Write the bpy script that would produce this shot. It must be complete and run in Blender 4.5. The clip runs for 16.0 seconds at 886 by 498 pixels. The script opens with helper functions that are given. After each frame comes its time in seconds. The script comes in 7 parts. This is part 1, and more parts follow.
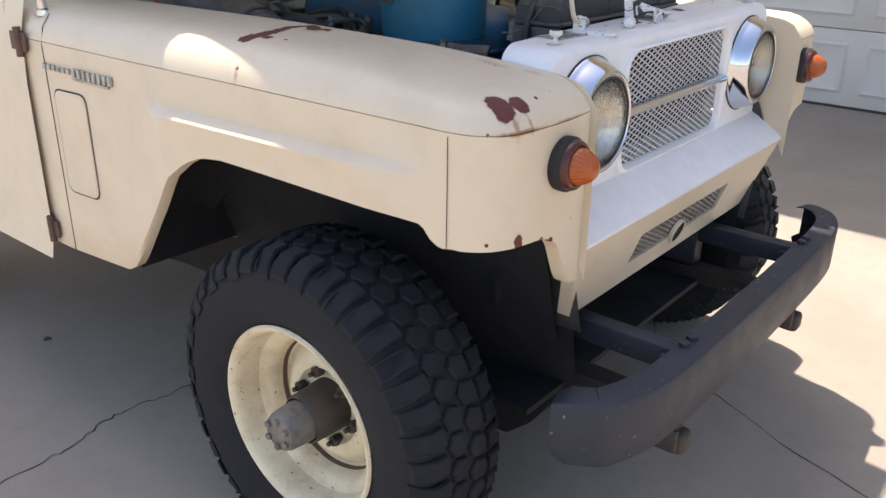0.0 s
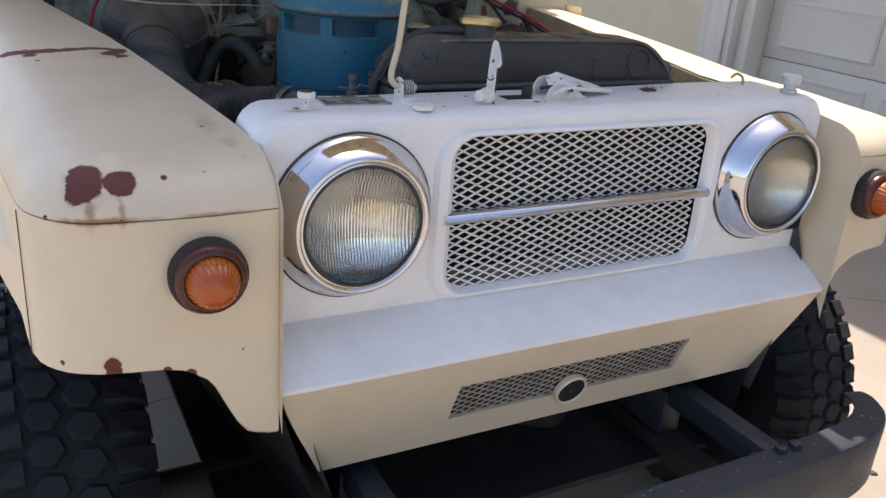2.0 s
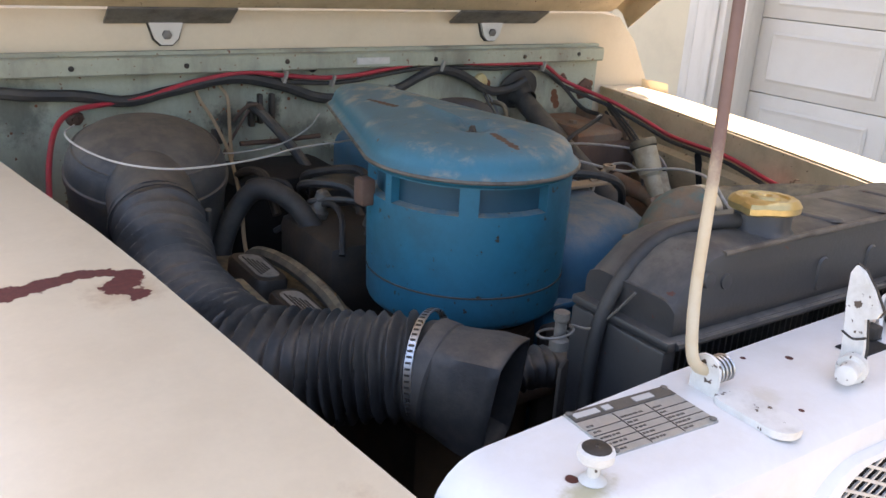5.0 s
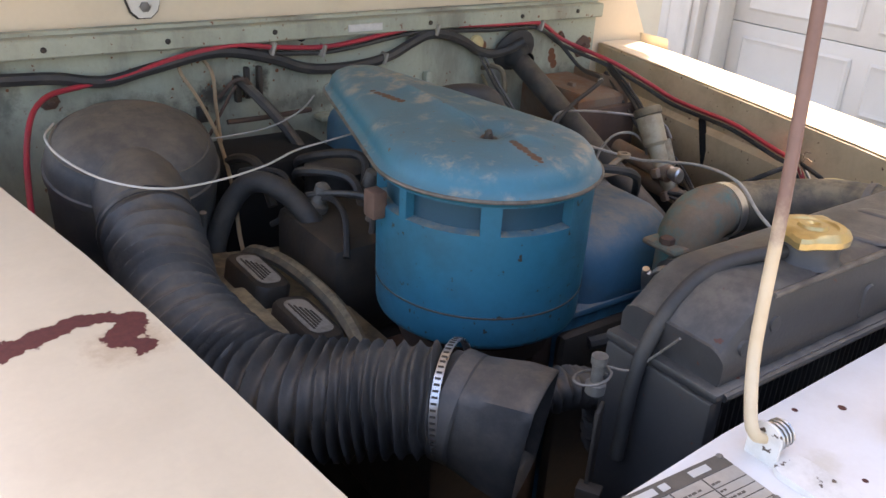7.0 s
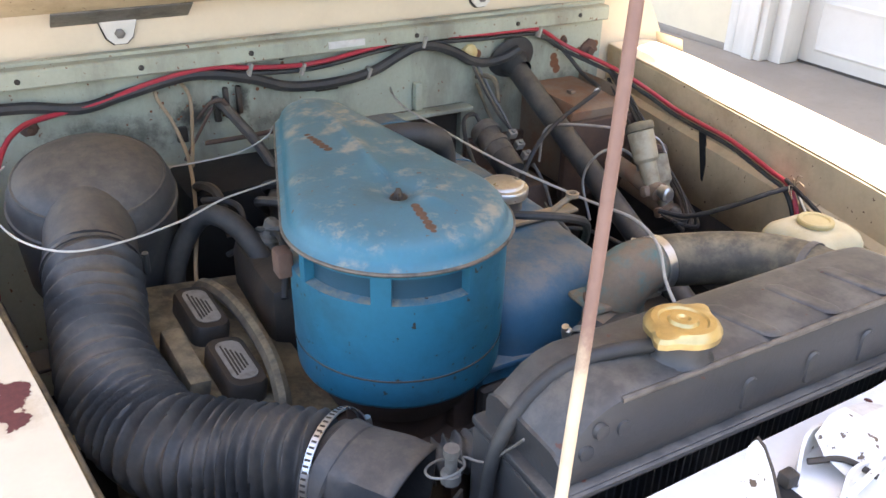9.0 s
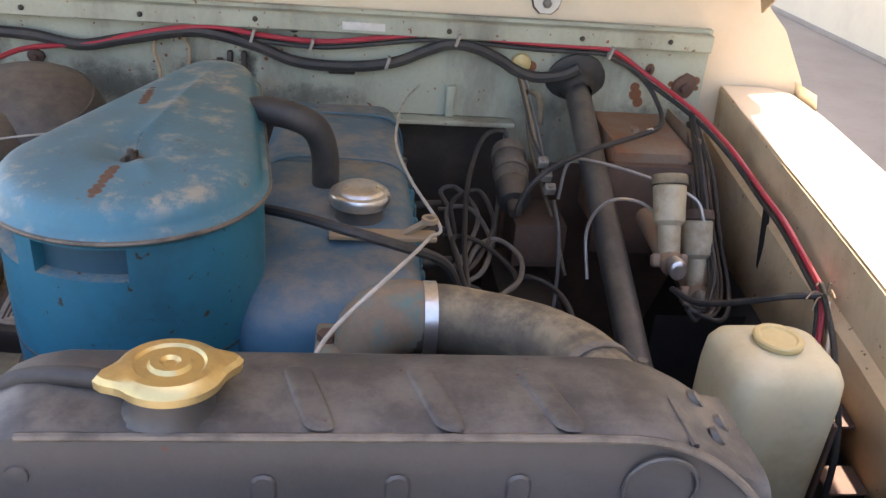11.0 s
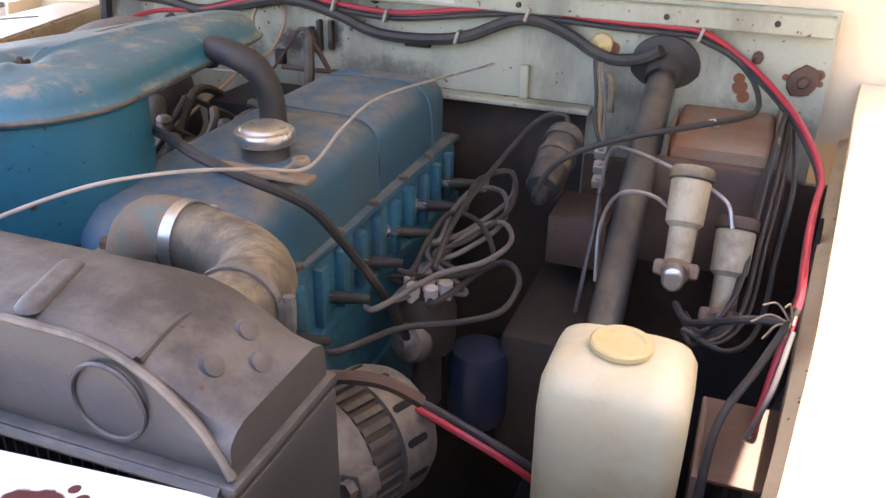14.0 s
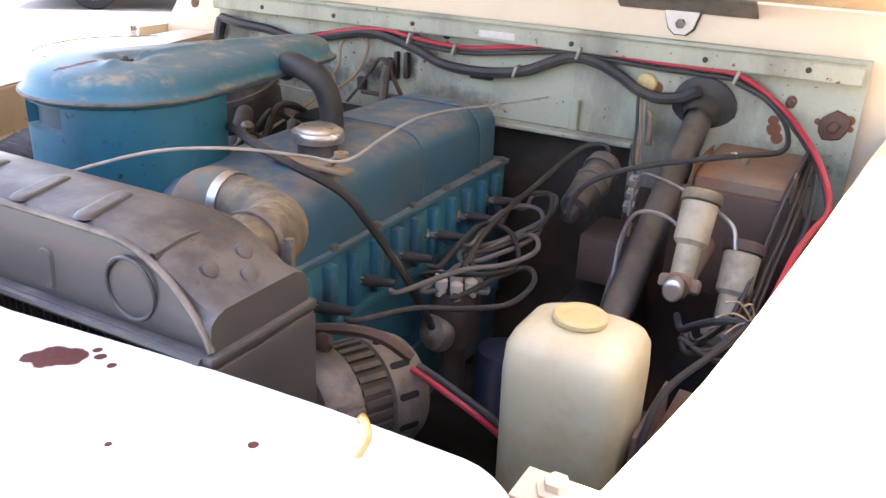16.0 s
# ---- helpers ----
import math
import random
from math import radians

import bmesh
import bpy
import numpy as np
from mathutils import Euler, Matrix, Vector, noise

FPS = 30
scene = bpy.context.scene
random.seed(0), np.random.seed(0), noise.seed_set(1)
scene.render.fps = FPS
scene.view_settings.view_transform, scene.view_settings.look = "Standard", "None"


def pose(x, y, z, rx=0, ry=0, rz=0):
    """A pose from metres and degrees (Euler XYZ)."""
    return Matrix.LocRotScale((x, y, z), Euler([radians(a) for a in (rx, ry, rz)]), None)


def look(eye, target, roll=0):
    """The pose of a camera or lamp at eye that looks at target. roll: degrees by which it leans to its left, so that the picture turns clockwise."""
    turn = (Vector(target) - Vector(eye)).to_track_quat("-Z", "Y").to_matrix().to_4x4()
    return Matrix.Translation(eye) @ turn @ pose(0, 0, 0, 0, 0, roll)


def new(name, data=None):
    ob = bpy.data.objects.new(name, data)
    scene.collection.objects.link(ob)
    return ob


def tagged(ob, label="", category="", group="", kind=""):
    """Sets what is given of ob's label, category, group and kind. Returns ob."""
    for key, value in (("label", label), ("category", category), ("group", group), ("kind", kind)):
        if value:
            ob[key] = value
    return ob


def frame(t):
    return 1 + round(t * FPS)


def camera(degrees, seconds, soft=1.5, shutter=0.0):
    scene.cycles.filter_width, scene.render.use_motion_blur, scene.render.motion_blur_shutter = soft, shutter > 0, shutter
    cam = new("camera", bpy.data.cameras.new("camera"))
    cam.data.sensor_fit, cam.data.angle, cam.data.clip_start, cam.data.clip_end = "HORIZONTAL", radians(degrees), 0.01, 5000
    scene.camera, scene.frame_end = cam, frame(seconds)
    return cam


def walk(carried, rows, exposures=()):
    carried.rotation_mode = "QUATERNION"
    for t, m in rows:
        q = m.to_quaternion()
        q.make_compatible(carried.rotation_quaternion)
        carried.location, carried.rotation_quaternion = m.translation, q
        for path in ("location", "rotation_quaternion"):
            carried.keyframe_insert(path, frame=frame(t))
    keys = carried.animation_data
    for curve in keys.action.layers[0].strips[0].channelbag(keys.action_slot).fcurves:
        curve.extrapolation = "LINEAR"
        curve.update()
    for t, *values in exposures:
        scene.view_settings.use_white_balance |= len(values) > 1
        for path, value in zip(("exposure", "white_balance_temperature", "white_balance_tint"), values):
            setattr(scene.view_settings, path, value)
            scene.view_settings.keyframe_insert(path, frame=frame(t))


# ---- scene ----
cam = camera(55.8, 16.0)
PATH = [
    (0, (-1.889, -0.733, 1.438), (-0.457, 0.428, 0.66), 0.9),
    (0.5, (-1.641, -0.923, 1.437), (-0.398, 0.415, 0.622), 3.5),
    (1, (-1.385, -0.973, 1.44), (-0.193, 0.433, 0.664), 3.5),
    (1.5, (-1.081, -0.983, 1.449), (0.027, 0.494, 0.68), 3.6),
    (2, (-0.858, -0.985, 1.445), (0.059, 0.633, 0.71), 4.7),
    (2.5, (-0.814, -0.833, 1.446), (0.055, 0.849, 0.8), 4.6),
    (3, (-0.785, -0.605, 1.48), (0.083, 1.069, 0.814), 3.2),
    (3.5, (-0.742, -0.42, 1.494), (0.151, 1.236, 0.814), 4.9),
    (4, (-0.797, -0.265, 1.504), (0.226, 1.321, 0.84), 3.1),
    (6.3, (-0.831, -0.146, 1.527), (0.271, 1.352, 0.792), 4.4),
    (6.5, (-0.831, -0.128, 1.541), (0.287, 1.352, 0.793), 4.6),
    (7, (-0.816, -0.074, 1.59), (0.265, 1.38, 0.743), 3.4),
    (7.5, (-0.802, -0.022, 1.658), (0.275, 1.368, 0.706), 3.6),
    (8, (-0.768, -0.001, 1.695), (0.281, 1.366, 0.679), 3.6),
    (8.5, (-0.736, -0.033, 1.714), (0.28, 1.373, 0.718), 2.2),
    (9, (-0.607, -0.138, 1.71), (0.276, 1.384, 0.759), 1.5),
    (9.5, (-0.433, -0.228, 1.704), (0.278, 1.363, 0.722), 2.6),
    (10, (-0.234, -0.181, 1.672), (0.349, 1.455, 0.681), 4.3),
    (10.2, (-0.163, -0.155, 1.668), (0.329, 1.513, 0.679), 4.9),
    (12.3, (0.279, -0.158, 1.539), (0.1, 1.676, 0.761), 1.6),
    (12.5, (0.333, -0.158, 1.537), (0.057, 1.666, 0.766), 1.4),
    (13, (0.483, -0.16, 1.522), (-0.019, 1.622, 0.766), 1.8),
    (13.5, (0.539, -0.111, 1.53), (-0.03, 1.627, 0.72), 1.3),
    (14, (0.59, -0.048, 1.527), (-0.023, 1.642, 0.651), 1.2),
    (14.5, (0.696, 0.033, 1.535), (-0.165, 1.575, 0.598), 2.2),
    (15, (0.765, 0.045, 1.557), (-0.148, 1.584, 0.663), 1.1),
    (15.5, (0.778, 0.019, 1.556), (-0.16, 1.555, 0.683), 1.4),
    (16, (0.765, -0.14, 1.511), (-0.112, 1.488, 0.749), 2.5),
]
EXPOSURES = [(0, 1.25, 7000, 15), (1.0, 1.25, 6950, 15), (2.0, 1.0, 6950, 15), (2.5, 1.03, 7000, 15), (3.0, 1.25, 7050, 16), (4.0, 1.85, 7300, 16), (6.5, 2.05, 7800, 20), (7.0, 2.15, 7800, 20), (8.0, 2.35, 7800, 20), (9.0, 2.82, 7500, 17), (9.5, 2.62, 7550, 18), (10.0, 2.36, 7850, 22), (12.3, 2.87, 7250, 21), (12.5, 2.92, 7250, 21), (13.0, 2.92, 7500, 27), (13.5, 2.95, 7500, 27), (14.5, 3.17, 7500, 27), (16, 3.15, 7500, 25)]
walk(cam, [(t, look(eye, target, roll)) for t, eye, target, roll in PATH], EXPOSURES)

# ---- world, sun, exposure ----
SUN_WAY = Vector((-0.182, -0.40, -1.0)).normalized()
world = bpy.data.worlds.new("world")
scene.world = world
world.use_nodes = True
wn = world.node_tree
sky = wn.nodes.new("ShaderNodeTexSky")
sky.sky_type = "NISHITA"
sky.sun_disc = False
sky.sun_elevation = math.asin(-SUN_WAY.z)
sky.sun_rotation = math.atan2(-SUN_WAY.x, -SUN_WAY.y)
sky.air_density, sky.dust_density, sky.ozone_density = 1.0, 1.6, 1.0
wn.nodes["Background"].inputs["Strength"].default_value = 0.15
wn.links.new(sky.outputs["Color"], wn.nodes["Background"].inputs["Color"])
sun = new("sun", bpy.data.lights.new("sun", "SUN"))
sun.data.energy, sun.data.angle, sun.data.color = 4.0, radians(0.6), (1.0, 0.95, 0.88)
sun.matrix_world = look((0, 0, 8), Vector((0, 0, 8)) + SUN_WAY)


# ---- mesh helpers ----
def finish(name, bm, material, angle=40):
    me = bpy.data.meshes.new(name)
    bmesh.ops.recalc_face_normals(bm, faces=bm.faces)
    bm.to_mesh(me)
    bm.free()
    me.polygons.foreach_set("use_smooth", [True] * len(me.polygons))
    me.set_sharp_from_angle(angle=radians(angle))
    for m in material if isinstance(material, (list, tuple)) else [material]:
        me.materials.append(m)
    return me


def part(name, bm, material, parent, label="", angle=40):
    ob = new(name, finish(name, bm, material, angle))
    ob.parent = parent
    if label:
        ob["label"] = label
    return ob


def thing(name, bm, material, label, category, kind="", angle=40):
    return tagged(new(name, finish(name, bm, material, angle)), label, category, kind=kind)


def box(bm, x0, x1, y0, y1, z0, z1, bevel=0.0, m=None, segs=2):
    vs = [bm.verts.new((x, y, z)) for x in (x0, x1) for y in (y0, y1) for z in (z0, z1)]
    fs = [bm.faces.new([vs[i] for i in f]) for f in ((0, 1, 3, 2), (4, 6, 7, 5), (0, 4, 5, 1), (2, 3, 7, 6), (0, 2, 6, 4), (1, 5, 7, 3))]
    bmesh.ops.recalc_face_normals(bm, faces=fs)
    if m is not None:
        bmesh.ops.transform(bm, matrix=m, verts=vs)
    if bevel:
        es = list({e for f in fs for e in f.edges})
        bmesh.ops.bevel(bm, geom=es, offset=bevel, segments=segs, profile=0.5, affect="EDGES")


def boxes(name, rows, material, parent, label=""):
    """One part for each box: x0, x1, y0, y1, z0, z1 and its bevel."""
    for *b, bevel in rows:
        bm = bmesh.new()
        box(bm, *b, bevel)
        part(name, bm, material, parent, label)


def loft(bm, rings, closed=True, cap0=False, cap1=False, mat=0):
    rows = [[bm.verts.new(p) for p in r] for r in rings]
    n = len(rows[0])
    for a, b in zip(rows, rows[1:]):
        for i in range(n if closed else n - 1):
            j = (i + 1) % n
            f = bm.faces.new((a[i], a[j], b[j], b[i]))
            f.material_index = mat
    if cap0:
        bm.faces.new(rows[0]).material_index = mat
    if cap1:
        bm.faces.new(rows[-1][::-1]).material_index = mat
    return rows


def lathe(bm, prof, m, n=32, cap0=False, cap1=False, wave=None):
    """prof: (radius, height) along the local z of m."""
    rings = []
    for r, h in prof:
        ring = []
        for i in range(n):
            a = 2 * math.pi * i / n
            k = wave(a, r, h) if wave else 1.0
            ring.append(m @ Vector((r * k * math.cos(a), r * k * math.sin(a), h)))
        rings.append(ring)
    return loft(bm, rings, True, cap0, cap1)


def smooth_path(pts, per=8):
    """A Catmull-Rom curve through pts."""
    P = [Vector(p) for p in pts]
    P = [P[0] * 2 - P[1]] + P + [P[-1] * 2 - P[-2]]
    out = []
    for i in range(1, len(P) - 2):
        a, b, c, d = P[i - 1:i + 3]
        for k in range(per):
            t = k / per
            out.append(0.5 * ((2 * b) + (c - a) * t + (2 * a - 5 * b + 4 * c - d) * t * t + (3 * b - a - 3 * c + d) * t ** 3))
    return out + [P[-2]]


def tube(bm, pts, r, n=10, per=8, cap=True, radius=None, straight=False):
    path = [Vector(p) for p in pts] if straight else smooth_path(pts, per)
    tang = [(path[min(i + 1, len(path) - 1)] - path[max(i - 1, 0)]).normalized() for i in range(len(path))]
    side = tang[0].orthogonal().normalized()
    rings = []
    run = 0.0
    for i, p in enumerate(path):
        if i:
            run += (p - path[i - 1]).length
        side = (side - tang[i] * side.dot(tang[i])).normalized()
        up = tang[i].cross(side)
        rr = radius(run) if radius else r
        rings.append([p + (side * math.cos(2 * math.pi * k / n) + up * math.sin(2 * math.pi * k / n)) * rr for k in range(n)])
    loft(bm, rings, True, cap, cap)


def axis(at, way, roll=0):
    """A matrix at a point, with its z along way."""
    return Matrix.Translation(at) @ Vector(way).to_track_quat("Z", "Y").to_matrix().to_4x4() @ pose(0, 0, 0, 0, 0, roll)


def rounded(x0, x1, z0, z1, r, k=6):
    """The outline of a rounded rectangle; r: one radius, or four from the lower left on, anticlockwise."""
    rs = r if isinstance(r, (list, tuple)) else (r,) * 4
    out = []
    for (cx, cz, a0), q in zip(((x0, z0, 180), (x1, z0, 270), (x1, z1, 0), (x0, z1, 90)), rs):
        ox, oz = cx + (q if cx == x0 else -q), cz + (q if cz == z0 else -q)
        for i in range(k + 1):
            a = radians(a0 + 90 * i / k)
            out.append((ox + q * math.cos(a), oz + q * math.sin(a)))
    return out


def interp(x, pts):
    for (x0, y0), (x1, y1) in zip(pts, pts[1:]):
        if x <= x1 or (x1, y1) == pts[-1]:
            t = min(1, max(0, (x - x0) / (x1 - x0)))
            return y0 + (y1 - y0) * t


# ---- materials ----
def nodes(name):
    m = bpy.data.materials.new(name)
    m.use_nodes = True
    return m, m.node_tree, m.node_tree.nodes["Principled BSDF"]


def link(nt, a, b):
    nt.links.new(a, b)


def noise_node(nt, scale, detail=6.0, rough=0.6, stretch=None):
    n = nt.nodes.new("ShaderNodeTexNoise")
    n.inputs["Scale"].default_value, n.inputs["Detail"].default_value, n.inputs["Roughness"].default_value = scale, detail, rough
    g = nt.nodes.new("ShaderNodeNewGeometry")
    if stretch:
        mp = nt.nodes.new("ShaderNodeMapping")
        mp.inputs["Scale"].default_value = stretch
        link(nt, g.outputs["Position"], mp.inputs["Vector"])
        link(nt, mp.outputs["Vector"], n.inputs["Vector"])
    else:
        link(nt, g.outputs["Position"], n.inputs["Vector"])
    return n


def ramp(nt, fac, lo, hi, a=0.0, b=1.0):
    r = nt.nodes.new("ShaderNodeMapRange")
    r.interpolation_type = "SMOOTHSTEP"
    r.inputs["From Min"].default_value, r.inputs["From Max"].default_value = lo, hi
    r.inputs["To Min"].default_value, r.inputs["To Max"].default_value = a, b
    link(nt, fac, r.inputs["Value"])
    return r.outputs["Result"]


def mix(nt, fac, a, b):
    m = nt.nodes.new("ShaderNodeMix")
    m.data_type = "RGBA"
    for key, v in ((0, fac), (6, a), (7, b)):
        if isinstance(v, (int, float)):
            m.inputs[key].default_value = v
        elif isinstance(v, tuple):
            m.inputs[key].default_value = (*v, 1.0)
        else:
            link(nt, v, m.inputs[key])
    return m.outputs[2]


def maths(nt, op, a, b=0.0):
    m = nt.nodes.new("ShaderNodeMath")
    m.operation = op
    for i, v in enumerate((a, b)):
        if isinstance(v, (int, float)):
            m.inputs[i].default_value = v
        else:
            link(nt, v, m.inputs[i])
    return m.outputs[0]


def surface(name, base, rough=0.5, metal=0.0, dirt=None, dirt_amount=0.5, dirt_scale=9.0, grain=0.06, grain_scale=140.0, bump=0.15,
            bump_scale=220.0, coat=0.0, spots=(), rust=(0.085, 0.022, 0.012), speck=0.0, stretch=None, top_dust=None, top_amount=0.6, top_range=(0.38, 0.66), spec=0.5, ragged=0.5, stains=(), stain_tone=(0.40, 0.23, 0.10)):
    """Paint, rubber, metal or plaster: base colour with fine grain, broad dirt, worn specks, rust spots (place, radius) and dust on upward faces."""
    m, nt, bs = nodes(name)
    fine = noise_node(nt, grain_scale, 4.0)
    broad = noise_node(nt, dirt_scale, 8.0, 0.65, stretch)
    lo, hi = tuple(c * (1 - grain * 2) for c in base), tuple(min(1, c * (1 + grain * 2)) for c in base)
    col = mix(nt, fine.outputs["Fac"], lo, hi)
    rgh = rough
    if dirt:
        col = mix(nt, ramp(nt, broad.outputs["Fac"], 0.42, 0.72, 0.0, dirt_amount), col, dirt)
    if top_dust:
        g = nt.nodes.new("ShaderNodeNewGeometry")
        sx = nt.nodes.new("ShaderNodeSeparateXYZ")
        link(nt, g.outputs["Normal"], sx.inputs[0])
        patch = noise_node(nt, dirt_scale * 2.2, 9.0, 0.7)
        f = maths(nt, "MULTIPLY", ramp(nt, sx.outputs["Z"], 0.25, 0.95), ramp(nt, patch.outputs["Fac"], *top_range, 0.12, top_amount))
        col = mix(nt, f, col, top_dust)
    if speck:
        sp = noise_node(nt, 95.0, 3.0, 0.5)
        col = mix(nt, ramp(nt, sp.outputs["Fac"], 0.72 - speck * 0.1, 0.76 - speck * 0.1), col, rust)
    for at, radii, amount in stains:
        g = nt.nodes.new("ShaderNodeNewGeometry")
        off = nt.nodes.new("ShaderNodeVectorMath")
        off.operation = "SUBTRACT"
        off.inputs[1].default_value = at
        link(nt, g.outputs["Position"], off.inputs[0])
        per = nt.nodes.new("ShaderNodeVectorMath")
        per.operation = "DIVIDE"
        per.inputs[1].default_value = radii
        link(nt, off.outputs[0], per.inputs[0])
        far = nt.nodes.new("ShaderNodeVectorMath")
        far.operation = "LENGTH"
        link(nt, per.outputs[0], far.inputs[0])
        blur = noise_node(nt, 60.0, 6.0, 0.7)
        reach = maths(nt, "ADD", far.outputs["Value"], maths(nt, "MULTIPLY", maths(nt, "SUBTRACT", blur.outputs["Fac"], 0.5), 1.6))
        col = mix(nt, ramp(nt, reach, 0.2, 1.1, amount, 0.0), col, stain_tone)
    if spots:
        edge = noise_node(nt, 52.0, 3.0, 0.6)
        g = nt.nodes.new("ShaderNodeNewGeometry")
        near = None
        swing = maths(nt, "SUBTRACT", edge.outputs["Fac"], 0.5)
        for at, r, *own in spots:
            d = nt.nodes.new("ShaderNodeVectorMath")
            d.operation = "DISTANCE"
            d.inputs[1].default_value = at
            link(nt, g.outputs["Position"], d.inputs[0])
            v = maths(nt, "ADD", maths(nt, "DIVIDE", d.outputs["Value"], r), maths(nt, "MULTIPLY", swing, own[0] if own else ragged))
            near = v if near is None else maths(nt, "MINIMUM", near, v)
        wob = near
        f = ramp(nt, wob, 0.86, 1.0, 1.0, 0.0)
        tone = noise_node(nt, 160.0, 5.0)
        col = mix(nt, ramp(nt, wob, 0.95, 1.25, 0.30, 0.0), col, tuple(0.5 * (a + b) for a, b in zip(base, (0.25, 0.1, 0.03))))
        col = mix(nt, f, col, mix(nt, tone.outputs["Fac"], tuple(c * 0.55 for c in rust), tuple(c * 1.5 for c in rust)))
        rgh = maths(nt, "ADD", rough, maths(nt, "MULTIPLY", f, 0.85 - rough))
    link(nt, col, bs.inputs["Base Color"])
    if isinstance(rgh, float):
        rgh = ramp(nt, broad.outputs["Fac"], 0.3, 0.7, max(0.0, rough - 0.06), min(1.0, rough + 0.1))
    link(nt, rgh, bs.inputs["Roughness"])
    bs.inputs["Metallic"].default_value = metal
    bs.inputs["Specular IOR Level"].default_value = spec
    bs.inputs["Coat Weight"].default_value = coat
    bs.inputs["Coat Roughness"].default_value = 0.25
    if bump:
        b = nt.nodes.new("ShaderNodeBump")
        b.inputs["Strength"].default_value, b.inputs["Distance"].default_value = bump, 0.002
        bn = noise_node(nt, bump_scale, 5.0)
        link(nt, bn.outputs["Fac"], b.inputs["Height"])
        link(nt, b.outputs["Normal"], bs.inputs["Normal"])
    return m


RUST = (0.082, 0.019, 0.014)
fender_spots = [((-0.770, 0.053, 1.103), 0.026), ((-0.766, 0.068, 1.114), 0.025), ((-0.730, 0.051, 1.110), 0.022), ((-0.750, 0.054, 1.106), 0.009), ((-0.757, 0.018, 0.887), 0.011), ((-0.755, 0.018, 0.875), 0.010), ((-0.812, 0.045, 0.886), 0.004),
                ((-0.662, 0.013, 0.858), 0.010), ((-0.691, 0.012, 0.868), 0.006), ((-0.886, 0.607, 1.128), 0.010), ((-0.627, 0.05, 1.125), 0.004), ((-0.678, 0.049, 1.118), 0.005), ((-0.568, 0.077, 1.136), 0.005), ((-0.598, 0.193, 1.150), 0.006), ((-0.592, 0.014, 0.882), 0.004),
                ((-0.735, 0.013, 1.079), 0.003), ((-0.815, 0.048, 1.080), 0.003)]
fender_stains = [((-0.76, 0.018, 1.0785), (0.075, 0.05, 0.006), 1.0), ((-0.62, 0.011, 1.0785), (0.06, 0.02, 0.004), 0.7), ((-0.768, 0.030, 1.086), (0.009, 0.05, 0.024), 0.75), ((-0.733, 0.028, 1.088), (0.006, 0.05, 0.022), 0.65), ((-0.886, 0.607, 1.112), (0.02, 0.007, 0.022), 0.6), ((-0.590, 0.205, 1.145), (0.018, 0.055, 0.03), 0.35), ((-0.575, 0.125, 1.138), (0.014, 0.03, 0.03), 0.30), ((-0.655, 0.612, 1.174), (0.05, 0.035, 0.03), 0.35)]
for i in range(20):
    sx_ = 0.648 + 0.0098 * i
    fender_spots.append(((-sx_ + 0.012, interp(sx_, ((0.65, 0.652), (0.67, 0.665), (0.70, 0.671), (0.74, 0.657), (0.79, 0.645), (0.835, 0.645))), 1.174 - 1.0 * max(0.0, sx_ - 0.75) ** 2),
                         interp(sx_, ((0.65, 0.012), (0.685, 0.0095), (0.70, 0.012), (0.74, 0.0145), (0.80, 0.019), (0.835, 0.016))), 1.9))
fender_spots += [((-0.652, 0.634, 1.174), 0.019, 2.2), ((-0.657, 0.617, 1.174), 0.016, 2.2), ((-0.645, 0.606, 1.173), 0.014, 2.2), ((-0.640, 0.645, 1.174), 0.014, 2.4), ((-0.790, 0.617, 1.172), 0.013, 1.6), ((-0.78, 0.575, 1.170), 0.005)]
M_BEIGE = surface("cream_paint", (0.67, 0.56, 0.405), 0.46, dirt=(0.52, 0.42, 0.29), dirt_amount=0.35, dirt_scale=7.0, grain=0.02, bump=0.05, bump_scale=60, coat=0.14, spots=fender_spots, rust=(0.112, 0.024, 0.020), speck=0.0, ragged=0.8, stains=fender_stains, stain_tone=(0.30, 0.15, 0.06))
M_BEIGE_IN = surface("dusty_cream_paint", (0.61, 0.495, 0.325), 0.55, dirt=(0.31, 0.225, 0.13), dirt_amount=0.6, dirt_scale=8.0, grain=0.04, bump=0.1, speck=0.3)
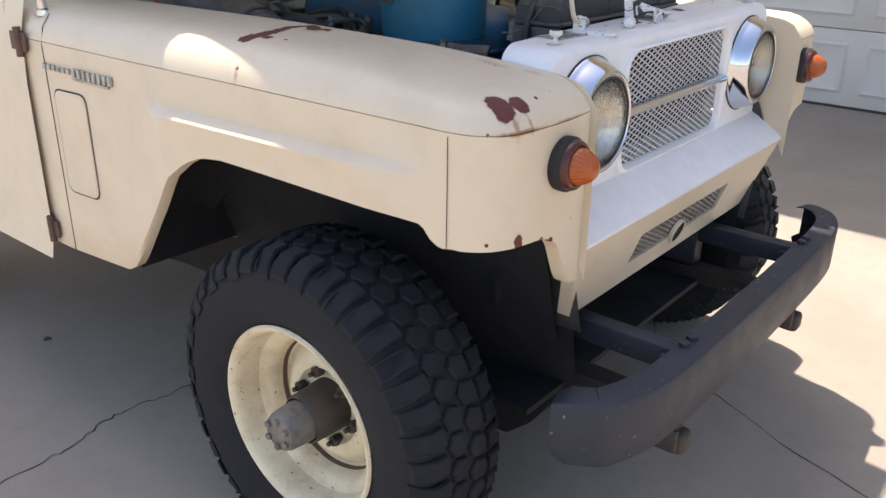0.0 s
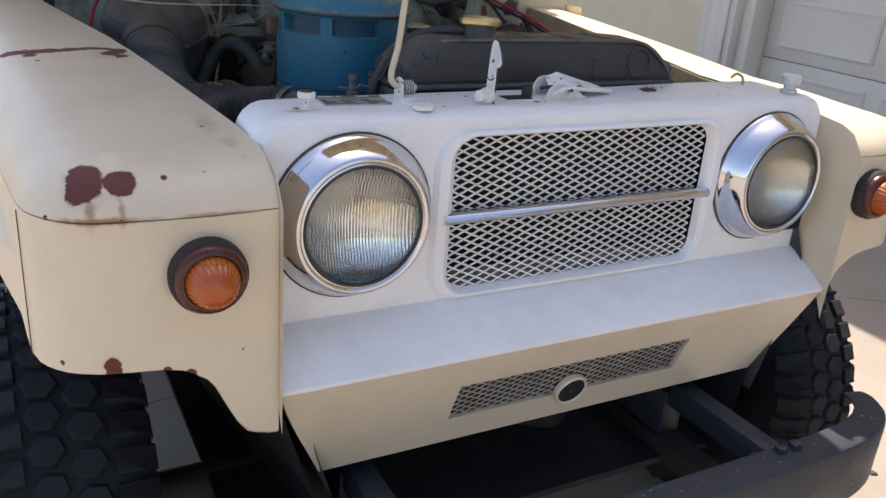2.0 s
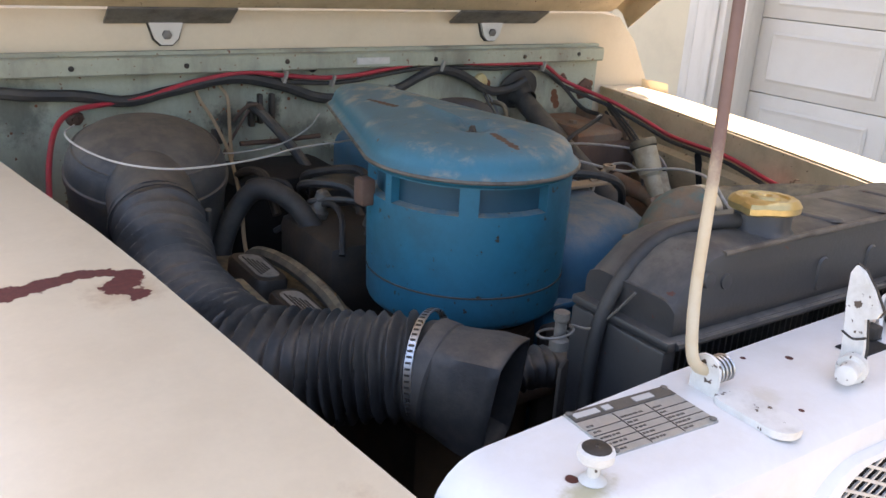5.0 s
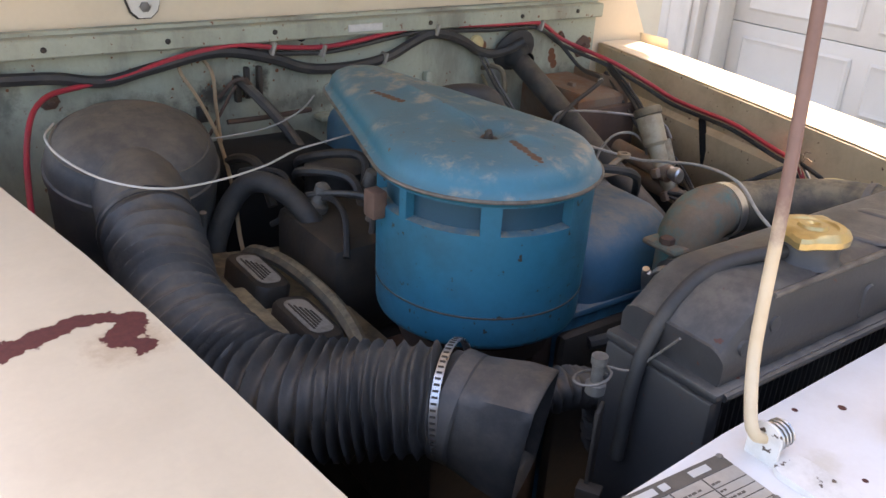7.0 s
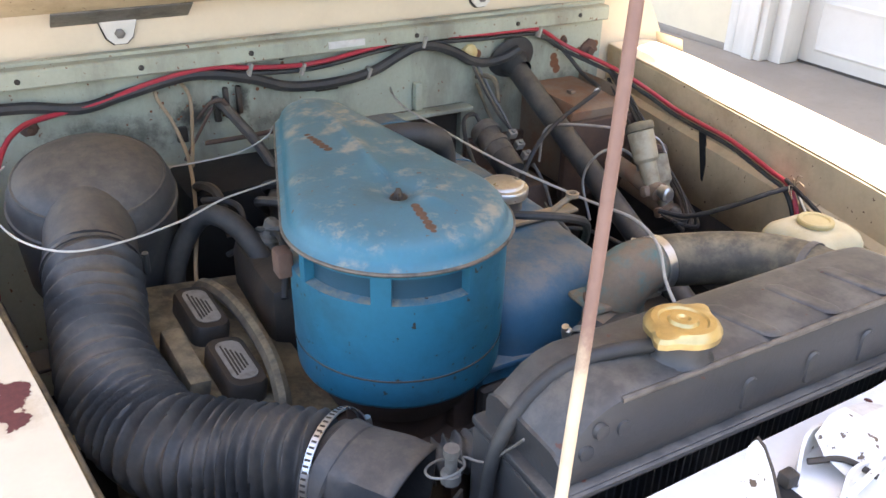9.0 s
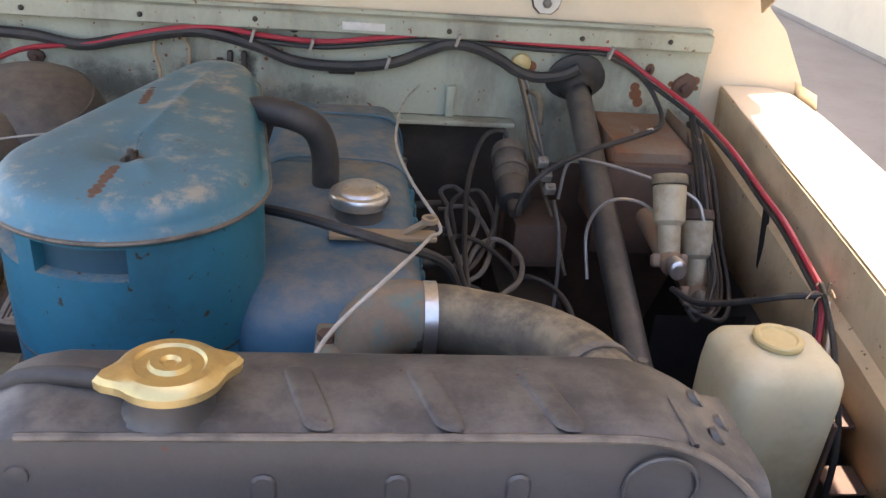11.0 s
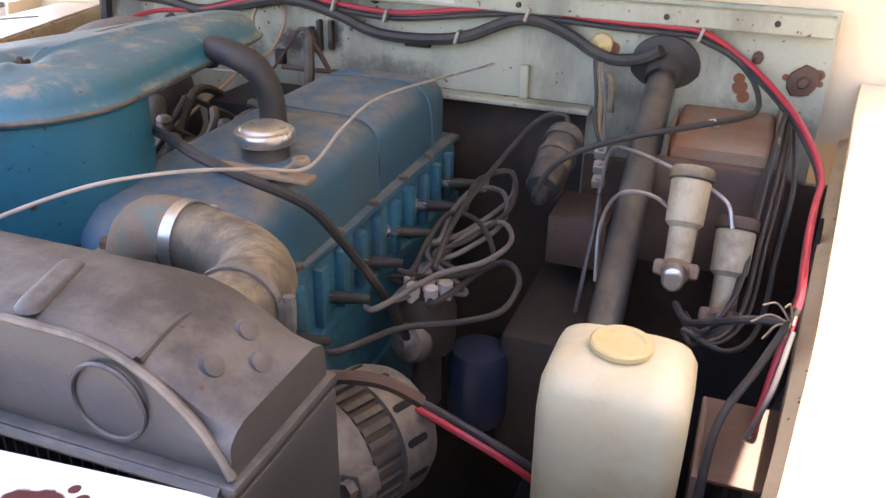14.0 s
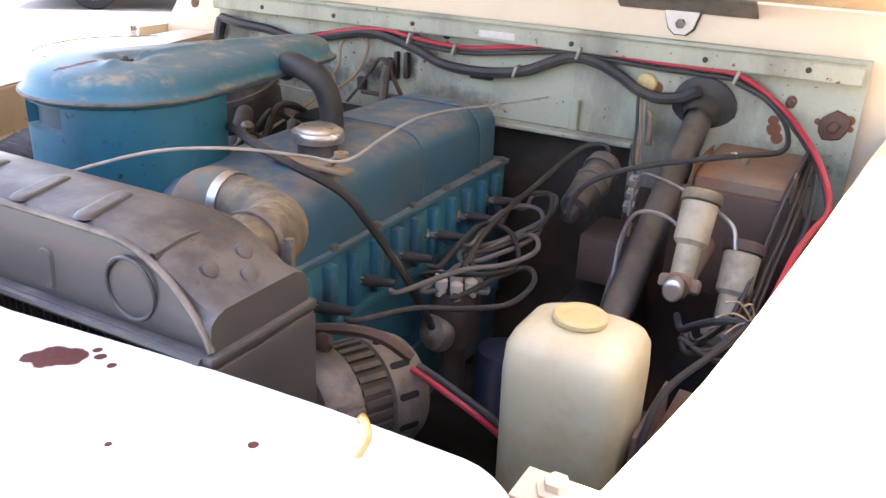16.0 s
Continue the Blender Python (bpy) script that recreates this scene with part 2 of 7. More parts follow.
M_WHITE = surface("white_paint", (0.79, 0.785, 0.785), 0.38, ragged=1.0, stains=[((-0.468, 0.146, 1.174), (0.030, 0.016, 0.02), 0.75), ((-0.26, 0.17, 1.174), (0.03, 0.02, 0.02), 0.3), ((0.02, 0.14, 1.174), (0.05, 0.02, 0.02), 0.3)], stain_tone=(0.42, 0.36, 0.17), top_dust=(0.60, 0.56, 0.50), top_amount=0.30, dirt=(0.66, 0.64, 0.60), dirt_amount=0.4, dirt_scale=9.0, grain=0.015, bump=0.04, bump_scale=70, coat=0.2, rust=RUST,
                  spots=[((0.234, 0.214, 1.174), 0.018), ((0.246, 0.222, 1.174), 0.014), ((0.222, 0.206, 1.174), 0.010), ((0.264, 0.234, 1.174), 0.005), ((0.254, 0.240, 1.174), 0.004), ((0.282, 0.230, 1.174), 0.004), ((-0.06, 0.15, 1.174), 0.006), ((0.12, 0.236, 1.174), 0.004), ((-0.10, 0.19, 1.174), 0.004), ((-0.165, 0.205, 1.174), 0.004), ((-0.205, 0.225, 1.174), 0.003), ((0.03, 0.215, 1.174), 0.004), ((-0.470, 0.160, 1.174), 0.005), ((0.36, 0.16, 1.174), 0.003), ((-0.24, 0.14, 1.174), 0.003), ((0.44, 0.21, 1.174), 0.004)])
firewall_spots = [((0.577, 1.411, 1.182), 0.010), ((0.580, 1.411, 1.168), 0.013), ((0.588, 1.411, 1.152), 0.011), ((0.675, 1.411, 1.188), 0.024), ((0.648, 1.411, 1.192), 0.006), ((0.697, 1.411, 1.200), 0.010), ((0.70, 1.411, 1.186), 0.006), ((0.60, 1.411, 1.222), 0.009), ((0.346, 1.411, 1.218), 0.020), ((0.365, 1.411, 1.212), 0.012)]
spot_rng = random.Random(12)
firewall_spots += [((spot_rng.gauss(-0.23, 0.06), 1.411, spot_rng.gauss(1.19, 0.035)), spot_rng.uniform(0.0016, 0.0042)) for i in range(26)]
firewall_spots += [((spot_rng.uniform(-0.66, 0.66), 1.411, spot_rng.uniform(1.13, 1.26)), spot_rng.uniform(0.0014, 0.003)) for i in range(16)]
firewall_stains = [((-0.265, 1.411, 1.165), (0.05, 0.05, 0.035), 0.9), ((-0.17, 1.411, 1.185), (0.022, 0.05, 0.045), 0.9), ((-0.42, 1.411, 1.14), (0.14, 0.05, 0.05), 0.7), ((-0.05, 1.411, 1.135), (0.12, 0.05, 0.03), 0.6), ((0.62, 1.411, 1.11), (0.12, 0.05, 0.05), 0.6), ((-0.64, 1.411, 1.20), (0.06, 0.05, 0.07), 0.6), ((0.40, 1.411, 1.13), (0.06, 0.05, 0.03), 0.5)]
M_GREEN = surface("grey_green_paint", (0.37, 0.395, 0.31), 0.6, spots=firewall_spots, stains=firewall_stains, stain_tone=(0.035, 0.033, 0.028), dirt=(0.13, 0.12, 0.10), dirt_amount=0.75, dirt_scale=6.5, grain=0.05, bump=0.12, speck=0.45, rust=(0.17, 0.065, 0.03), stretch=(1, 1, 0.35))
M_BLACK = surface("dusty_black_paint", (0.04, 0.041, 0.043), 0.45, dirt=(0.15, 0.13, 0.105), dirt_amount=0.5, dirt_scale=10.0, grain=0.1, bump=0.15, top_dust=(0.17, 0.145, 0.115), top_amount=0.55)
M_RUBBER = surface("black_rubber", (0.03, 0.03, 0.031), 0.62, dirt=(0.12, 0.108, 0.09), dirt_amount=0.45, dirt_scale=14.0, grain=0.1, bump=0.25, bump_scale=160)
M_TYRE = surface("tyre_rubber", (0.014, 0.015, 0.018), 0.8, dirt=(0.034, 0.034, 0.035), dirt_amount=0.5, dirt_scale=16.0, grain=0.1, bump=0.4, bump_scale=240, spec=0.25)
M_DUCT = surface("dusty_duct_cloth", (0.05, 0.05, 0.051), 0.55, dirt=(0.14, 0.125, 0.105), dirt_amount=0.6, dirt_scale=14.0, grain=0.1, bump=0.3, top_dust=(0.19, 0.155, 0.12), top_amount=0.5)
M_BLUE = surface("blue_enamel", (0.01, 0.138, 0.216), 0.42, dirt=(0.02, 0.075, 0.1), dirt_amount=0.6, dirt_scale=9.0, grain=0.05, bump=0.1, top_dust=(0.3, 0.245, 0.17), top_amount=0.9, speck=0.5, rust=(0.05, 0.03, 0.02))
M_LID = surface("worn_blue_lid", (0.009, 0.138, 0.21), 0.42, top_range=(0.50, 0.66), dirt=(0.025, 0.085, 0.105), dirt_amount=0.6, dirt_scale=9.0, grain=0.05, bump=0.1, top_dust=(0.33, 0.30, 0.235), top_amount=0.8, speck=0.2, rust=(0.115, 0.058, 0.034),
                spots=[((-0.199 - 0.0012 * i, 0.631 - 0.0095 * i, 1.294), 0.0056 + 0.0010 * (i % 3), 0.8) for i in range(9)] + [((-0.224 + 0.0007 * i, 0.908 - 0.011 * i, 1.296), 0.0066 + 0.001 * (i % 2), 0.8) for i in range(7)] + [((-0.196, 0.681, 1.286), 0.012)])
# darker copy of the blue enamel, with the openings' shade in its colour
M_BLUE_SHADED = surface("shaded_blue_enamel", (0.008, 0.062, 0.1), 0.5, dirt=(0.03, 0.06, 0.09), dirt_amount=0.6, grain=0.05)
M_ENGINE = surface("dusty_engine_blue", (0.03, 0.122, 0.198), 0.6, dirt=(0.11, 0.125, 0.13), dirt_amount=0.45, dirt_scale=8.0, grain=0.06, bump=0.15, top_dust=(0.24, 0.215, 0.18), top_amount=0.75)
M_BLOCK = surface("engine_block_blue", (0.022, 0.15, 0.235), 0.6, dirt=(0.03, 0.03, 0.03), dirt_amount=0.7, dirt_scale=12.0, grain=0.08, bump=0.3, bump_scale=90, speck=0.3, rust=(0.10, 0.045, 0.02))
M_FILTER = surface("dark_blue_canister", (0.016, 0.026, 0.055), 0.45, dirt=(0.05, 0.05, 0.055), dirt_amount=0.5, dirt_scale=14.0, grain=0.06)
M_GRIME = surface("oily_grime", (0.036, 0.030, 0.025), 0.6, dirt=(0.095, 0.066, 0.044), dirt_amount=0.6, dirt_scale=14.0, grain=0.1, bump=0.4, bump_scale=110)
# near-black tone that stands in for deep shade in hollows
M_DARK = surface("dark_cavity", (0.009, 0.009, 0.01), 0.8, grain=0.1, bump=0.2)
M_RUST = surface("rusty_steel", (0.105, 0.058, 0.042), 0.8, dirt=(0.17, 0.115, 0.085), dirt_amount=0.6, dirt_scale=18.0, grain=0.12, bump=0.35, bump_scale=130)
M_BUMPER = surface("matt_grey_paint", (0.019, 0.024, 0.036), 0.5, dirt=(0.036, 0.043, 0.058), dirt_amount=0.5, dirt_scale=11.0, grain=0.08, bump=0.2, bump_scale=150, speck=0.2, rust=(0.2, 0.19, 0.18), spec=0.4)
M_ALU = surface("dull_aluminium", (0.42, 0.41, 0.39), 0.45, 0.75, dirt=(0.16, 0.14, 0.12), dirt_amount=0.6, dirt_scale=22.0, grain=0.08, bump=0.3)
M_STEEL = surface("bright_steel", (0.62, 0.62, 0.61), 0.3, 0.9, dirt=(0.25, 0.2, 0.15), dirt_amount=0.35, dirt_scale=30.0, grain=0.05, bump=0.1)
M_CHROME = surface("chrome", (0.66, 0.66, 0.675), 0.06, 1.0, grain=0.01, bump=0.0, dirt=(0.5, 0.48, 0.45), dirt_amount=0.12, dirt_scale=26.0)
M_MESH = surface("pale_mesh_paint", (0.66, 0.66, 0.67), 0.42, 0.25, dirt=(0.45, 0.44, 0.42), dirt_amount=0.4, dirt_scale=20.0, grain=0.03, bump=0.0)
M_SPLASH = surface("black_underseal", (0.018, 0.017, 0.016), 0.8, dirt=(0.05, 0.043, 0.036), dirt_amount=0.5, dirt_scale=9.0, grain=0.1, bump=0.4, bump_scale=90)
M_BRASS = surface("zinc_yellow_brass", (0.60, 0.47, 0.22), 0.36, 0.85, dirt=(0.3, 0.2, 0.08), dirt_amount=0.35, dirt_scale=40.0, grain=0.05, bump=0.15)
M_PLASTIC = surface("aged_milky_plastic", (0.62, 0.565, 0.37), 0.5, dirt=(0.45, 0.35, 0.17), dirt_amount=0.65, dirt_scale=10.0, grain=0.03, bump=0.1, top_dust=(0.45, 0.38, 0.26), top_amount=0.4)
M_CAP = surface("yellowed_plastic_cap", (0.58, 0.46, 0.22), 0.5, dirt=(0.4, 0.28, 0.12), dirt_amount=0.5, grain=0.04)
M_RED = surface("red_cable", (0.4, 0.03, 0.05), 0.42, dirt=(0.24, 0.07, 0.07), dirt_amount=0.5, dirt_scale=24.0, grain=0.05, bump=0.05)
M_WIRE = surface("pale_cable", (0.42, 0.41, 0.38), 0.5, dirt=(0.2, 0.18, 0.15), dirt_amount=0.5, dirt_scale=30.0, grain=0.05, bump=0.05)
M_TAN = surface("tan_wire", (0.30, 0.22, 0.14), 0.6, grain=0.08, bump=0.1)


def rod_paint():
    m, nt, bs = nodes("worn_cream_over_rust")
    g = nt.nodes.new("ShaderNodeNewGeometry")
    sx = nt.nodes.new("ShaderNodeSeparateXYZ")
    link(nt, g.outputs["Position"], sx.inputs[0])
    n = noise_node(nt, 26.0, 6.0, 0.65)
    h = maths(nt, "ADD", sx.outputs["Z"], maths(nt, "MULTIPLY", n.outputs["Fac"], 0.16))
    rusty = mix(nt, n.outputs["Fac"], (0.13, 0.075, 0.058), (0.25, 0.15, 0.12))
    cream = mix(nt, n.outputs["Fac"], (0.50, 0.36, 0.19), (0.70, 0.62, 0.48))
    link(nt, mix(nt, ramp(nt, h, 1.40, 1.47), cream, rusty), bs.inputs["Base Color"])
    bs.inputs["Roughness"].default_value = 0.6
    return m


M_ROD = rod_paint()
M_RIM = surface("cream_wheel_paint", (0.70, 0.62, 0.43), 0.45, dirt=(0.36, 0.22, 0.10), dirt_amount=0.5, dirt_scale=9.0, grain=0.03, bump=0.1, speck=0.42, rust=(0.16, 0.065, 0.03))
M_HOSE = surface("dusty_rubber_hose", (0.07, 0.06, 0.048), 0.7, dirt=(0.28, 0.225, 0.14), dirt_amount=0.8, dirt_scale=12.0, grain=0.08, bump=0.2, top_dust=(0.33, 0.27, 0.17), top_amount=0.8)
M_TANK = surface("dusty_radiator_black", (0.034, 0.035, 0.038), 0.42, dirt=(0.066, 0.063, 0.060), dirt_amount=0.45, dirt_scale=8.0, grain=0.08, bump=0.15, top_dust=(0.138, 0.127, 0.112), top_amount=0.85, speck=0.12)
M_STUCCO = surface("cream_stucco", (0.66, 0.58, 0.42), 0.85, dirt=(0.56, 0.49, 0.36), dirt_amount=0.5, dirt_scale=3.0, grain=0.03, bump=0.4, bump_scale=70)
M_DOOR = surface("off_white_door_paint", (0.62, 0.59, 0.53), 0.55, dirt=(0.54, 0.50, 0.43), dirt_amount=0.4, dirt_scale=2.5, grain=0.02, bump=0.1, bump_scale=90)
M_TRIM = surface("white_trim_paint", (0.66, 0.63, 0.57), 0.6, dirt=(0.45, 0.42, 0.36), dirt_amount=0.4, dirt_scale=7.0, grain=0.03, bump=0.15, stretch=(1, 1, 0.2))
M_LINE = surface("dark_joint", (0.06, 0.05, 0.042), 0.9, grain=0.1)
M_PLATE = surface("etched_plate", (0.46, 0.45, 0.42), 0.4, 0.4, dirt=(0.3, 0.28, 0.24), dirt_amount=0.4, dirt_scale=40.0)
M_PRINT_GLEAM = surface("pale_print_and_gleam", (0.55, 0.54, 0.51), 0.5, grain=0.04)
M_BROWN = surface("brown_greasy_sheet", (0.082, 0.052, 0.040), 0.7, dirt=(0.17, 0.10, 0.065), dirt_amount=0.6, dirt_scale=11.0, grain=0.1, bump=0.3, bump_scale=120, speck=0.35, rust=(0.16, 0.07, 0.035))
M_EDGE = surface("grimy_bare_and_highlight_edge", (0.15, 0.13, 0.11), 0.5, 0.3, dirt=(0.05, 0.045, 0.04), dirt_amount=0.8, dirt_scale=30.0, grain=0.1, bump=0.2)
M_DULL = surface("oxidised_grey_metal", (0.19, 0.178, 0.162), 0.55, 0.4, dirt=(0.09, 0.08, 0.07), dirt_amount=0.7, dirt_scale=26.0, grain=0.1, bump=0.3)
M_CHIPPED = surface("chipped_white_paint", (0.74, 0.73, 0.70), 0.45, dirt=(0.45, 0.42, 0.36), dirt_amount=0.5, dirt_scale=34.0, grain=0.03, bump=0.2, bump_scale=120, speck=0.75, rust=(0.10, 0.07, 0.05))
M_MESH_DIRTY = surface("browned_mesh", (0.5, 0.45, 0.39), 0.5, 0.3, dirt=(0.2, 0.16, 0.12), dirt_amount=0.5, dirt_scale=20.0, grain=0.05, bump=0.0)
M_THERMO = surface("corroded_housing", (0.21, 0.15, 0.10), 0.75, dirt=(0.07, 0.19, 0.18), dirt_amount=0.9, dirt_scale=30.0, grain=0.1, bump=0.3)
M_SKIRT = surface("dark_amber_skirt", (0.075, 0.013, 0.007), 0.25, grain=0.06, bump=0.0, dirt=(0.06, 0.02, 0.012), dirt_amount=0.4)
M_RESERVOIR = surface("stained_reservoir_plastic", (0.42, 0.365, 0.255), 0.5, dirt=(0.20, 0.135, 0.08), dirt_amount=0.7, dirt_scale=26.0, grain=0.05, bump=0.1)
M_PEDAL = surface("rust_stained_sheet", (0.215, 0.155, 0.110), 0.7, dirt=(0.24, 0.095, 0.042), dirt_amount=0.75, dirt_scale=13.0, grain=0.08, bump=0.3, bump_scale=120, speck=0.3, rust=(0.22, 0.12, 0.06))
M_CAR_RED = surface("red_car_paint", (0.36, 0.012, 0.03), 0.25, grain=0.02, bump=0.0, dirt=(0.30, 0.02, 0.03), dirt_amount=0.3, coat=0.8)
M_RELAY = surface("dusty_grey_label", (0.30, 0.285, 0.255), 0.6, dirt=(0.16, 0.14, 0.11), dirt_amount=0.7, dirt_scale=40.0, grain=0.06)
M_GREY_HOSE = surface("grey_cable_sheath", (0.14, 0.138, 0.135), 0.55, dirt=(0.07, 0.065, 0.06), dirt_amount=0.5, dirt_scale=30.0, grain=0.06, bump=0.1)
M_LABEL = surface("faded_label", (0.60, 0.59, 0.56), 0.6, dirt=(0.3, 0.28, 0.24), dirt_amount=0.5, dirt_scale=40.0)


def concrete():
    m, nt, bs = nodes("driveway_concrete")
    a, b, c = noise_node(nt, 1.3, 8.0, 0.6), noise_node(nt, 16.0, 8.0, 0.7), noise_node(nt, 260.0, 3.0)
    col = mix(nt, ramp(nt, a.outputs["Fac"], 0.35, 0.7), (0.31, 0.265, 0.215), (0.245, 0.208, 0.168))
    col = mix(nt, ramp(nt, b.outputs["Fac"], 0.5, 0.75, 0.0, 0.45), col, (0.19, 0.158, 0.125))
    col = mix(nt, ramp(nt, c.outputs["Fac"], 0.3, 0.7, 0.0, 0.35), col, (0.37, 0.325, 0.275))
    link(nt, col, bs.inputs["Base Color"])
    bs.inputs["Roughness"].default_value = 0.88
    bp = nt.nodes.new("ShaderNodeBump")
    bp.inputs["Strength"].default_value, bp.inputs["Distance"].default_value = 0.35, 0.003
    link(nt, c.outputs["Fac"], bp.inputs["Height"])
    link(nt, bp.outputs["Normal"], bs.inputs["Normal"])
    return m


def clear_lens(name, tint, rough, gloss, flutes=0.0):
    """A thin moulded lens: see-through, with the gloss of glass."""
    m, nt, bs = nodes(name)
    tr = nt.nodes.new("ShaderNodeBsdfTransparent")
    tr.inputs["Color"].default_value = (*tint, 1)
    gl = nt.nodes.new("ShaderNodeBsdfGlossy")
    gl.inputs["Roughness"].default_value = rough
    fr = nt.nodes.new("ShaderNodeFresnel")
    fr.inputs["IOR"].default_value = gloss
    if flutes:
        w = nt.nodes.new("ShaderNodeTexWave")
        w.inputs["Scale"].default_value, w.inputs["Distortion"].default_value = flutes, 0.0
        g = nt.nodes.new("ShaderNodeNewGeometry")
        link(nt, g.outputs["Position"], w.inputs["Vector"])
        bp = nt.nodes.new("ShaderNodeBump")
        bp.inputs["Strength"].default_value, bp.inputs["Distance"].default_value = 0.6, 0.0012
        link(nt, w.outputs["Fac"], bp.inputs["Height"])
        link(nt, bp.outputs["Normal"], gl.inputs["Normal"])
        link(nt, bp.outputs["Normal"], fr.inputs["Normal"])
        # the flutes' light and dark bands are put into the tint
        link(nt, mix(nt, w.outputs["Fac"], tuple(c * 0.72 for c in tint), tint), tr.inputs["Color"])
    ms = nt.nodes.new("ShaderNodeMixShader")
    link(nt, fr.outputs[0], ms.inputs[0])
    link(nt, tr.outputs[0], ms.inputs[1])
    link(nt, gl.outputs[0], ms.inputs[2])
    link(nt, ms.outputs[0], nt.nodes["Material Output"].inputs["Surface"])
    return m


def amber():
    m, nt, bs = nodes("amber_plastic")
    n = noise_node(nt, 60.0, 3.0)
    link(nt, mix(nt, n.outputs["Fac"], (0.33, 0.058, 0.005), (0.43, 0.092, 0.008)), bs.inputs["Base Color"])
    bs.inputs["Roughness"].default_value = 0.26
    bs.inputs["Subsurface Weight"].default_value = 0.0
    bs.inputs["Coat Weight"].default_value = 0.15
    return m


M_CONCRETE = concrete()
M_GLASS = clear_lens("lens_glass", (0.96, 0.97, 0.97), 0.04, 1.55, 64.0)
M_AMBER = amber()


def reflector():
    """Silvered bowl; its own bump imitates the upright strips cut by the lens' flutes."""
    m, nt, bs = nodes("silver_reflector")
    n = noise_node(nt, 18.0, 6.0)
    link(nt, mix(nt, ramp(nt, n.outputs["Fac"], 0.45, 0.7, 0.0, 0.5), (0.95, 0.95, 0.94), (0.80, 0.68, 0.38)), bs.inputs["Base Color"])
    bs.inputs["Metallic"].default_value, bs.inputs["Roughness"].default_value = 1.0, 0.06
    w = nt.nodes.new("ShaderNodeTexWave")
    w.inputs["Scale"].default_value, w.inputs["Distortion"].default_value = 64.0, 0.0
    g = nt.nodes.new("ShaderNodeNewGeometry")
    link(nt, g.outputs["Position"], w.inputs["Vector"])
    bp = nt.nodes.new("ShaderNodeBump")
    bp.inputs["Strength"].default_value, bp.inputs["Distance"].default_value = 0.45, 0.0012
    link(nt, w.outputs["Fac"], bp.inputs["Height"])
    link(nt, bp.outputs["Normal"], bs.inputs["Normal"])
    return m


M_REFLECT = reflector()
M_PANE = clear_lens("window_glass", (0.75, 0.8, 0.78), 0.01, 1.45)

# ---- ground and garage ----
bm = bmesh.new()
bmesh.ops.create_grid(bm, x_segments=2, y_segments=2, size=220)
ground = thing("ground", bm, M_CONCRETE, "pale tan concrete driveway, cracked and stained", "driveway", "structure")


def crack(pts, w, name="crack"):
    bm = bmesh.new()
    path = smooth_path([(x, y, 0.0012) for x, y in pts], 9)
    rng = random.Random(len(pts))
    l, r = [], []
    for i, p in enumerate(path):
        q = Vector((rng.uniform(-1, 1), rng.uniform(-1, 1), 0)) * w * 2.2
        d = (path[min(i + 1, len(path) - 1)] - path[max(0, i - 1)]).normalized()
        nrm = Vector((-d.y, d.x, 0)) * w * rng.uniform(0.35, 1.0)
        l.append(p + q + nrm)
        r.append(p + q - nrm)
    loft(bm, [l, r], closed=False)
    part(name, bm, M_DARK, ground)


crack([(-2.2, 1.05), (-1.7, 1.22), (-1.22, 1.28), (-1.04, 1.29), (-0.92, 1.33), (-0.80, 1.335), (-0.66, 1.314), (-0.3, 1.35), (0.2, 1.3)], 0.0032)
crack([(0.1, -0.75), (0.35, -0.1), (0.62, 0.3), (1.1, 0.55), (1.9, 0.7)], 0.003)
crack([(2.3, 1.2), (2.9, 0.9), (3.4, 1.0)], 0.003)
for cx, cy, cr in ((-0.773, 1.934, 0.012), (-1.11, 0.93, 0.008), (1.35, 0.2, 0.012), (1.05, -0.35, 0.009), (2.2, 0.25, 0.012)):
    bm = bmesh.new()
    lathe(bm, [(cr, 0.0), (cr * 0.8, 0.006), (cr * 0.1, 0.008)], pose(cx, cy, 0.0), 9, wave=lambda a, r, h: 1 + 0.3 * math.sin(3 * a + cr * 900))
    part("pebble", bm, M_GRIME, ground)

WALL_X, DOOR_X = 4.60, 4.86
bm = bmesh.new()
box(bm, WALL_X, WALL_X + 0.5, 4.48, 12.0, 0, 4.45)
wall = thing("wall_garage", bm, M_STUCCO, "cream stucco house wall beside the garage door", "wall", "structure")
bm = bmesh.new()
box(bm, WALL_X, WALL_X + 0.5, -12.0, -2.2, 0, 4.45)
thing("wall_garage_2", bm, M_STUCCO, "cream stucco house wall beside the garage door", "wall", "structure")
bm = bmesh.new()
box(bm, WALL_X, WALL_X + 0.5, -2.2, 4.48, 2.35, 4.45)
thing("wall_lintel", bm, M_STUCCO, "cream stucco wall above the garage door", "wall", "structure")
# unseen; reach and height chosen to set the driveway's shadow edge
bm = bmesh.new()
box(bm, 3.05, 12, -12, 12, 4.45, 4.65)
thing("roof", bm, M_TRIM, "unseen deep painted roof overhang above the garage, placed to shade the driveway", "roof", "structure")
bm = bmesh.new()
box(bm, WALL_X - 0.025, DOOR_X, 4.11, 4.39, 0.0, 2.35, 0.012)
trim = thing("trim", bm, M_TRIM, "weathered white wooden garage door jamb", "door frame", "structure")
bm = bmesh.new()
box(bm, WALL_X - 0.018, WALL_X + 0.1, 4.393, 4.478, 0.0, 2.35, 0.006)
part("board", bm, M_TRIM, trim)
boxes("board", [(WALL_X - 0.052, WALL_X - 0.027, 4.17, 4.27, 0.0, 2.35, 0.008), (WALL_X + 0.06, DOOR_X, 3.992, 4.108, 0.0, 2.35, 0.008)], M_TRIM, trim)

bm = bmesh.new()
box(bm, WALL_X - 0.05, WALL_X + 0.01, 5.35, 6.6, 1.02, 1.08, 0.006)
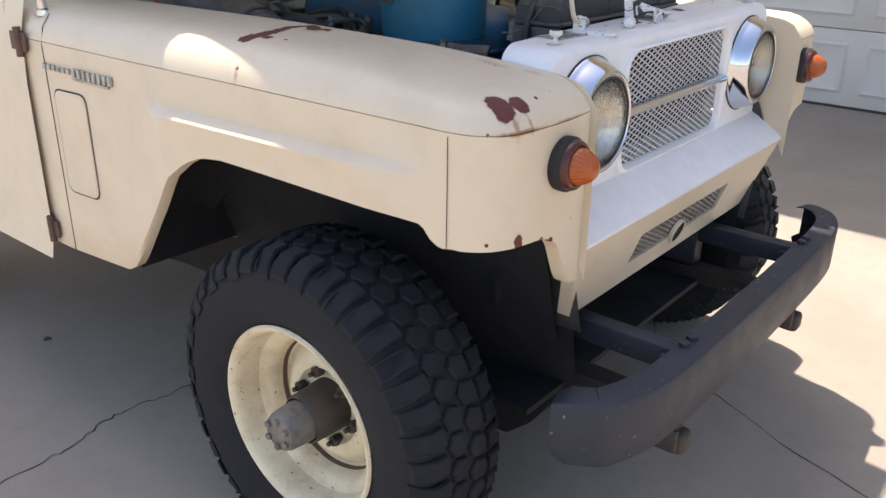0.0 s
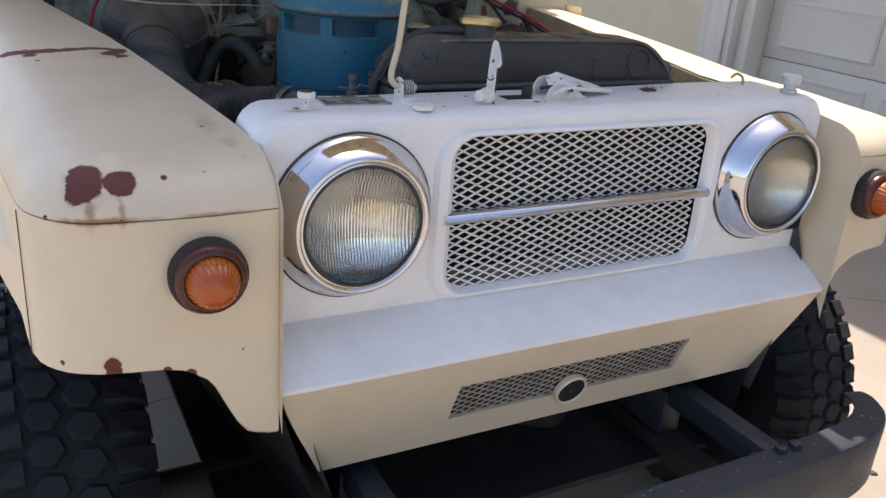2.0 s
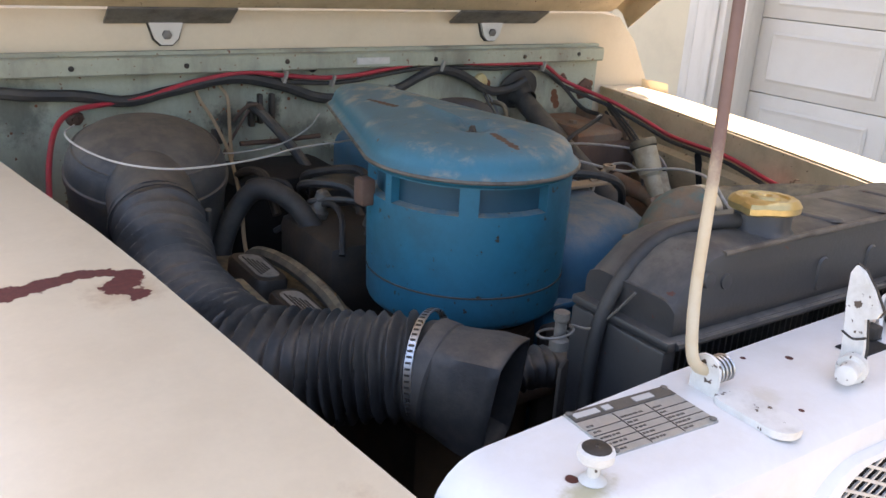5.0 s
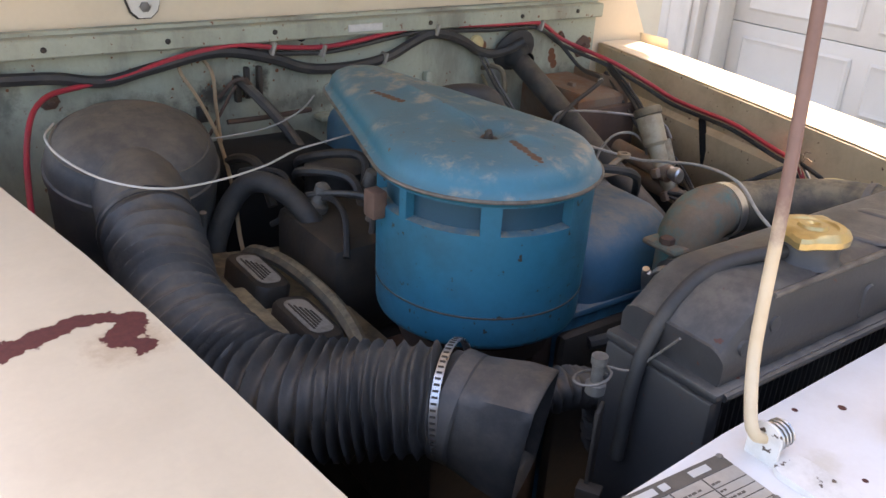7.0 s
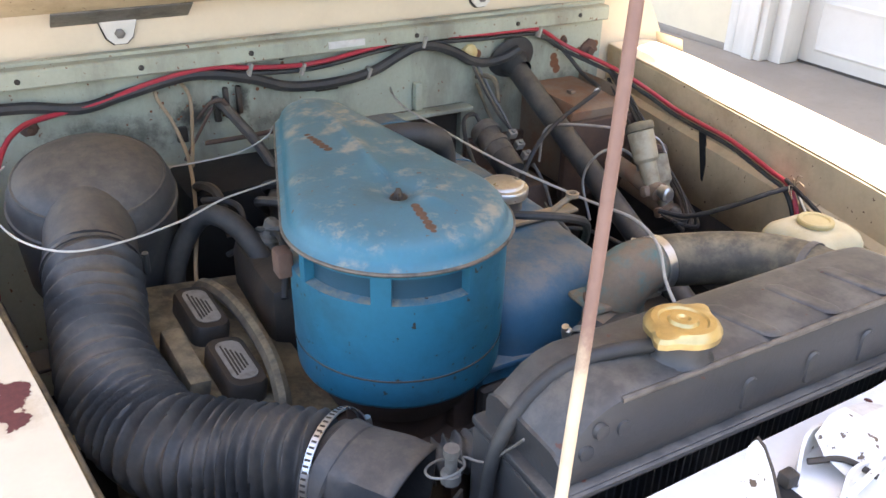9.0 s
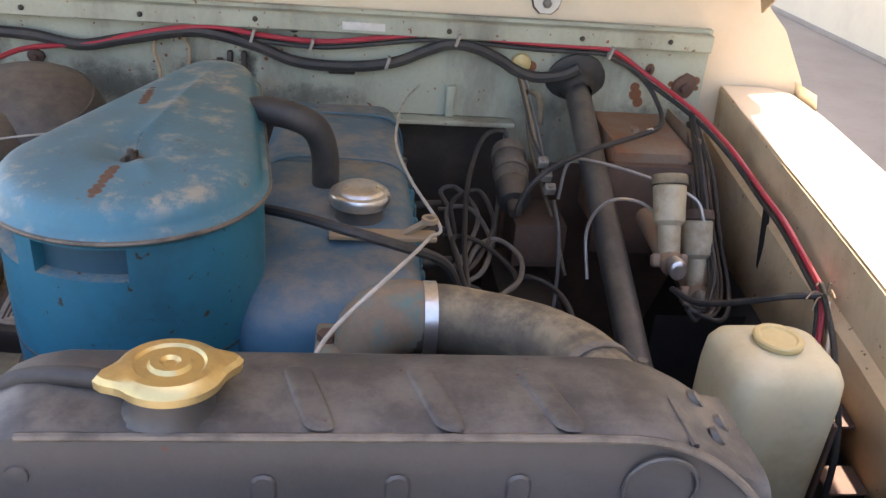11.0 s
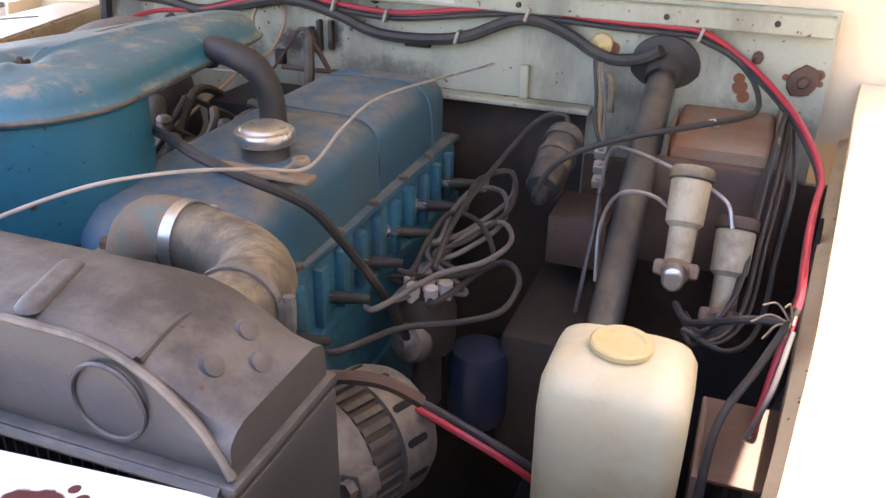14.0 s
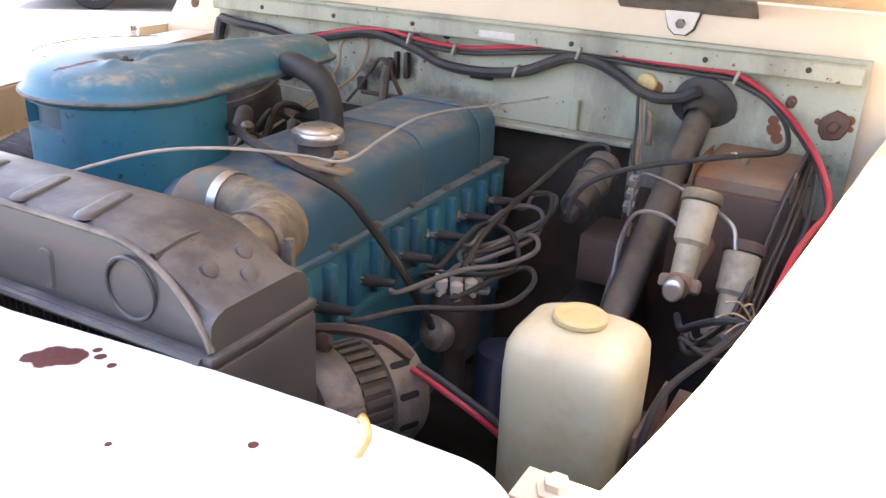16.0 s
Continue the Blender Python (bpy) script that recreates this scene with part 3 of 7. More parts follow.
part("window_ledge", bm, M_TRIM, wall)
bm = bmesh.new()
box(bm, WALL_X - 0.012, WALL_X + 0.01, 4.48, 12.0, 0.0, 0.05, 0.004)
part("wall_base", bm, M_CONCRETE, wall)

door = tagged(new("door_garage"), "closed off-white sectional garage door with raised panels", "garage door", kind="structure")
H_SEC = 0.56
for k in range(4):
    bm = bmesh.new()
    z0, z1 = 0.02 + k * H_SEC, 0.02 + (k + 1) * H_SEC - 0.006
    box(bm, DOOR_X + 0.002, DOOR_X + 0.042, -2.2, 4.2, z0, z1, 0.004)
    section = part("door_section", bm, M_DOOR, door)
    y = -2.23 + 0.06
    while y + 0.9 < 3.99:
        bm = bmesh.new()
        o, i2, i3 = rounded(y, y + 0.9, z0 + 0.09, z1 - 0.09, 0.01, 2), rounded(y + 0.02, y + 0.88, z0 + 0.11, z1 - 0.11, 0.01, 2), rounded(y + 0.045, y + 0.855, z0 + 0.135, z1 - 0.135, 0.01, 2)
        loft(bm, [[(DOOR_X - 0.002, a, b) for a, b in o], [(DOOR_X - 0.014, a, b) for a, b in i2], [(DOOR_X - 0.003, a, b) for a, b in i3]], cap1=True)
        part("panel", bm, M_DOOR, section)
        y += 1.03
bm = bmesh.new()
box(bm, DOOR_X + 0.005, DOOR_X + 0.035, -2.2, 3.99, 0.0, 0.022)
part("door_seal", bm, M_LINE, door)
# unseen board, added to stop bright sky showing through the door's gaps
bm = bmesh.new()
box(bm, DOOR_X + 0.05, DOOR_X + 0.07, -2.3, 4.5, 0.0, 2.45)
part("door_backing", bm, M_TRIM, door)

# ---- the truck ----
truck = tagged(new("off_road_truck"), "old cream off-road truck with a white grille and open bonnet", "truck")


def x_in(y, sgn=-1):
    if sgn > 0:
        return interp(y, ((-0.05, 0.604), (0.13, 0.609), (0.34, 0.645), (0.65, 0.686), (0.95, 0.716), (1.25, 0.743), (1.46, 0.766)))
    return interp(y, ((-0.05, 0.537), (0.13, 0.540), (0.20, 0.549), (0.35, 0.580), (0.5, 0.600), (0.65, 0.620), (0.8, 0.643), (1.0, 0.680), (1.46, 0.757)))


def z_top(y, sgn=-1):
    # the right fender is lowered to fit the camera's view
    fit_drop = interp(y, ((0.1, 0.0), (0.5, 0.033), (0.9, 0.022), (1.4, 0.008))) if sgn > 0 else 0
    return -fit_drop + interp(y, ((0.05, 0.002), (0.2, 0.006), (0.35, 0.014), (1.4, 0.014))) + (1.12536 + y * (0.07764 + y * (0.00932 * y - 0.04055)))


def z_seam(y, sgn=-1):
    return z_top(y, sgn) - z_top(y) + interp(y, ((0, 1.077), (0.12, 1.080), (0.6, 1.094), (1.3, 1.108)))


ARCH = ((-0.05, 0.870), (0.12, 0.868), (0.135, 0.873), (0.145, 0.886), (0.16, 0.906), (0.35, 0.918), (0.553, 0.930), (0.664, 0.934), (0.72, 0.926), (0.77, 0.905), (0.83, 0.860), (0.88, 0.795), (0.93, 0.722), (0.98, 0.645), (1.01, 0.602), (1.03, 0.584), (1.05, 0.577), (1.3, 0.570))
FRONT_LOW = ((0.53, 0.728), (0.56, 0.733), (0.59, 0.747), (0.612, 0.79), (0.634, 0.838), (0.668, 0.862), (0.70, 0.868), (0.78, 0.872), (0.86, 0.870))


def fender(sgn):
    bm = bmesh.new()
    cx, cy, cr = 0.743, 0.115, 0.100
    st = []  # outer plan point, inward way, inner end, bottom height
    ys = [1.442, 1.38, 1.32, 1.262, 1.2, 1.12, 1.05, 1.02, 1.0, 0.975, 0.95, 0.93, 0.905, 0.88, 0.855, 0.83, 0.805, 0.78, 0.75, 0.72, 0.69, 0.656, 0.6, 0.52, 0.44, 0.36, 0.28, 0.22, 0.19, 0.18, 0.165, 0.155, 0.14, 0.125, 0.115]
    def out_x(y):
        return interp(y, ((0.1, 0.843), (0.5, 0.880), (0.9, 0.912), (1.3, 0.937))) + (interp(y, ((0.1, 0.0), (0.5, 0.03), (1.3, 0.035))) if sgn > 0 else 0)
    for y in ys:
        st.append((Vector((out_x(y), y)), Vector((-1, 0)), Vector((x_in(y, sgn), y)), interp(y, ARCH)))
    for k in range(1, 9):
        a = radians(90 * k / 9)
        w = Vector((math.cos(a), -math.sin(a)))
        p = Vector((cx, cy)) + w * cr
        st.append((p, -w, Vector((cx, cy)), interp(p.x, FRONT_LOW) if k > 2 else 0.870 + 0.001 * (2 - k)))
    for x in (0.743, 0.715, 0.70, 0.685, 0.672, 0.655, 0.64, 0.63, 0.618, 0.608, *((0.598, 0.585, 0.572, 0.553, 0.540) if sgn < 0 else (0.605,))):
        st.append((Vector((x, cy - cr - 0.006 * math.sin(math.pi * (0.743 - x) / 0.20))), Vector((0, 1)), Vector((x, cy)), interp(x, FRONT_LOW)))
    cols = []
    for i, (o, w, inner, low) in enumerate(st):
        zt, zs = z_top(o.y, sgn), z_seam(o.y, sgn)
        drop = zt - zs
        col = []
        full = (inner - o).length
        col.append((inner, z_top(inner.y, sgn)))
        front = i >= len(ys) + 8
        for d, h in ((0.14, 0.0), (0.10, 0.0003 if front else 0.001), (0.07, 0.0025 if front else 0.004), (0.045, 0.010 if front else 0.011), (0.026, 0.022), (0.012, 0.036), (0.004, 0.05)):
            q = o + w * min(d, full * (0.98 - 0.1 * (0.14 - d)))
            col.append((q, z_top(q.y, sgn) - h / 0.062 * drop * 1.0))
        for d, dz in ((0.0003, 0.0010), (0.004, 0.0006), (0.004, -0.0006), (0.0, -0.0010)):
            col.append((o + w * d, zs + dz))
        # flare below the crease
        zc = interp(o.y, ((0.0, 1.000), (0.15, 1.000), (0.9, 1.012), (1.3, 1.016)))
        amt = 0.024 * (1 if 0.285 < o.y < 0.84 else max(0, 1 - (o.y - 0.84) / 0.05) if o.y >= 0.84 else max(0, (o.y - 0.125) / 0.16)) if i < len(ys) else 0
        for z, a in ((zc + 0.010, 0), (zc + 0.006, 0.2), (zc - 0.005, 0.9), (zc - 0.009, 1.0), (zc - 0.058, 0.5)):
            col.append((o - w * amt * a, z))
        zb = zc - 0.058
        for f in (0.33, 0.66, 0.97, 1.0):
            col.append((o - w * amt * 0.5 + w * (0.006 if f == 1.0 else 0), zb + (low - zb) * f))
        col.append((o + w * 0.03 - w * amt * 0.5, low + 0.001))
        cols.append([Vector((sgn * p.x, p.y, z)) for p, z in col])
    loft(bm, cols, closed=False)
    # the inner cheek beside the grille
    x = 0.5395 if sgn < 0 else 0.6045
    loft(bm, [[(sgn * x, y, interp(y, ((-0.01, 0.715), (0.03, 0.80), (0.13, 0.88)))) for y in (0.0, 0.03, 0.06, 0.13)], [(sgn * x, y, z_top(y) - (0.05, 0.012, 0.002, 0)[i]) for i, y in enumerate((0.0, 0.03, 0.06, 0.13))]], closed=False)
    ob = part("fender", bm, M_BEIGE, truck, "cream fender with rust patches and a side crease" if sgn < 0 else "cream fender, bright in the sun")
    # inner wall of the engine bay
    bm = bmesh.new()
    rows = []
    for y in np.linspace(0.10, 1.44, 24):
        xi = x_in(y, sgn)
        rows.append([Vector((sgn * (xi + a), y, z)) for a, z in ((0.004, z_top(y, sgn) - 0.002), (0.0, z_top(y, sgn) - 0.006), (0.004, z_top(y, sgn) - 0.09), (-0.012, z_top(y, sgn) - 0.10), (-0.012, 0.93))])
    loft(bm, rows, closed=False)
    wallp = part("inner_wing", bm, M_BEIGE_IN, ob, "dirty cream inner wing")
    md = wallp.modifiers.new("thickness", "SOLIDIFY")
    md.thickness, md.offset = 0.003, 0
    bm = bmesh.new()
    rows = []
    for y in np.linspace(0.05, 1.40, 24):
        xi = x_in(y, sgn)
        rows.append([Vector((sgn * (xi + a), y, z)) for a, z in ((-0.0105, min(0.932, 0.80 + max(0.0, y - 0.05) * 3)), (-0.012, min(0.86, 0.78 + max(0.0, y - 0.05) * 2)), (-0.05, 0.72), (-0.10, 0.56))])
    loft(bm, rows, closed=False)
    part("splash_shield", bm, M_BLACK, ob, "dirty dark splash shield")
    # added sheet: keeps the space inboard of the wheel dark, hiding lit ground
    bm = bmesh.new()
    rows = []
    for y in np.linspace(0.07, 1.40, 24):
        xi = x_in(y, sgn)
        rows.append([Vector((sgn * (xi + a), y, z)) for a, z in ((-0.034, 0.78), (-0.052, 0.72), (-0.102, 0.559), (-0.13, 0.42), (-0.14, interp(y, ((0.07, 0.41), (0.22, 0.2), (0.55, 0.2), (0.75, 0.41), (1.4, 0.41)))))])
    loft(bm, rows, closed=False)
    part("shade_sheet", bm, M_DARK, ob, "near-black sheet standing in for shade inboard of the wheel")
    # lining of the wheel well, its deep shade put into a near-black colour
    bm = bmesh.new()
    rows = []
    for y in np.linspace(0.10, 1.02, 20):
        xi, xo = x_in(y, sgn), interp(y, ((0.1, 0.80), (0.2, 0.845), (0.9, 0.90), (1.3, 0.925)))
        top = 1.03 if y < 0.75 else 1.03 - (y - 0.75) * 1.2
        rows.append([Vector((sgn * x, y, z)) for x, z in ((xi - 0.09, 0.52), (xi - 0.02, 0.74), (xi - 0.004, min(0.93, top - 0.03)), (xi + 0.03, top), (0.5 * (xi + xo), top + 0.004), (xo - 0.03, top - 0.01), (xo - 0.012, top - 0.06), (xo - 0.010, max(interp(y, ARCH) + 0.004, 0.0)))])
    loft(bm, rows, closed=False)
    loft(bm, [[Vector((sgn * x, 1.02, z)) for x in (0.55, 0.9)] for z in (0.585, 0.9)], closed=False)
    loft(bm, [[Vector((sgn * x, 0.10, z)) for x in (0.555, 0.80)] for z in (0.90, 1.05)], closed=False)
    part("wheel_well", bm, M_DARK, ob, "wheel well lining, near-black to carry its deep shade")
    return ob


fender_l = fender(-1)
fender_r = fender(1)

# vertical seam, fuel flap, emblem on the side of the fender
bm = bmesh.new()
o = rounded(1.122, 1.246, 0.745, 0.998, 0.022, 5)
sx = lambda y: -interp(y, ((0.1, 0.843), (0.5, 0.880), (0.9, 0.912), (1.3, 0.937)))
loft(bm, [[(sx(a) + 0.001, a, b) for a, b in o], [(sx(a) - 0.003, a, b) for a, b in o], [(sx(a) - 0.005, 1.184 + (a - 1.184) * 0.93, 0.871 + (b - 0.871) * 0.965) for a, b in o],
          [(sx(a) - 0.003, 1.184 + (a - 1.184) * 0.8, 0.871 + (b - 0.871) * 0.89) for a, b in o]], cap1=True)
part("fuel_flap", bm, M_BEIGE, fender_l, "cream fuel filler flap with a dark gap")
bm = bmesh.new()
o2 = rounded(1.118, 1.250, 0.741, 1.002, 0.024, 5)
loft(bm, [[(sx(a) - 0.0015, a, b) for a, b in o2], [(sx(a) - 0.0015, 1.184 + (a - 1.184) * 0.95, 0.871 + (b - 0.871) * 0.97) for a, b in o2]])
part("flap_gap", bm, M_LINE, fender_l)
bm = bmesh.new()
for i in range(14):
    y0 = 1.272 - i * 0.0195 - (0.004 if i > 5 else 0)
    hgt = 0.013 if i < 6 else 0.021
    box(bm, sx(y0) - 0.008, sx(y0) - 0.001, y0 - 0.013, y0, 1.052 - hgt / 2 - 0.0004 * i, 1.052 + hgt / 2 - 0.0004 * i, 0.002)
box(bm, sx(1.1) - 0.004, sx(1.1) + 0.001, 1.01, 1.265, 1.030, 1.036, 0.001)
part("emblem", bm, M_ALU, fender_l, "worn chrome lettering strip")

bm = bmesh.new()
tube(bm, [(-0.8445, 0.108, 1.072), (-0.8447, 0.107, 0.98), (-0.8447, 0.107, 0.872)], 0.0008, 6, straight=True)
part("corner_seam", bm, M_RUST, fender_l)

# ---- cowl, firewall ----
bm = bmesh.new()
outline = [(-0.94, 1.09), (-0.925, 1.20), (-0.865, 1.285), (-0.81, 1.345), (-0.74, 1.372), (0.74, 1.372), (0.81, 1.362), (0.875, 1.30), (0.935, 1.20), (0.965, 1.09)]
loft(bm, [[(x, 1.448, z) for x, z in outline], [(x * 1.002, 1.60, z + 0.03) for x, z in outline], [(x * 1.004, 1.72, z + 0.035) for x, z in outline]], closed=False)
loft(bm, [[(x, 1.448, z) for x, z in outline], [(x * 0.99, 1.446, 1.09 if k in (0, 9) else z - 0.012) for k, (x, z) in enumerate(outline)], [(x * 0.82, 1.446, 1.08) for k, (x, z) in enumerate(outline)]], closed=False)
cowl = part("cowl", bm, M_BEIGE, truck, "cream cowl below the windscreen", 50)
bm = bmesh.new()
lathe(bm, [(0.013, 0.0), (0.012, 0.003), (0.001, 0.0035)], axis((-0.819, 1.4465, 1.260), (0, -1, 0)), 16, wave=lambda a, r, h: 1 + 0.12 * math.sin(2 * a))
part("plug_hole", bm, M_RUST, cowl)
bm = bmesh.new()
box(bm, -0.925, -0.865, 1.438, 1.4455, 1.268, 1.330, 0.003)
lathe(bm, [(0.008, 0), (0.008, 0.005), (0.004, 0.007)], axis((-0.906, 1.438, 1.288), (0, -1, 0)), 6, cap1=True)
part("corner_bracket", bm, M_TRIM, cowl)
bm = bmesh.new()
for x0, x1, z0, z1 in ((-0.707, 0.02, 0.55, 1.30), (0.33, 0.712, 0.55, 1.30), (0.02, 0.33, 1.108, 1.30)):
    box(bm, x0, x1, 1.412, 1.430, z0, z1)
firewall = part("firewall", bm, M_GREEN, truck, "grey-green painted firewall, stained and rust-specked")
bm = bmesh.new()
loft(bm, [[(x, y, z) for y, z in ((1.411, 1.262), (1.386, 1.262), (1.383, 1.265), (1.383, 1.291), (1.386, 1.294), (1.445, 1.294), (1.445, 1.290), (1.388, 1.290), (1.387, 1.268), (1.411, 1.267))] for x in (-0.700, 0.704)], True, True, True)
part("gutter", bm, M_GREEN, firewall, "grey-green rain gutter along the firewall top")
boxes("ledge", [(-0.06, 0.34, 1.375, 1.4115, 1.098, 1.108, 0.003), (0.205, 0.222, 1.395, 1.4115, 1.109, 1.17, 0.003)], M_GREEN, firewall)
boxes("toe_board", [(0.335, 0.80, 1.394, 1.4105, 0.42, 1.02, 0.003)], M_BROWN, firewall, "dark greasy brown toe board")
boxes("tunnel", [(-0.05, 0.40, 1.431, 1.75, 0.5, 1.13, 0)], M_GRIME, truck)
# added sheet: stands in for the shade under the truck
boxes("underside_sheet", [(-0.56, 0.56, 0.10, 2.4, 0.385, 0.40, 0)], M_DARK, truck, "added near-black sheet that hides lit ground below the engine bay")

# ---- grille panel ----
PF = 0.105
CX = 0.033  # middle of the front, shifted sideways to fit the camera's view
bm = bmesh.new()
def rear_edge(x):
    """How far the panel's rear edge runs back, skewed a little to one side."""
    return interp(x, ((-0.5, -0.024), (-0.28, -0.008), (0.0, 0.0), (0.15, 0.002), (0.30, 0.018), (0.42, 0.027)))


def ring(x0, x1, z0, z1, r, y):
    pts = [(u + CX, v) for u, v in rounded(x0, x1, z0, z1, r)]
    a, b = pts[20], pts[21]  # the ends of the top edge, split to follow the skewed rear
    pts = pts[:21] + [(a[0] + (b[0] - a[0]) * k / 10, a[1]) for k in range(1, 10)] + pts[21:]
    return [(u, y + (rear_edge(u) if y > 0.2 else 0), v) for u, v in pts]
loft(bm, [ring(-0.577, 0.577, 0.852, 1.174, (0.003, 0.003, 0.045, 0.045), 0.245),
          ring(-0.577, 0.577, 0.852, 1.174, (0.003, 0.003, 0.045, 0.045), PF + 0.03),
          ring(-0.574, 0.574, 0.853, 1.171, (0.003, 0.003, 0.044, 0.044), PF + 0.013),
          ring(-0.567, 0.567, 0.856, 1.163, (0.003, 0.003, 0.042, 0.042), PF + 0.003),
          ring(-0.557, 0.557, 0.858, 1.155, (0.003, 0.003, 0.038, 0.038), PF),
          ring(-0.300, 0.310, 0.858, 1.1435, 0.055, PF),
          ring(-0.292, 0.302, 0.862, 1.1415, 0.052, PF - 0.008),
          ring(-0.276, 0.286, 0.868, 1.137, 0.046, PF - 0.010),
          ring(-0.266, 0.276, 0.872, 1.134, 0.036, PF - 0.004),
          ring(-0.260, 0.270, 0.875, 1.130, 0.032, PF + 0.008)])
panel = part("grille_panel", bm, M_WHITE, truck, "white painted radiator grille panel", 30)
bm = bmesh.new()
loft(bm, [[(CX - w, y, z), (CX + w, y, z)] for w, y, z in ((0.569, PF + 0.004, 0.862), (0.570, 0.088, 0.852), (0.572, 0.02, 0.806), (0.572, 0.012, 0.799), (0.572, 0.0115, 0.793))], closed=False)
part("grille_shelf", bm, M_WHITE, panel, "white sloping shelf under the grille", 30)
bm = bmesh.new()


def val(x, z):
    return Vector((x + CX, 0.0125 + (0.793 - z) * 0.32, z))


def quad_ring(pts, n=8, lift=0.0):
    out = []
    for (x0, z0), (x1, z1) in zip(pts, pts[1:] + pts[:1]):
        for k in range(n):
            p = val(x0 + (x1 - x0) * k / n, z0 + (z1 - z0) * k / n)
            out.append(p + Vector((0, lift, 0)))
    return out


VAL = [(-0.572, 0.793), (-0.535, 0.70), (-0.487, 0.598), (0.487, 0.598), (0.535, 0.70), (0.572, 0.793)]
HOLE = [(-0.258, 0.732), (-0.262, 0.694), (-0.264, 0.656), (0.238, 0.656), (0.242, 0.694), (0.246, 0.732)]
loft(bm, [quad_ring(VAL, 8, 0.03), quad_ring(VAL), quad_ring(HOLE), quad_ring(HOLE, 8, 0.01)])
valance = part("valance", bm, M_BEIGE, truck, "cream lower front apron with a mesh slot", 30)
bm = bmesh.new()
lathe(bm, [(0.034, 0.004), (0.034, -0.005), (0.031, -0.008), (0.028, -0.0055)], axis(val(-0.012, 0.663), (0, 1, 0.3)), 24)
part("crank_hole", bm, M_BEIGE, valance)
bm = bmesh.new()
lathe(bm, [(0.0282, -0.0052), (0.001, -0.0048)], axis(val(-0.012, 0.663), (0, 1, 0.3)), 20)
part("hole_shadow", bm, M_DARK, valance)


def lattice(bm, x0, x1, z0, z1, px, pz, w, place, keep=lambda x, z: True):
    """Expanded metal: diamonds px wide and pz high, with strands w broad."""
    def strand(ax, az, bx, bz):
        a, b = Vector((ax, az)), Vector((bx, bz))
        if not (keep(ax, az) and keep(bx, bz)):
            return
        d = (b - a).normalized()
        back = 0.0009 if d.x * d.y > 0 else 0.0
        nn = Vector((-d.y, d.x)) * w * 0.5
        vs = [bm.verts.new(place(q.x, q.y, dy)) for dy in (back, back + 0.0018) for q in (a + nn, b + nn, b - nn, a - nn)]
        for f in ((0, 1, 2, 3), (0, 4, 5, 1), (2, 6, 7, 3)):
            bm.faces.new([vs[i] for i in f])
    nx, nz = int((x1 - x0) / px) + 1, int((z1 - z0) / pz) + 1
    for i in range(nx):
        for j in range(nz):
            x, z = x0 + i * px, z0 + j * pz
            for sx2, sz2 in ((1, 1), (1, -1), (-1, 1), (-1, -1)):
                strand(x, z + sz2 * 0.0, x + sx2 * px / 2, z + sz2 * pz / 2)


bm = bmesh.new()
lattice(bm, -0.262, 0.272, 0.874, 1.132, 0.0300, 0.0142, 0.0030, lambda x, z, d: (x + CX, PF + 0.006 + d, z), lambda x, z: -0.268 < x < 0.278 and 0.868 < z < 1.137)
part("grille_mesh", bm, M_MESH, panel, "silver expanded metal mesh")
bm = bmesh.new()
lattice(bm, -0.266, 0.248, 0.654, 0.735, 0.0260, 0.0118, 0.0028, lambda x, z, d: val(x, z) + Vector((0, 0.006 + d, 0)), lambda x, z: -0.268 < x < 0.25 and 0.651 < z < 0.737 and (x + 0.012) ** 2 + (z - 0.663) ** 2 > 0.0009)
part("apron_mesh", bm, M_MESH_DIRTY, valance, "silver expanded metal mesh")
bm = bmesh.new()
o = rounded(-0.27, 0.30, 0, 1, 0.01, 1)
rows = []
for x in (CX - 0.280, CX + 0.281):
    rows.append([Vector((x, PF - 0.010 + dy, 1.002 + dz)) for dy, dz in ((0.004, -0.010), (-0.004, -0.006), (-0.007, 0.0), (-0.004, 0.006), (0.004, 0.010), (0.014, 0.010), (0.014, -0.010))])
loft(bm, rows, True, True, True)
part("chrome_bar", bm, M_CHROME, panel, "chrome bar across the mesh")
# added near-black sheets stand in for the shade behind both meshes
boxes("dark_backing", [(-0.52, 0.52, 0.225, 0.235, 0.60, 1.14, 0), (-0.45, 0.45, 0.16, 0.165, 0.56, 0.78, 0)], M_DARK, truck)


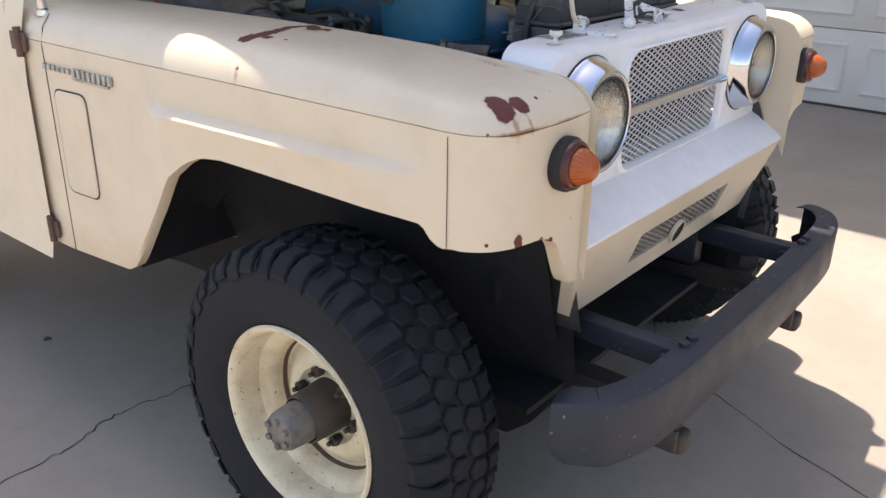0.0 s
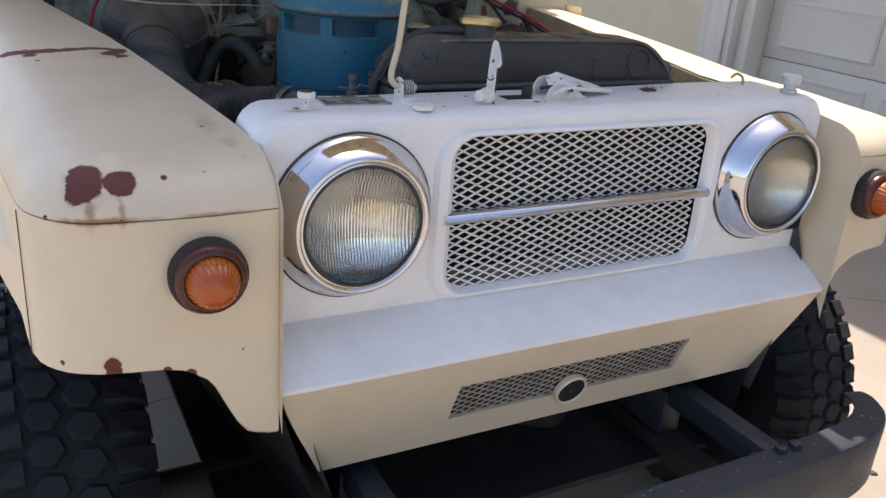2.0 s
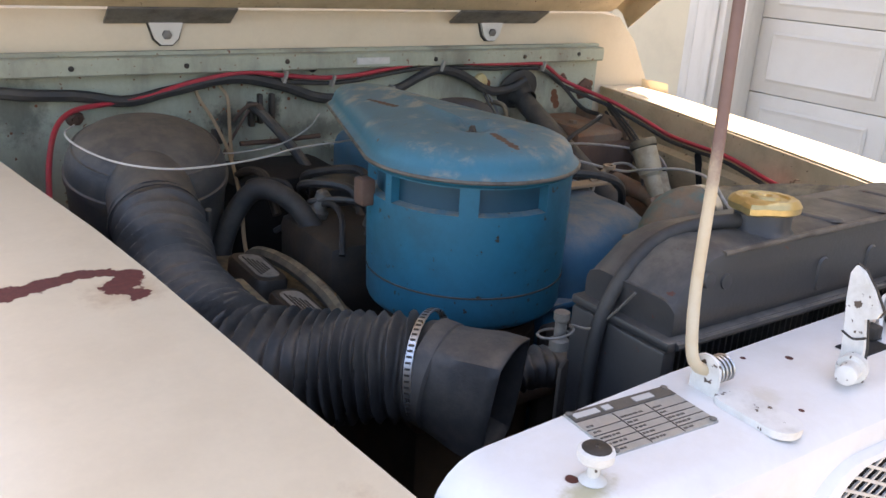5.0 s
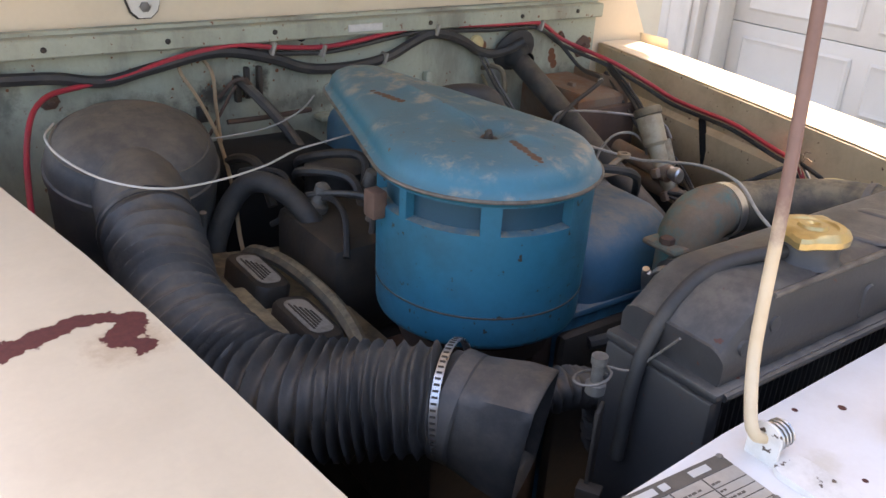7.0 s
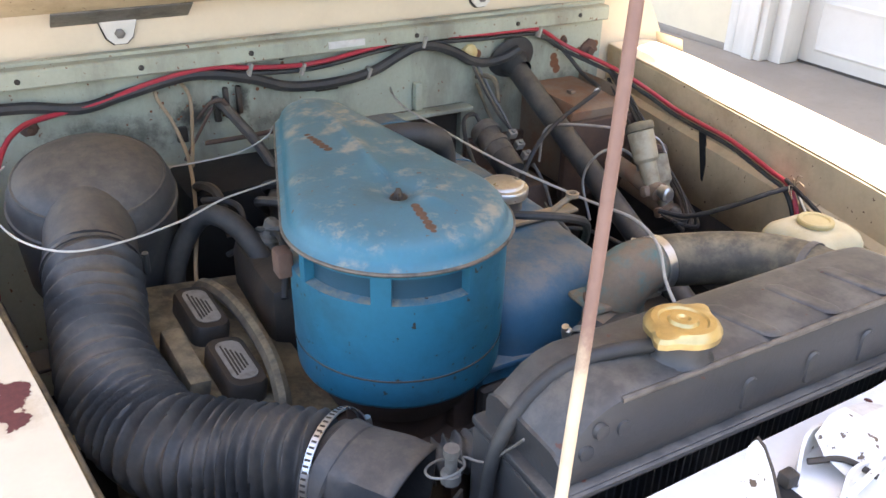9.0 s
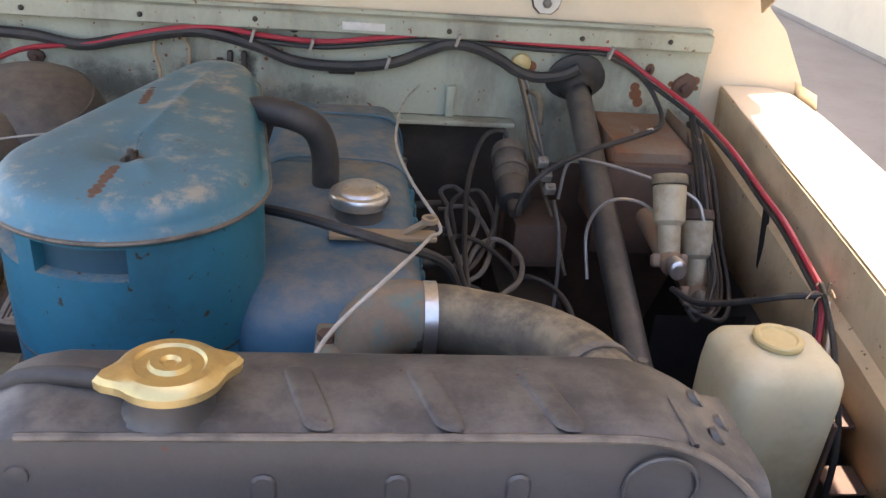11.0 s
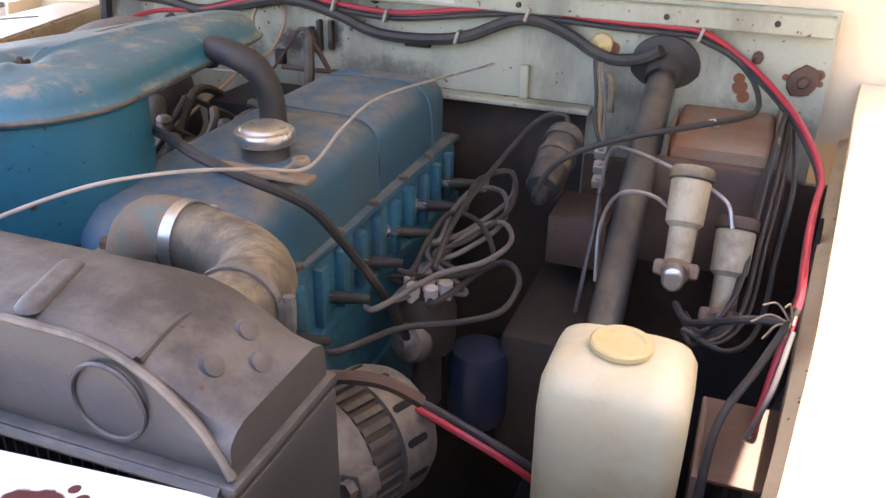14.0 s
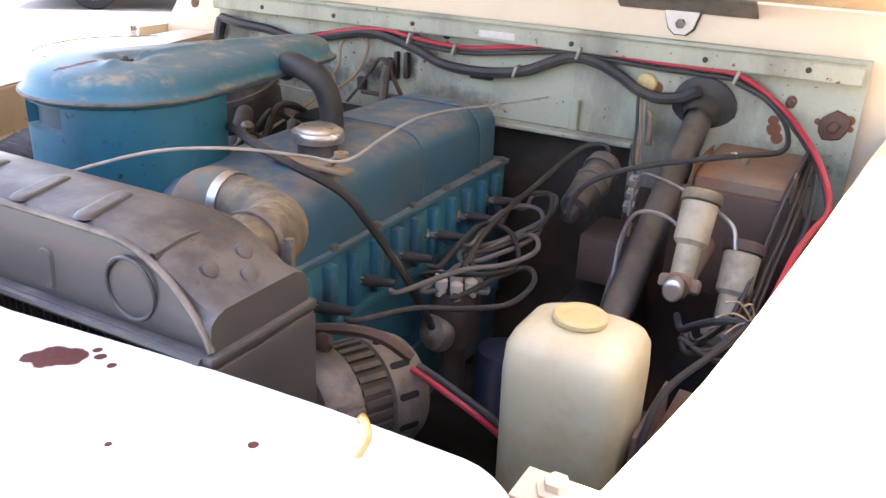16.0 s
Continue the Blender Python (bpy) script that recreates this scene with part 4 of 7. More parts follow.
def headlight(sgn):
    c = Vector((CX + sgn * 0.433, PF, 1.021))
    m = axis(c, (0, -1, 0)) @ Matrix.Diagonal((1, 1, 0.66, 1))
    bm = bmesh.new()
    lathe(bm, [(0.129, -0.002), (0.130, 0.004), (0.126, 0.008), (0.120, 0.008)], m, 48)
    h = part("headlight", bm, M_RUBBER, truck, "round headlight with a deep chrome ring")
    bm = bmesh.new()
    lathe(bm, [(0.127, 0.002), (0.127, 0.009), (0.1235, 0.014), (0.1205, 0.028), (0.115, 0.048), (0.1095, 0.064), (0.1065, 0.071), (0.1045, 0.075), (0.101, 0.0775), (0.098, 0.076), (0.0965, 0.073), (0.0955, 0.0745), (0.0935, 0.0745), (0.092, 0.070), (0.0905, 0.066)], m, 64)
    part("bezel", bm, M_CHROME, h, "chrome bezel", 60)
    # dark ring that draws the gap between bezel and lens
    bm = bmesh.new()
    lathe(bm, [(0.0935, 0.0752), (0.0925, 0.0765), (0.0895, 0.0765), (0.0885, 0.072)], m, 64)
    part("dark_outline", bm, M_RUBBER, h, "dark ring drawn for the gap round the lens", 60)
    bm = bmesh.new()
    prof = [(0.0915, 0.066)] + [(0.090 * math.cos(radians(a)) + 0.0005, 0.067 + 0.022 * math.sin(radians(a))) for a in range(0, 90, 9)]
    rows = []
    n = 72
    for r, hh in prof:
        rows.append([m @ Vector((r * math.cos(2 * math.pi * i / n), r * math.sin(2 * math.pi * i / n), hh)) for i in range(n)])
    loft(bm, rows, True, False, True)
    lens = part("lens", bm, M_GLASS, h, "clear ribbed glass lens", 60)
    lens.visible_shadow = False
    bm = bmesh.new()
    lathe(bm, [(0.0905, 0.065)] + [(0.0905 * math.sqrt(k / 14), 0.065 - 0.046 * (1 - k / 14)) for k in range(13, 0, -1)] + [(0.012, 0.0195)], m, 56, cap1=True)
    part("reflector", bm, M_REFLECT, h, "tarnished silver reflector", 60)


headlight(-1)
headlight(1)


def indicator(sgn):
    c = Vector((-0.637 if sgn < 0 else 0.664, 0.008, 1.001))
    m = axis(c, (0, -1, 0.02))
    bm = bmesh.new()
    lathe(bm, [(0.049, -0.006), (0.0505, 0.006), (0.050, 0.016), (0.046, 0.021), (0.038, 0.022)], m, 36)
    ind = part("indicator", bm, M_SPLASH, truck, "round amber front indicator on a black rubber base")
    bm = bmesh.new()
    lathe(bm, [(0.0455, 0.016), (0.0455, 0.026), (0.0435, 0.030), (0.038, 0.033), (0.036, 0.033)], m, 48)
    part("skirt", bm, M_SKIRT, ind, "dark amber lens skirt")
    bm = bmesh.new()
    lathe(bm, [(0.0345, 0.028), (0.0335, 0.036), (0.030, 0.046), (0.0245, 0.057), (0.018, 0.064), (0.009, 0.067), (0.002, 0.0675)], m, 96, cap1=True, wave=lambda a, r, h: 1 + (0.026 * math.cos(28 * a) if 0.030 < h < 0.066 else 0))
    part("lens", bm, M_AMBER, ind, "ribbed amber lens")


indicator(-1)
indicator(1)

# ---- bumper ----
bm = bmesh.new()
plan = [(-0.738, -0.062), (-0.728, -0.094), (-0.708, -0.130), (-0.68, -0.160), (-0.60, -0.192), (-0.5, -0.208), (-0.3, -0.214), (0, -0.216), (0.3, -0.214), (0.5, -0.208), (0.60, -0.192), (0.665, -0.160), (0.692, -0.130), (0.710, -0.094), (0.720, -0.062)]
P = smooth_path([(x, y, 0) for x, y in plan], 4)
rows = []
for i, p in enumerate(P):
    d = (P[min(i + 1, len(P) - 1)] - P[max(i - 1, 0)]).normalized()
    nn = Vector((-d.y, d.x, 0))
    e = min(i, len(P) - 1 - i)
    cut = (0.030, 0.016, 0.009, 0.005, 0.001)[e] if e < 5 else 0
    zt, zb = 0.585 - cut * 0.4, 0.444 + cut
    deep = 0.062 if e > 2 else 0.046 + 0.005 * e
    rows.append([p + nn * a + Vector((0, 0, z)) for a, z in ((deep, zt - 0.003), (deep, zt), (0.010, zt), (0.003, zt - 0.003), (0, zt - 0.012), (0, zb + 0.012), (0.003, zb + 0.003), (0.010, zb), (deep, zb), (deep, zb + 0.003), (0.006, zb + 0.006), (0.006, zt - 0.006))])
loft(bm, rows, True, True, True)
bumper = part("bumper", bm, M_BUMPER, truck, "matt dark grey channel steel bumper with turned-back ends")
for sgn in (-1, 1):
    bm = bmesh.new()
    box(bm, sgn * 0.37 - 0.024, sgn * 0.37 + 0.024, -0.16, 0.12, 0.515, 0.570, 0.006)
    box(bm, sgn * 0.37 - 0.028, sgn * 0.37 + 0.028, 0.121, 1.2, 0.440, 0.545, 0.006)
    tube(bm, [(sgn * 0.37 - 0.045, -0.125, 0.545), (sgn * 0.37 + 0.045, -0.125, 0.545)], 0.013, 10, straight=True)
    part("frame_rail", bm, M_BUMPER, truck, "dark grey chassis rail")
    for dx, dy in ((-0.018, -0.165), (0.018, -0.165)):
        bm = bmesh.new()
        lathe(bm, [(0.012, 0), (0.012, 0.009), (0.008, 0.011)], pose(sgn * 0.37 + dx, dy, 0.585), 6, cap1=True)
        part("bolt", bm, M_BUMPER, bumper)
    bm = bmesh.new()
    xh = sgn * 0.36 - 0.055
    box(bm, xh - 0.028, xh + 0.028, -0.19, -0.10, 0.385, 0.437, 0.008)
    box(bm, xh - 0.024, xh + 0.028, -0.212, -0.160, 0.352, 0.404, 0.014, None, 3)
    box(bm, xh - 0.036, xh - 0.022, -0.200, -0.120, 0.362, 0.420, 0.006)
    lathe(bm, [(0.009, -0.034), (0.009, 0.034), (0.006, 0.036)], axis((xh, -0.168, 0.392), (1, 0, 0)), 8, True, True)
    part("tow_hook", bm, M_GRIME, bumper, "rusty dark tow hook")
bm = bmesh.new()
tube(bm, [(-0.7, 0.42, 0.36), (-0.4, 0.42, 0.36), (0.15, 0.42, 0.36), (0.7, 0.42, 0.36)], 0.045, 10)
lathe(bm, [(0.03, -0.15), (0.11, -0.07), (0.13, 0), (0.11, 0.07), (0.03, 0.12)], axis((0.18, 0.42, 0.36), (0, 1, 0)), 16, True, True)
tube(bm, [(-0.55, 0.30, 0.34), (0.6, 0.22, 0.36)], 0.016, 8, straight=True)
part("front_axle", bm, M_GRIME, truck, "greasy front axle and steering rod")
for sgn in (-1, 1):
    boxes("spring_leaf", [(sgn * 0.37 - 0.03, sgn * 0.37 + 0.03, -0.1 + 0.03 * k, 1.0 - 0.05 * k, 0.425 - 0.009 * k, 0.433 - 0.009 * k, 0) for k in range(5)], M_SPLASH, truck)


# ---- wheels ----
def wheel(sgn, cy):
    m = Matrix.Translation((sgn * 0.812, cy, 0.394)) @ (pose(0, 0, 0, 0, -90, 0) if sgn < 0 else pose(0, 0, 0, 0, 90, 0))
    R, W = 0.388, 0.118
    bm = bmesh.new()
    prof = [(0.215, 0.085), (0.222, 0.100), (0.232, 0.108), (0.255, 0.116), (0.285, 0.124), (0.325, 0.125), (0.356, 0.119), (0.371, 0.106), (0.379, 0.085), (R - 0.004, 0.05), (R - 0.003, 0.0)]
    prof = prof + [(r, -h) for r, h in prof[-2::-1]]
    lathe(bm, prof, m, 64)
    w = part("wheel", bm, M_TYRE, truck, "muddy black off-road tyre on a cream steel wheel", 50)
    bm = bmesh.new()
    rng = random.Random(5)
    N = 44

    def lug(rings):
        """A tapered block: rings of points from its foot to its worn top."""
        loft(bm, rings, True, False, True)

    for i in range(N):
        for h0, shift in ((-0.028, 0.0), (0.028, 0.5)):  # two rows of six-sided blocks
            a = 2 * math.pi * (i + shift + rng.uniform(-0.04, 0.04)) / N
            q = m @ pose(0, 0, 0, 0, 0, math.degrees(a)) @ Matrix.Translation((R, 0, h0)) @ pose(0, 0, 0, rng.uniform(-7, 7), 0, 0)
            six = [(0.027 * math.cos(math.pi * k / 3 + 0.3), 0.029 * math.sin(math.pi * k / 3 + 0.3)) for k in range(6)]
            lug([[q @ Vector((h, u * f, v * f)) for u, v in six] for h, f in ((-0.006, 1.0), (0.002, 0.95), (0.0055, 0.84))])
        for s_ in (-1, 1):  # shoulder bars that wrap down the side
            a = 2 * math.pi * (i + 0.1 * s_ + rng.uniform(-0.03, 0.03)) / N
            q = m @ pose(0, 0, 0, 0, 0, math.degrees(a))
            reach = 0.345 if i % 2 else 0.356
            prof = ((0.058 + rng.uniform(0, 0.006), R + 0.005), (0.095, R + 0.003), (0.114, R - 0.012), (0.1225, R - 0.026), (0.1265, reach))
            half = 0.0185
            lug([[q @ Vector((r - d, e * half, s_ * h)) for h, r in prof] + [q @ Vector((r - d, -e * half, s_ * h)) for h, r in prof[::-1]] for d, e in ((0.010, 1.12), (0.002, 1.0), (0.0, 0.86))])
    part("tread", bm, M_TYRE, w, "chunky mud-terrain tread blocks", 25)
    bm = bmesh.new()
    lathe(bm, [(0.222, 0.100), (0.226, 0.108), (0.222, 0.113), (0.214, 0.111), (0.207, 0.100), (0.203, 0.085), (0.200, 0.060), (0.196, 0.045), (0.180, 0.038), (0.168, 0.030), (0.164, 0.012), (0.160, -0.008), (0.154, -0.014), (0.140, -0.004), (0.125, 0.012), (0.110, 0.018), (0.092, 0.016), (0.084, 0.004), (0.080, 0.0), (0.05, 0.0)], m, 56, cap1=True)
    part("rim", bm, M_RIM, w, "cream steel rim with rust stains", 50)
    bm = bmesh.new()
    lathe(bm, [(0.1615, 0.000), (0.1622, 0.003), (0.1605, 0.003), (0.1590, -0.008)], m, 72, wave=lambda a, r, h: 1 - 0.006 * (1 + math.sin(3 * a + 1) * math.sin(7 * a)))
    part("rust_ring", bm, M_RUST, w, "rust along the rim's weld")
    bm = bmesh.new()
    lathe(bm, [(0.062, 0.0), (0.060, 0.03), (0.057, 0.085), (0.052, 0.092)], m, 28)
    hub = part("hub", bm, M_GRIME, w, "dark greasy hub", 40)
    bm = bmesh.new()
    lathe(bm, [(0.048, 0.085), (0.048, 0.10), (0.045, 0.14), (0.040, 0.152), (0.030, 0.156), (0.001, 0.157)], m, 28)
    for k in range(6):
        lathe(bm, [(0.008, 0.0), (0.008, 0.012), (0.005, 0.014)], m @ pose(0.030 * math.cos(k * math.pi / 3), 0.030 * math.sin(k * math.pi / 3), 0.150), 6, cap1=True)
    part("hub_cap", bm, M_DULL, hub, "scuffed grey locking hub")
    for k in range(6):
        bm = bmesh.new()
        q = m @ pose(0.083 * math.cos(k * math.pi / 3 + 0.3), 0.083 * math.sin(k * math.pi / 3 + 0.3), 0.006)
        lathe(bm, [(0.014, 0), (0.014, 0.018), (0.010, 0.022), (0.006, 0.022), (0.006, 0.034)], q, 6, cap1=True)
        part("wheel_nut", bm, M_GRIME, w)
    return w


wheel(-1, 0.452)
wheel(1, 0.452)
wheel(-1, 2.76)
wheel(1, 2.76)

# ---- body behind the fender ----
bm = bmesh.new()
tube(bm, [(-0.9355, 1.270, 0.575), (-0.9358, 1.270, 1.05), (-0.9355, 1.270, 1.100), (-0.926, 1.270, 1.142), (-0.905, 1.270, 1.170)], 0.0011, 6, straight=True)
part("rear_seam", bm, M_LINE, fender_l, "dark seam between fender and scuttle")
for sgn in (-1, 1):
    bm = bmesh.new()
    rows = []
    for z, dx in ((0.535, 0.012), (0.60, 0.0), (1.0, -0.002), (1.12, -0.010), (1.20, -0.03)):
        rows.append([Vector((sgn * (0.950 + dx), y, z)) for y in (1.352, 1.357, 1.8, 2.19)])
    loft(bm, rows, closed=False)
    dr = part("door", bm, M_BEIGE, truck, "cream truck door")
    for zc in (1.10, 0.618):
        bm = bmesh.new()
        tube(bm, [(sgn * 0.951, 1.352, zc - 0.035), (sgn * 0.951, 1.352, zc + 0.035)], 0.009, 10, straight=True)
        box(bm, min(sgn * 0.942, sgn * 0.949), max(sgn * 0.942, sgn * 0.949), 1.325, 1.40, zc - 0.022, zc + 0.022, 0.002)
        part("hinge", bm, M_RUST, dr, "rusty door hinge")
boxes("body_panel", [(-0.90, 0.90, 1.76, 1.80, 0.54, 1.05, 0), (-0.94, -0.90, 2.2, 3.35, 0.55, 1.20, 0.01), (0.90, 0.94, 2.2, 3.35, 0.55, 1.20, 0.01), (-0.94, 0.94, 3.36, 3.40, 0.55, 1.20, 0.01), (-0.9, 0.9, 1.81, 3.33, 0.5, 0.55, 0)], M_BEIGE, truck)
boxes("windscreen_post", [(-0.825, -0.775, 1.66, 1.71, 1.38, 1.92, 0.008), (0.775, 0.825, 1.66, 1.71, 1.38, 1.92, 0.008)], M_BEIGE, truck)
boxes("windscreen_rail", [(-0.774, 0.774, 1.66, 1.71, 1.38, 1.44, 0.008), (-0.774, 0.774, 1.66, 1.71, 1.88, 1.925, 0.008)], M_BEIGE, truck)
boxes("cab_side", [(-0.835, -0.805, 2.2, 3.3, 1.21, 1.925, 0), (0.805, 0.835, 2.2, 3.3, 1.21, 1.925, 0)], M_BEIGE, truck)
# unseen roof, made broad and high so its shadow covers the left ground
bm = bmesh.new()
box(bm, -0.94, 0.94, 1.60, 3.36, 1.93, 2.04, 0.03)
ws = part("cab_roof", bm, M_BEIGE, truck)
bm = bmesh.new()
box(bm, -0.775, 0.775, 1.68, 1.685, 1.44, 1.88)
pane = part("windscreen", bm, M_PANE, ws)
pane.visible_shadow = False

# ---- bonnet, open ----
HB = Matrix.Translation((0, 1.43, 1.385)) @ pose(0, 0, 0, -37, 0, 0)  # local -y runs to the front edge
bm = bmesh.new()
L = 1.34
rows = []
# uneven, notched outline is shaped to let sun fall on the fenders
for y in (0.0, -0.15, -0.30, -0.46, -0.49, -0.52, -0.56, -0.75, -0.95, -1.15, -L):
    hw_r = interp(-y, ((0, 0.792), (0.5, 0.775), (1.34, 0.735)))
    hw = interp(-y, ((0, 0.875), (0.30, 0.87), (0.44, 0.84), (0.50, 0.765), (0.54, 0.748), (0.9, 0.744), (1.34, 0.735)))
    rows.append([HB @ Vector((s * (hw if s < 0 else hw_r) * f, y, h)) for s, f, h in ((-1, 1.0, -0.055), (-1, 1.0, -0.012), (-1, 0.985, 0.0), (-1, 0.5, 0.012), (1, 0.0, 0.016), (1, 0.5, 0.012), (1, 0.985, 0.0), (1, 1.0, -0.012), (1, 1.0, -0.055))])
loft(bm, rows, closed=False)
bonnet = part("bonnet", bm, M_BEIGE_IN, truck, "open cream bonnet seen from below")
md = bonnet.modifiers.new("thickness", "SOLIDIFY")
md.thickness, md.offset = 0.004, 0
for x0, x1, y0, y1 in ((-0.58, -0.52, -1.28, -0.105), (-0.03, 0.03, -1.28, -0.105), (0.52, 0.58, -1.28, -0.105), (-0.72, 0.72, -0.10, -0.03)):
    bm = bmesh.new()
    box(bm, x0, x1, y0, y1, -0.03, -0.004, 0.006, HB)
    part("bonnet_rib", bm, M_BEIGE_IN, bonnet)
for x, hw, xt in ((-0.362, 0.117, -0.369), (0.393, 0.125, 0.386)):
    bm = bmesh.new()
    box(bm, -hw, hw, -0.055, 0.004, -0.003, 0.003, 0.001, pose(x, 1.436, 1.352, -32, 0, 0))
    hb = part("bonnet_hinge", bm, M_DULL, truck, "grey steel bonnet hinge plate")
    # first a slightly larger dark plate, added as the tongue's dark outline
    for grow, y0, y1, name, mt_ in ((0.0022, 1.440, 1.446, "dark_outline", M_GRIME), (0.0, 1.434, 1.4395, "tongue", M_TRIM)):
        o = [(xt + s * (w + (grow if w else 0)), z - grow * (1.2 if z < 1.33 else 0)) for s, w, z in ((-1, 0.032, 1.350), (-1, 0.022, 1.320), (-1, 0.010, 1.309), (1, 0.010, 1.309), (1, 0.022, 1.320), (1, 0.032, 1.350))]
        bm = bmesh.new()
        loft(bm, [[(a, y, b) for a, b in o] for y in (y0, y1)], closed=True, cap0=True, cap1=True)
        part(name, bm, mt_, hb)
    bm = bmesh.new()
    lathe(bm, [(0.009, 0.0), (0.009, 0.006), (0.005, 0.008)], axis((xt, 1.434, 1.328), (0, -1, 0)), 6, cap1=True)
    part("bolt", bm, M_DULL, hb)
bm = bmesh.new()
tube(bm, [(-0.283, 0.200, 1.192), (-0.298, 0.204, 1.199), (-0.298, 0.212, 1.214), (-0.280, 0.231, 1.25), (-0.270, 0.240, 1.30), (-0.2615, 0.247, 1.35), (-0.2425, 0.2645, 1.45), (-0.135, 0.366, 2.0), (-0.124, 0.377, 2.06)], 0.0052, 10, 10)
rod = part("prop_rod", bm, M_ROD, truck, "rust-brown bonnet prop rod")

# ---- red car parked far behind ----
car = tagged(new("parked_car"), "red hatchback parked beyond the driveway", "car")
CM = pose(-8.6, 9.25, 0, 0, 0, 40)
bm = bmesh.new()
side = [(-2.0, 0.42), (-2.05, 0.62), (-1.95, 0.78), (-1.1, 0.92), (-0.55, 1.38), (0.9, 1.42), (1.65, 1.0), (1.95, 0.92), (2.0, 0.55), (1.95, 0.40)]
rings = []
for w, k in ((-0.80, 0.93), (-0.84, 1.0), (-0.72, 1.012), (0.72, 1.012), (0.84, 1.0), (0.80, 0.93)):
    rings.append([CM @ Vector((x * (1 if z < 1 else 0.97), w * (1 - 0.22 * max(0, z - 0.9) / 0.5), 0.4 + (z - 0.4) * k)) for x, z in side])
loft(bm, rings, True, True, True)
part("body", bm, M_CAR_RED, car, "", 25)
for w in (-1, 1):
    bm = bmesh.new()
    loft(bm, [[CM @ Vector((x, w * y, z)) for x, y, z in ((-0.88, 0.852, 0.94), (1.42, 0.852, 0.98), (0.86, 0.70, 1.34), (-0.48, 0.70, 1.32))], [CM @ Vector((x, w * y, z)) for x, y, z in ((-0.88, 0.84, 0.94), (1.42, 0.84, 0.98), (0.86, 0.69, 1.34), (-0.48, 0.69, 1.32))]], True, True, True)
    part("side_window", bm, M_BLACK, car)
    for x in (-1.25, 1.25):
        bm = bmesh.new()
        lathe(bm, [(0.19, 0.0), (0.30, 0.0), (0.315, -0.03), (0.315, -0.18)], CM @ axis((x, w * 0.855, 0.315), (0, w, 0)), 28)
        tyre = part("wheel", bm, M_TYRE, car)
        bm = bmesh.new()
        lathe(bm, [(0.19, 0.002), (0.17, -0.02), (0.05, -0.01), (0.01, -0.008)], CM @ axis((x, w * 0.855, 0.315), (0, w, 0)), 20, cap1=True)
        part("rim", bm, M_ALU, tyre)
for x0, x1 in ((-2.09, -1.9), (1.88, 2.04)):
    bm = bmesh.new()
    box(bm, x0, x1, -0.83, 0.83, 0.20, 0.52, 0.03, CM)
    part("bumper", bm, M_SPLASH, car, "black plastic bumper")
bm = bmesh.new()
box(bm, -1.9, 1.9, -0.83, 0.83, 0.18, 0.42, 0.02, CM)
part("sill", bm, M_SPLASH, car)

# ---- on the grille panel's top ----
PT = 1.1745
bm = bmesh.new()
for k in range(4):
    tube(bm, [Vector((-0.283 + 0.0045 * k + 0.0045 * a / 12, 0.200 + 0.011 * math.cos(a * math.pi / 6), 1.192 + 0.011 * math.sin(a * math.pi / 6))) for a in range(13)], 0.0014, 6, straight=True)
lathe(bm, [(0.010, 0), (0.010, 0.002), (0.006, 0.003), (0.005, 0.008)], axis((-0.268, 0.200, 1.192), (1, 0, 0)), 10, cap1=True)
part("spring", bm, M_STEEL, rod, "coiled steel spring")
bm = bmesh.new()
loft(bm, [[(x, 0.200 + a, PT + b) for a, b in rounded(-0.014, 0.014, -0.001, 0.034, (0.001, 0.001, 0.013, 0.013), 5)] for x in (-0.2905, -0.2875)], True, True, True)
loft(bm, [[(-0.281 + a, 0.155 + b, z) for a, b in rounded(-0.017, 0.017, -0.040, 0.035, 0.016, 5)] for z in (PT - 0.001, PT + 0.0055)], True, False, True)
part("bracket", bm, M_CHIPPED, rod)
bm = bmesh.new()
DP = pose(-0.369, 0.193, PT, 0, 0, -3)  # the data plate's own frame
box(bm, -0.053, 0.053, -0.030, 0.030, -0.001, 0.0015, 0, DP)
plate = part("data_plate", bm, M_PLATE, panel, "etched silver data plate with a black heading")
bm = bmesh.new()
box(bm, -0.0522, 0.0522, 0.0155, 0.0292, 0.001, 0.0022, 0, DP)
part("heading", bm, M_BLACK, plate)
for x, wdt in ((-0.049, 0.024), (-0.020, 0.008), (0.012, 0.020)):
    bm = bmesh.new()
    box(bm, x, x + wdt, 0.019, 0.0255, 0.002, 0.0028, 0, DP)
    part("print", bm, M_PRINT_GLEAM, plate)
bm = bmesh.new()
rng = random.Random(4)
for r in range(5):
    y = -0.0275 + r * 0.0084
    for c in range(3):
        x = -0.049 + c * 0.034
        for k in range(rng.randint(2, 5)):
            wdt = rng.uniform(0.0016, 0.0045)
            box(bm, x, x + wdt, y, y + 0.0018, 0.001, 0.0019, 0, DP)
            x += wdt + rng.uniform(0.0008, 0.002)
for x in (-0.0175, 0.0165):
    box(bm, x, x + 0.0009, -0.030, 0.0155, 0.001, 0.002, 0, DP)
for r in range(4):
    box(bm, -0.052, 0.052, -0.0230 + r * 0.0084, -0.0224 + r * 0.0084, 0.001, 0.002, 0, DP)
tagged(part("fine_print", bm, M_BLACK, plate), kind="stuff")
for sx_, sy_ in ((-1, -1), (-1, 1), (1, -1), (1, 1)):
    bm = bmesh.new()
    lathe(bm, [(0.003, 0.0015), (0.003, 0.003), (0.001, 0.0038)], DP @ Matrix.Translation((sx_ * 0.050, sy_ * 0.027, 0)), 10, cap1=True)
    part("rivet", bm, M_DULL, plate)
bm = bmesh.new()
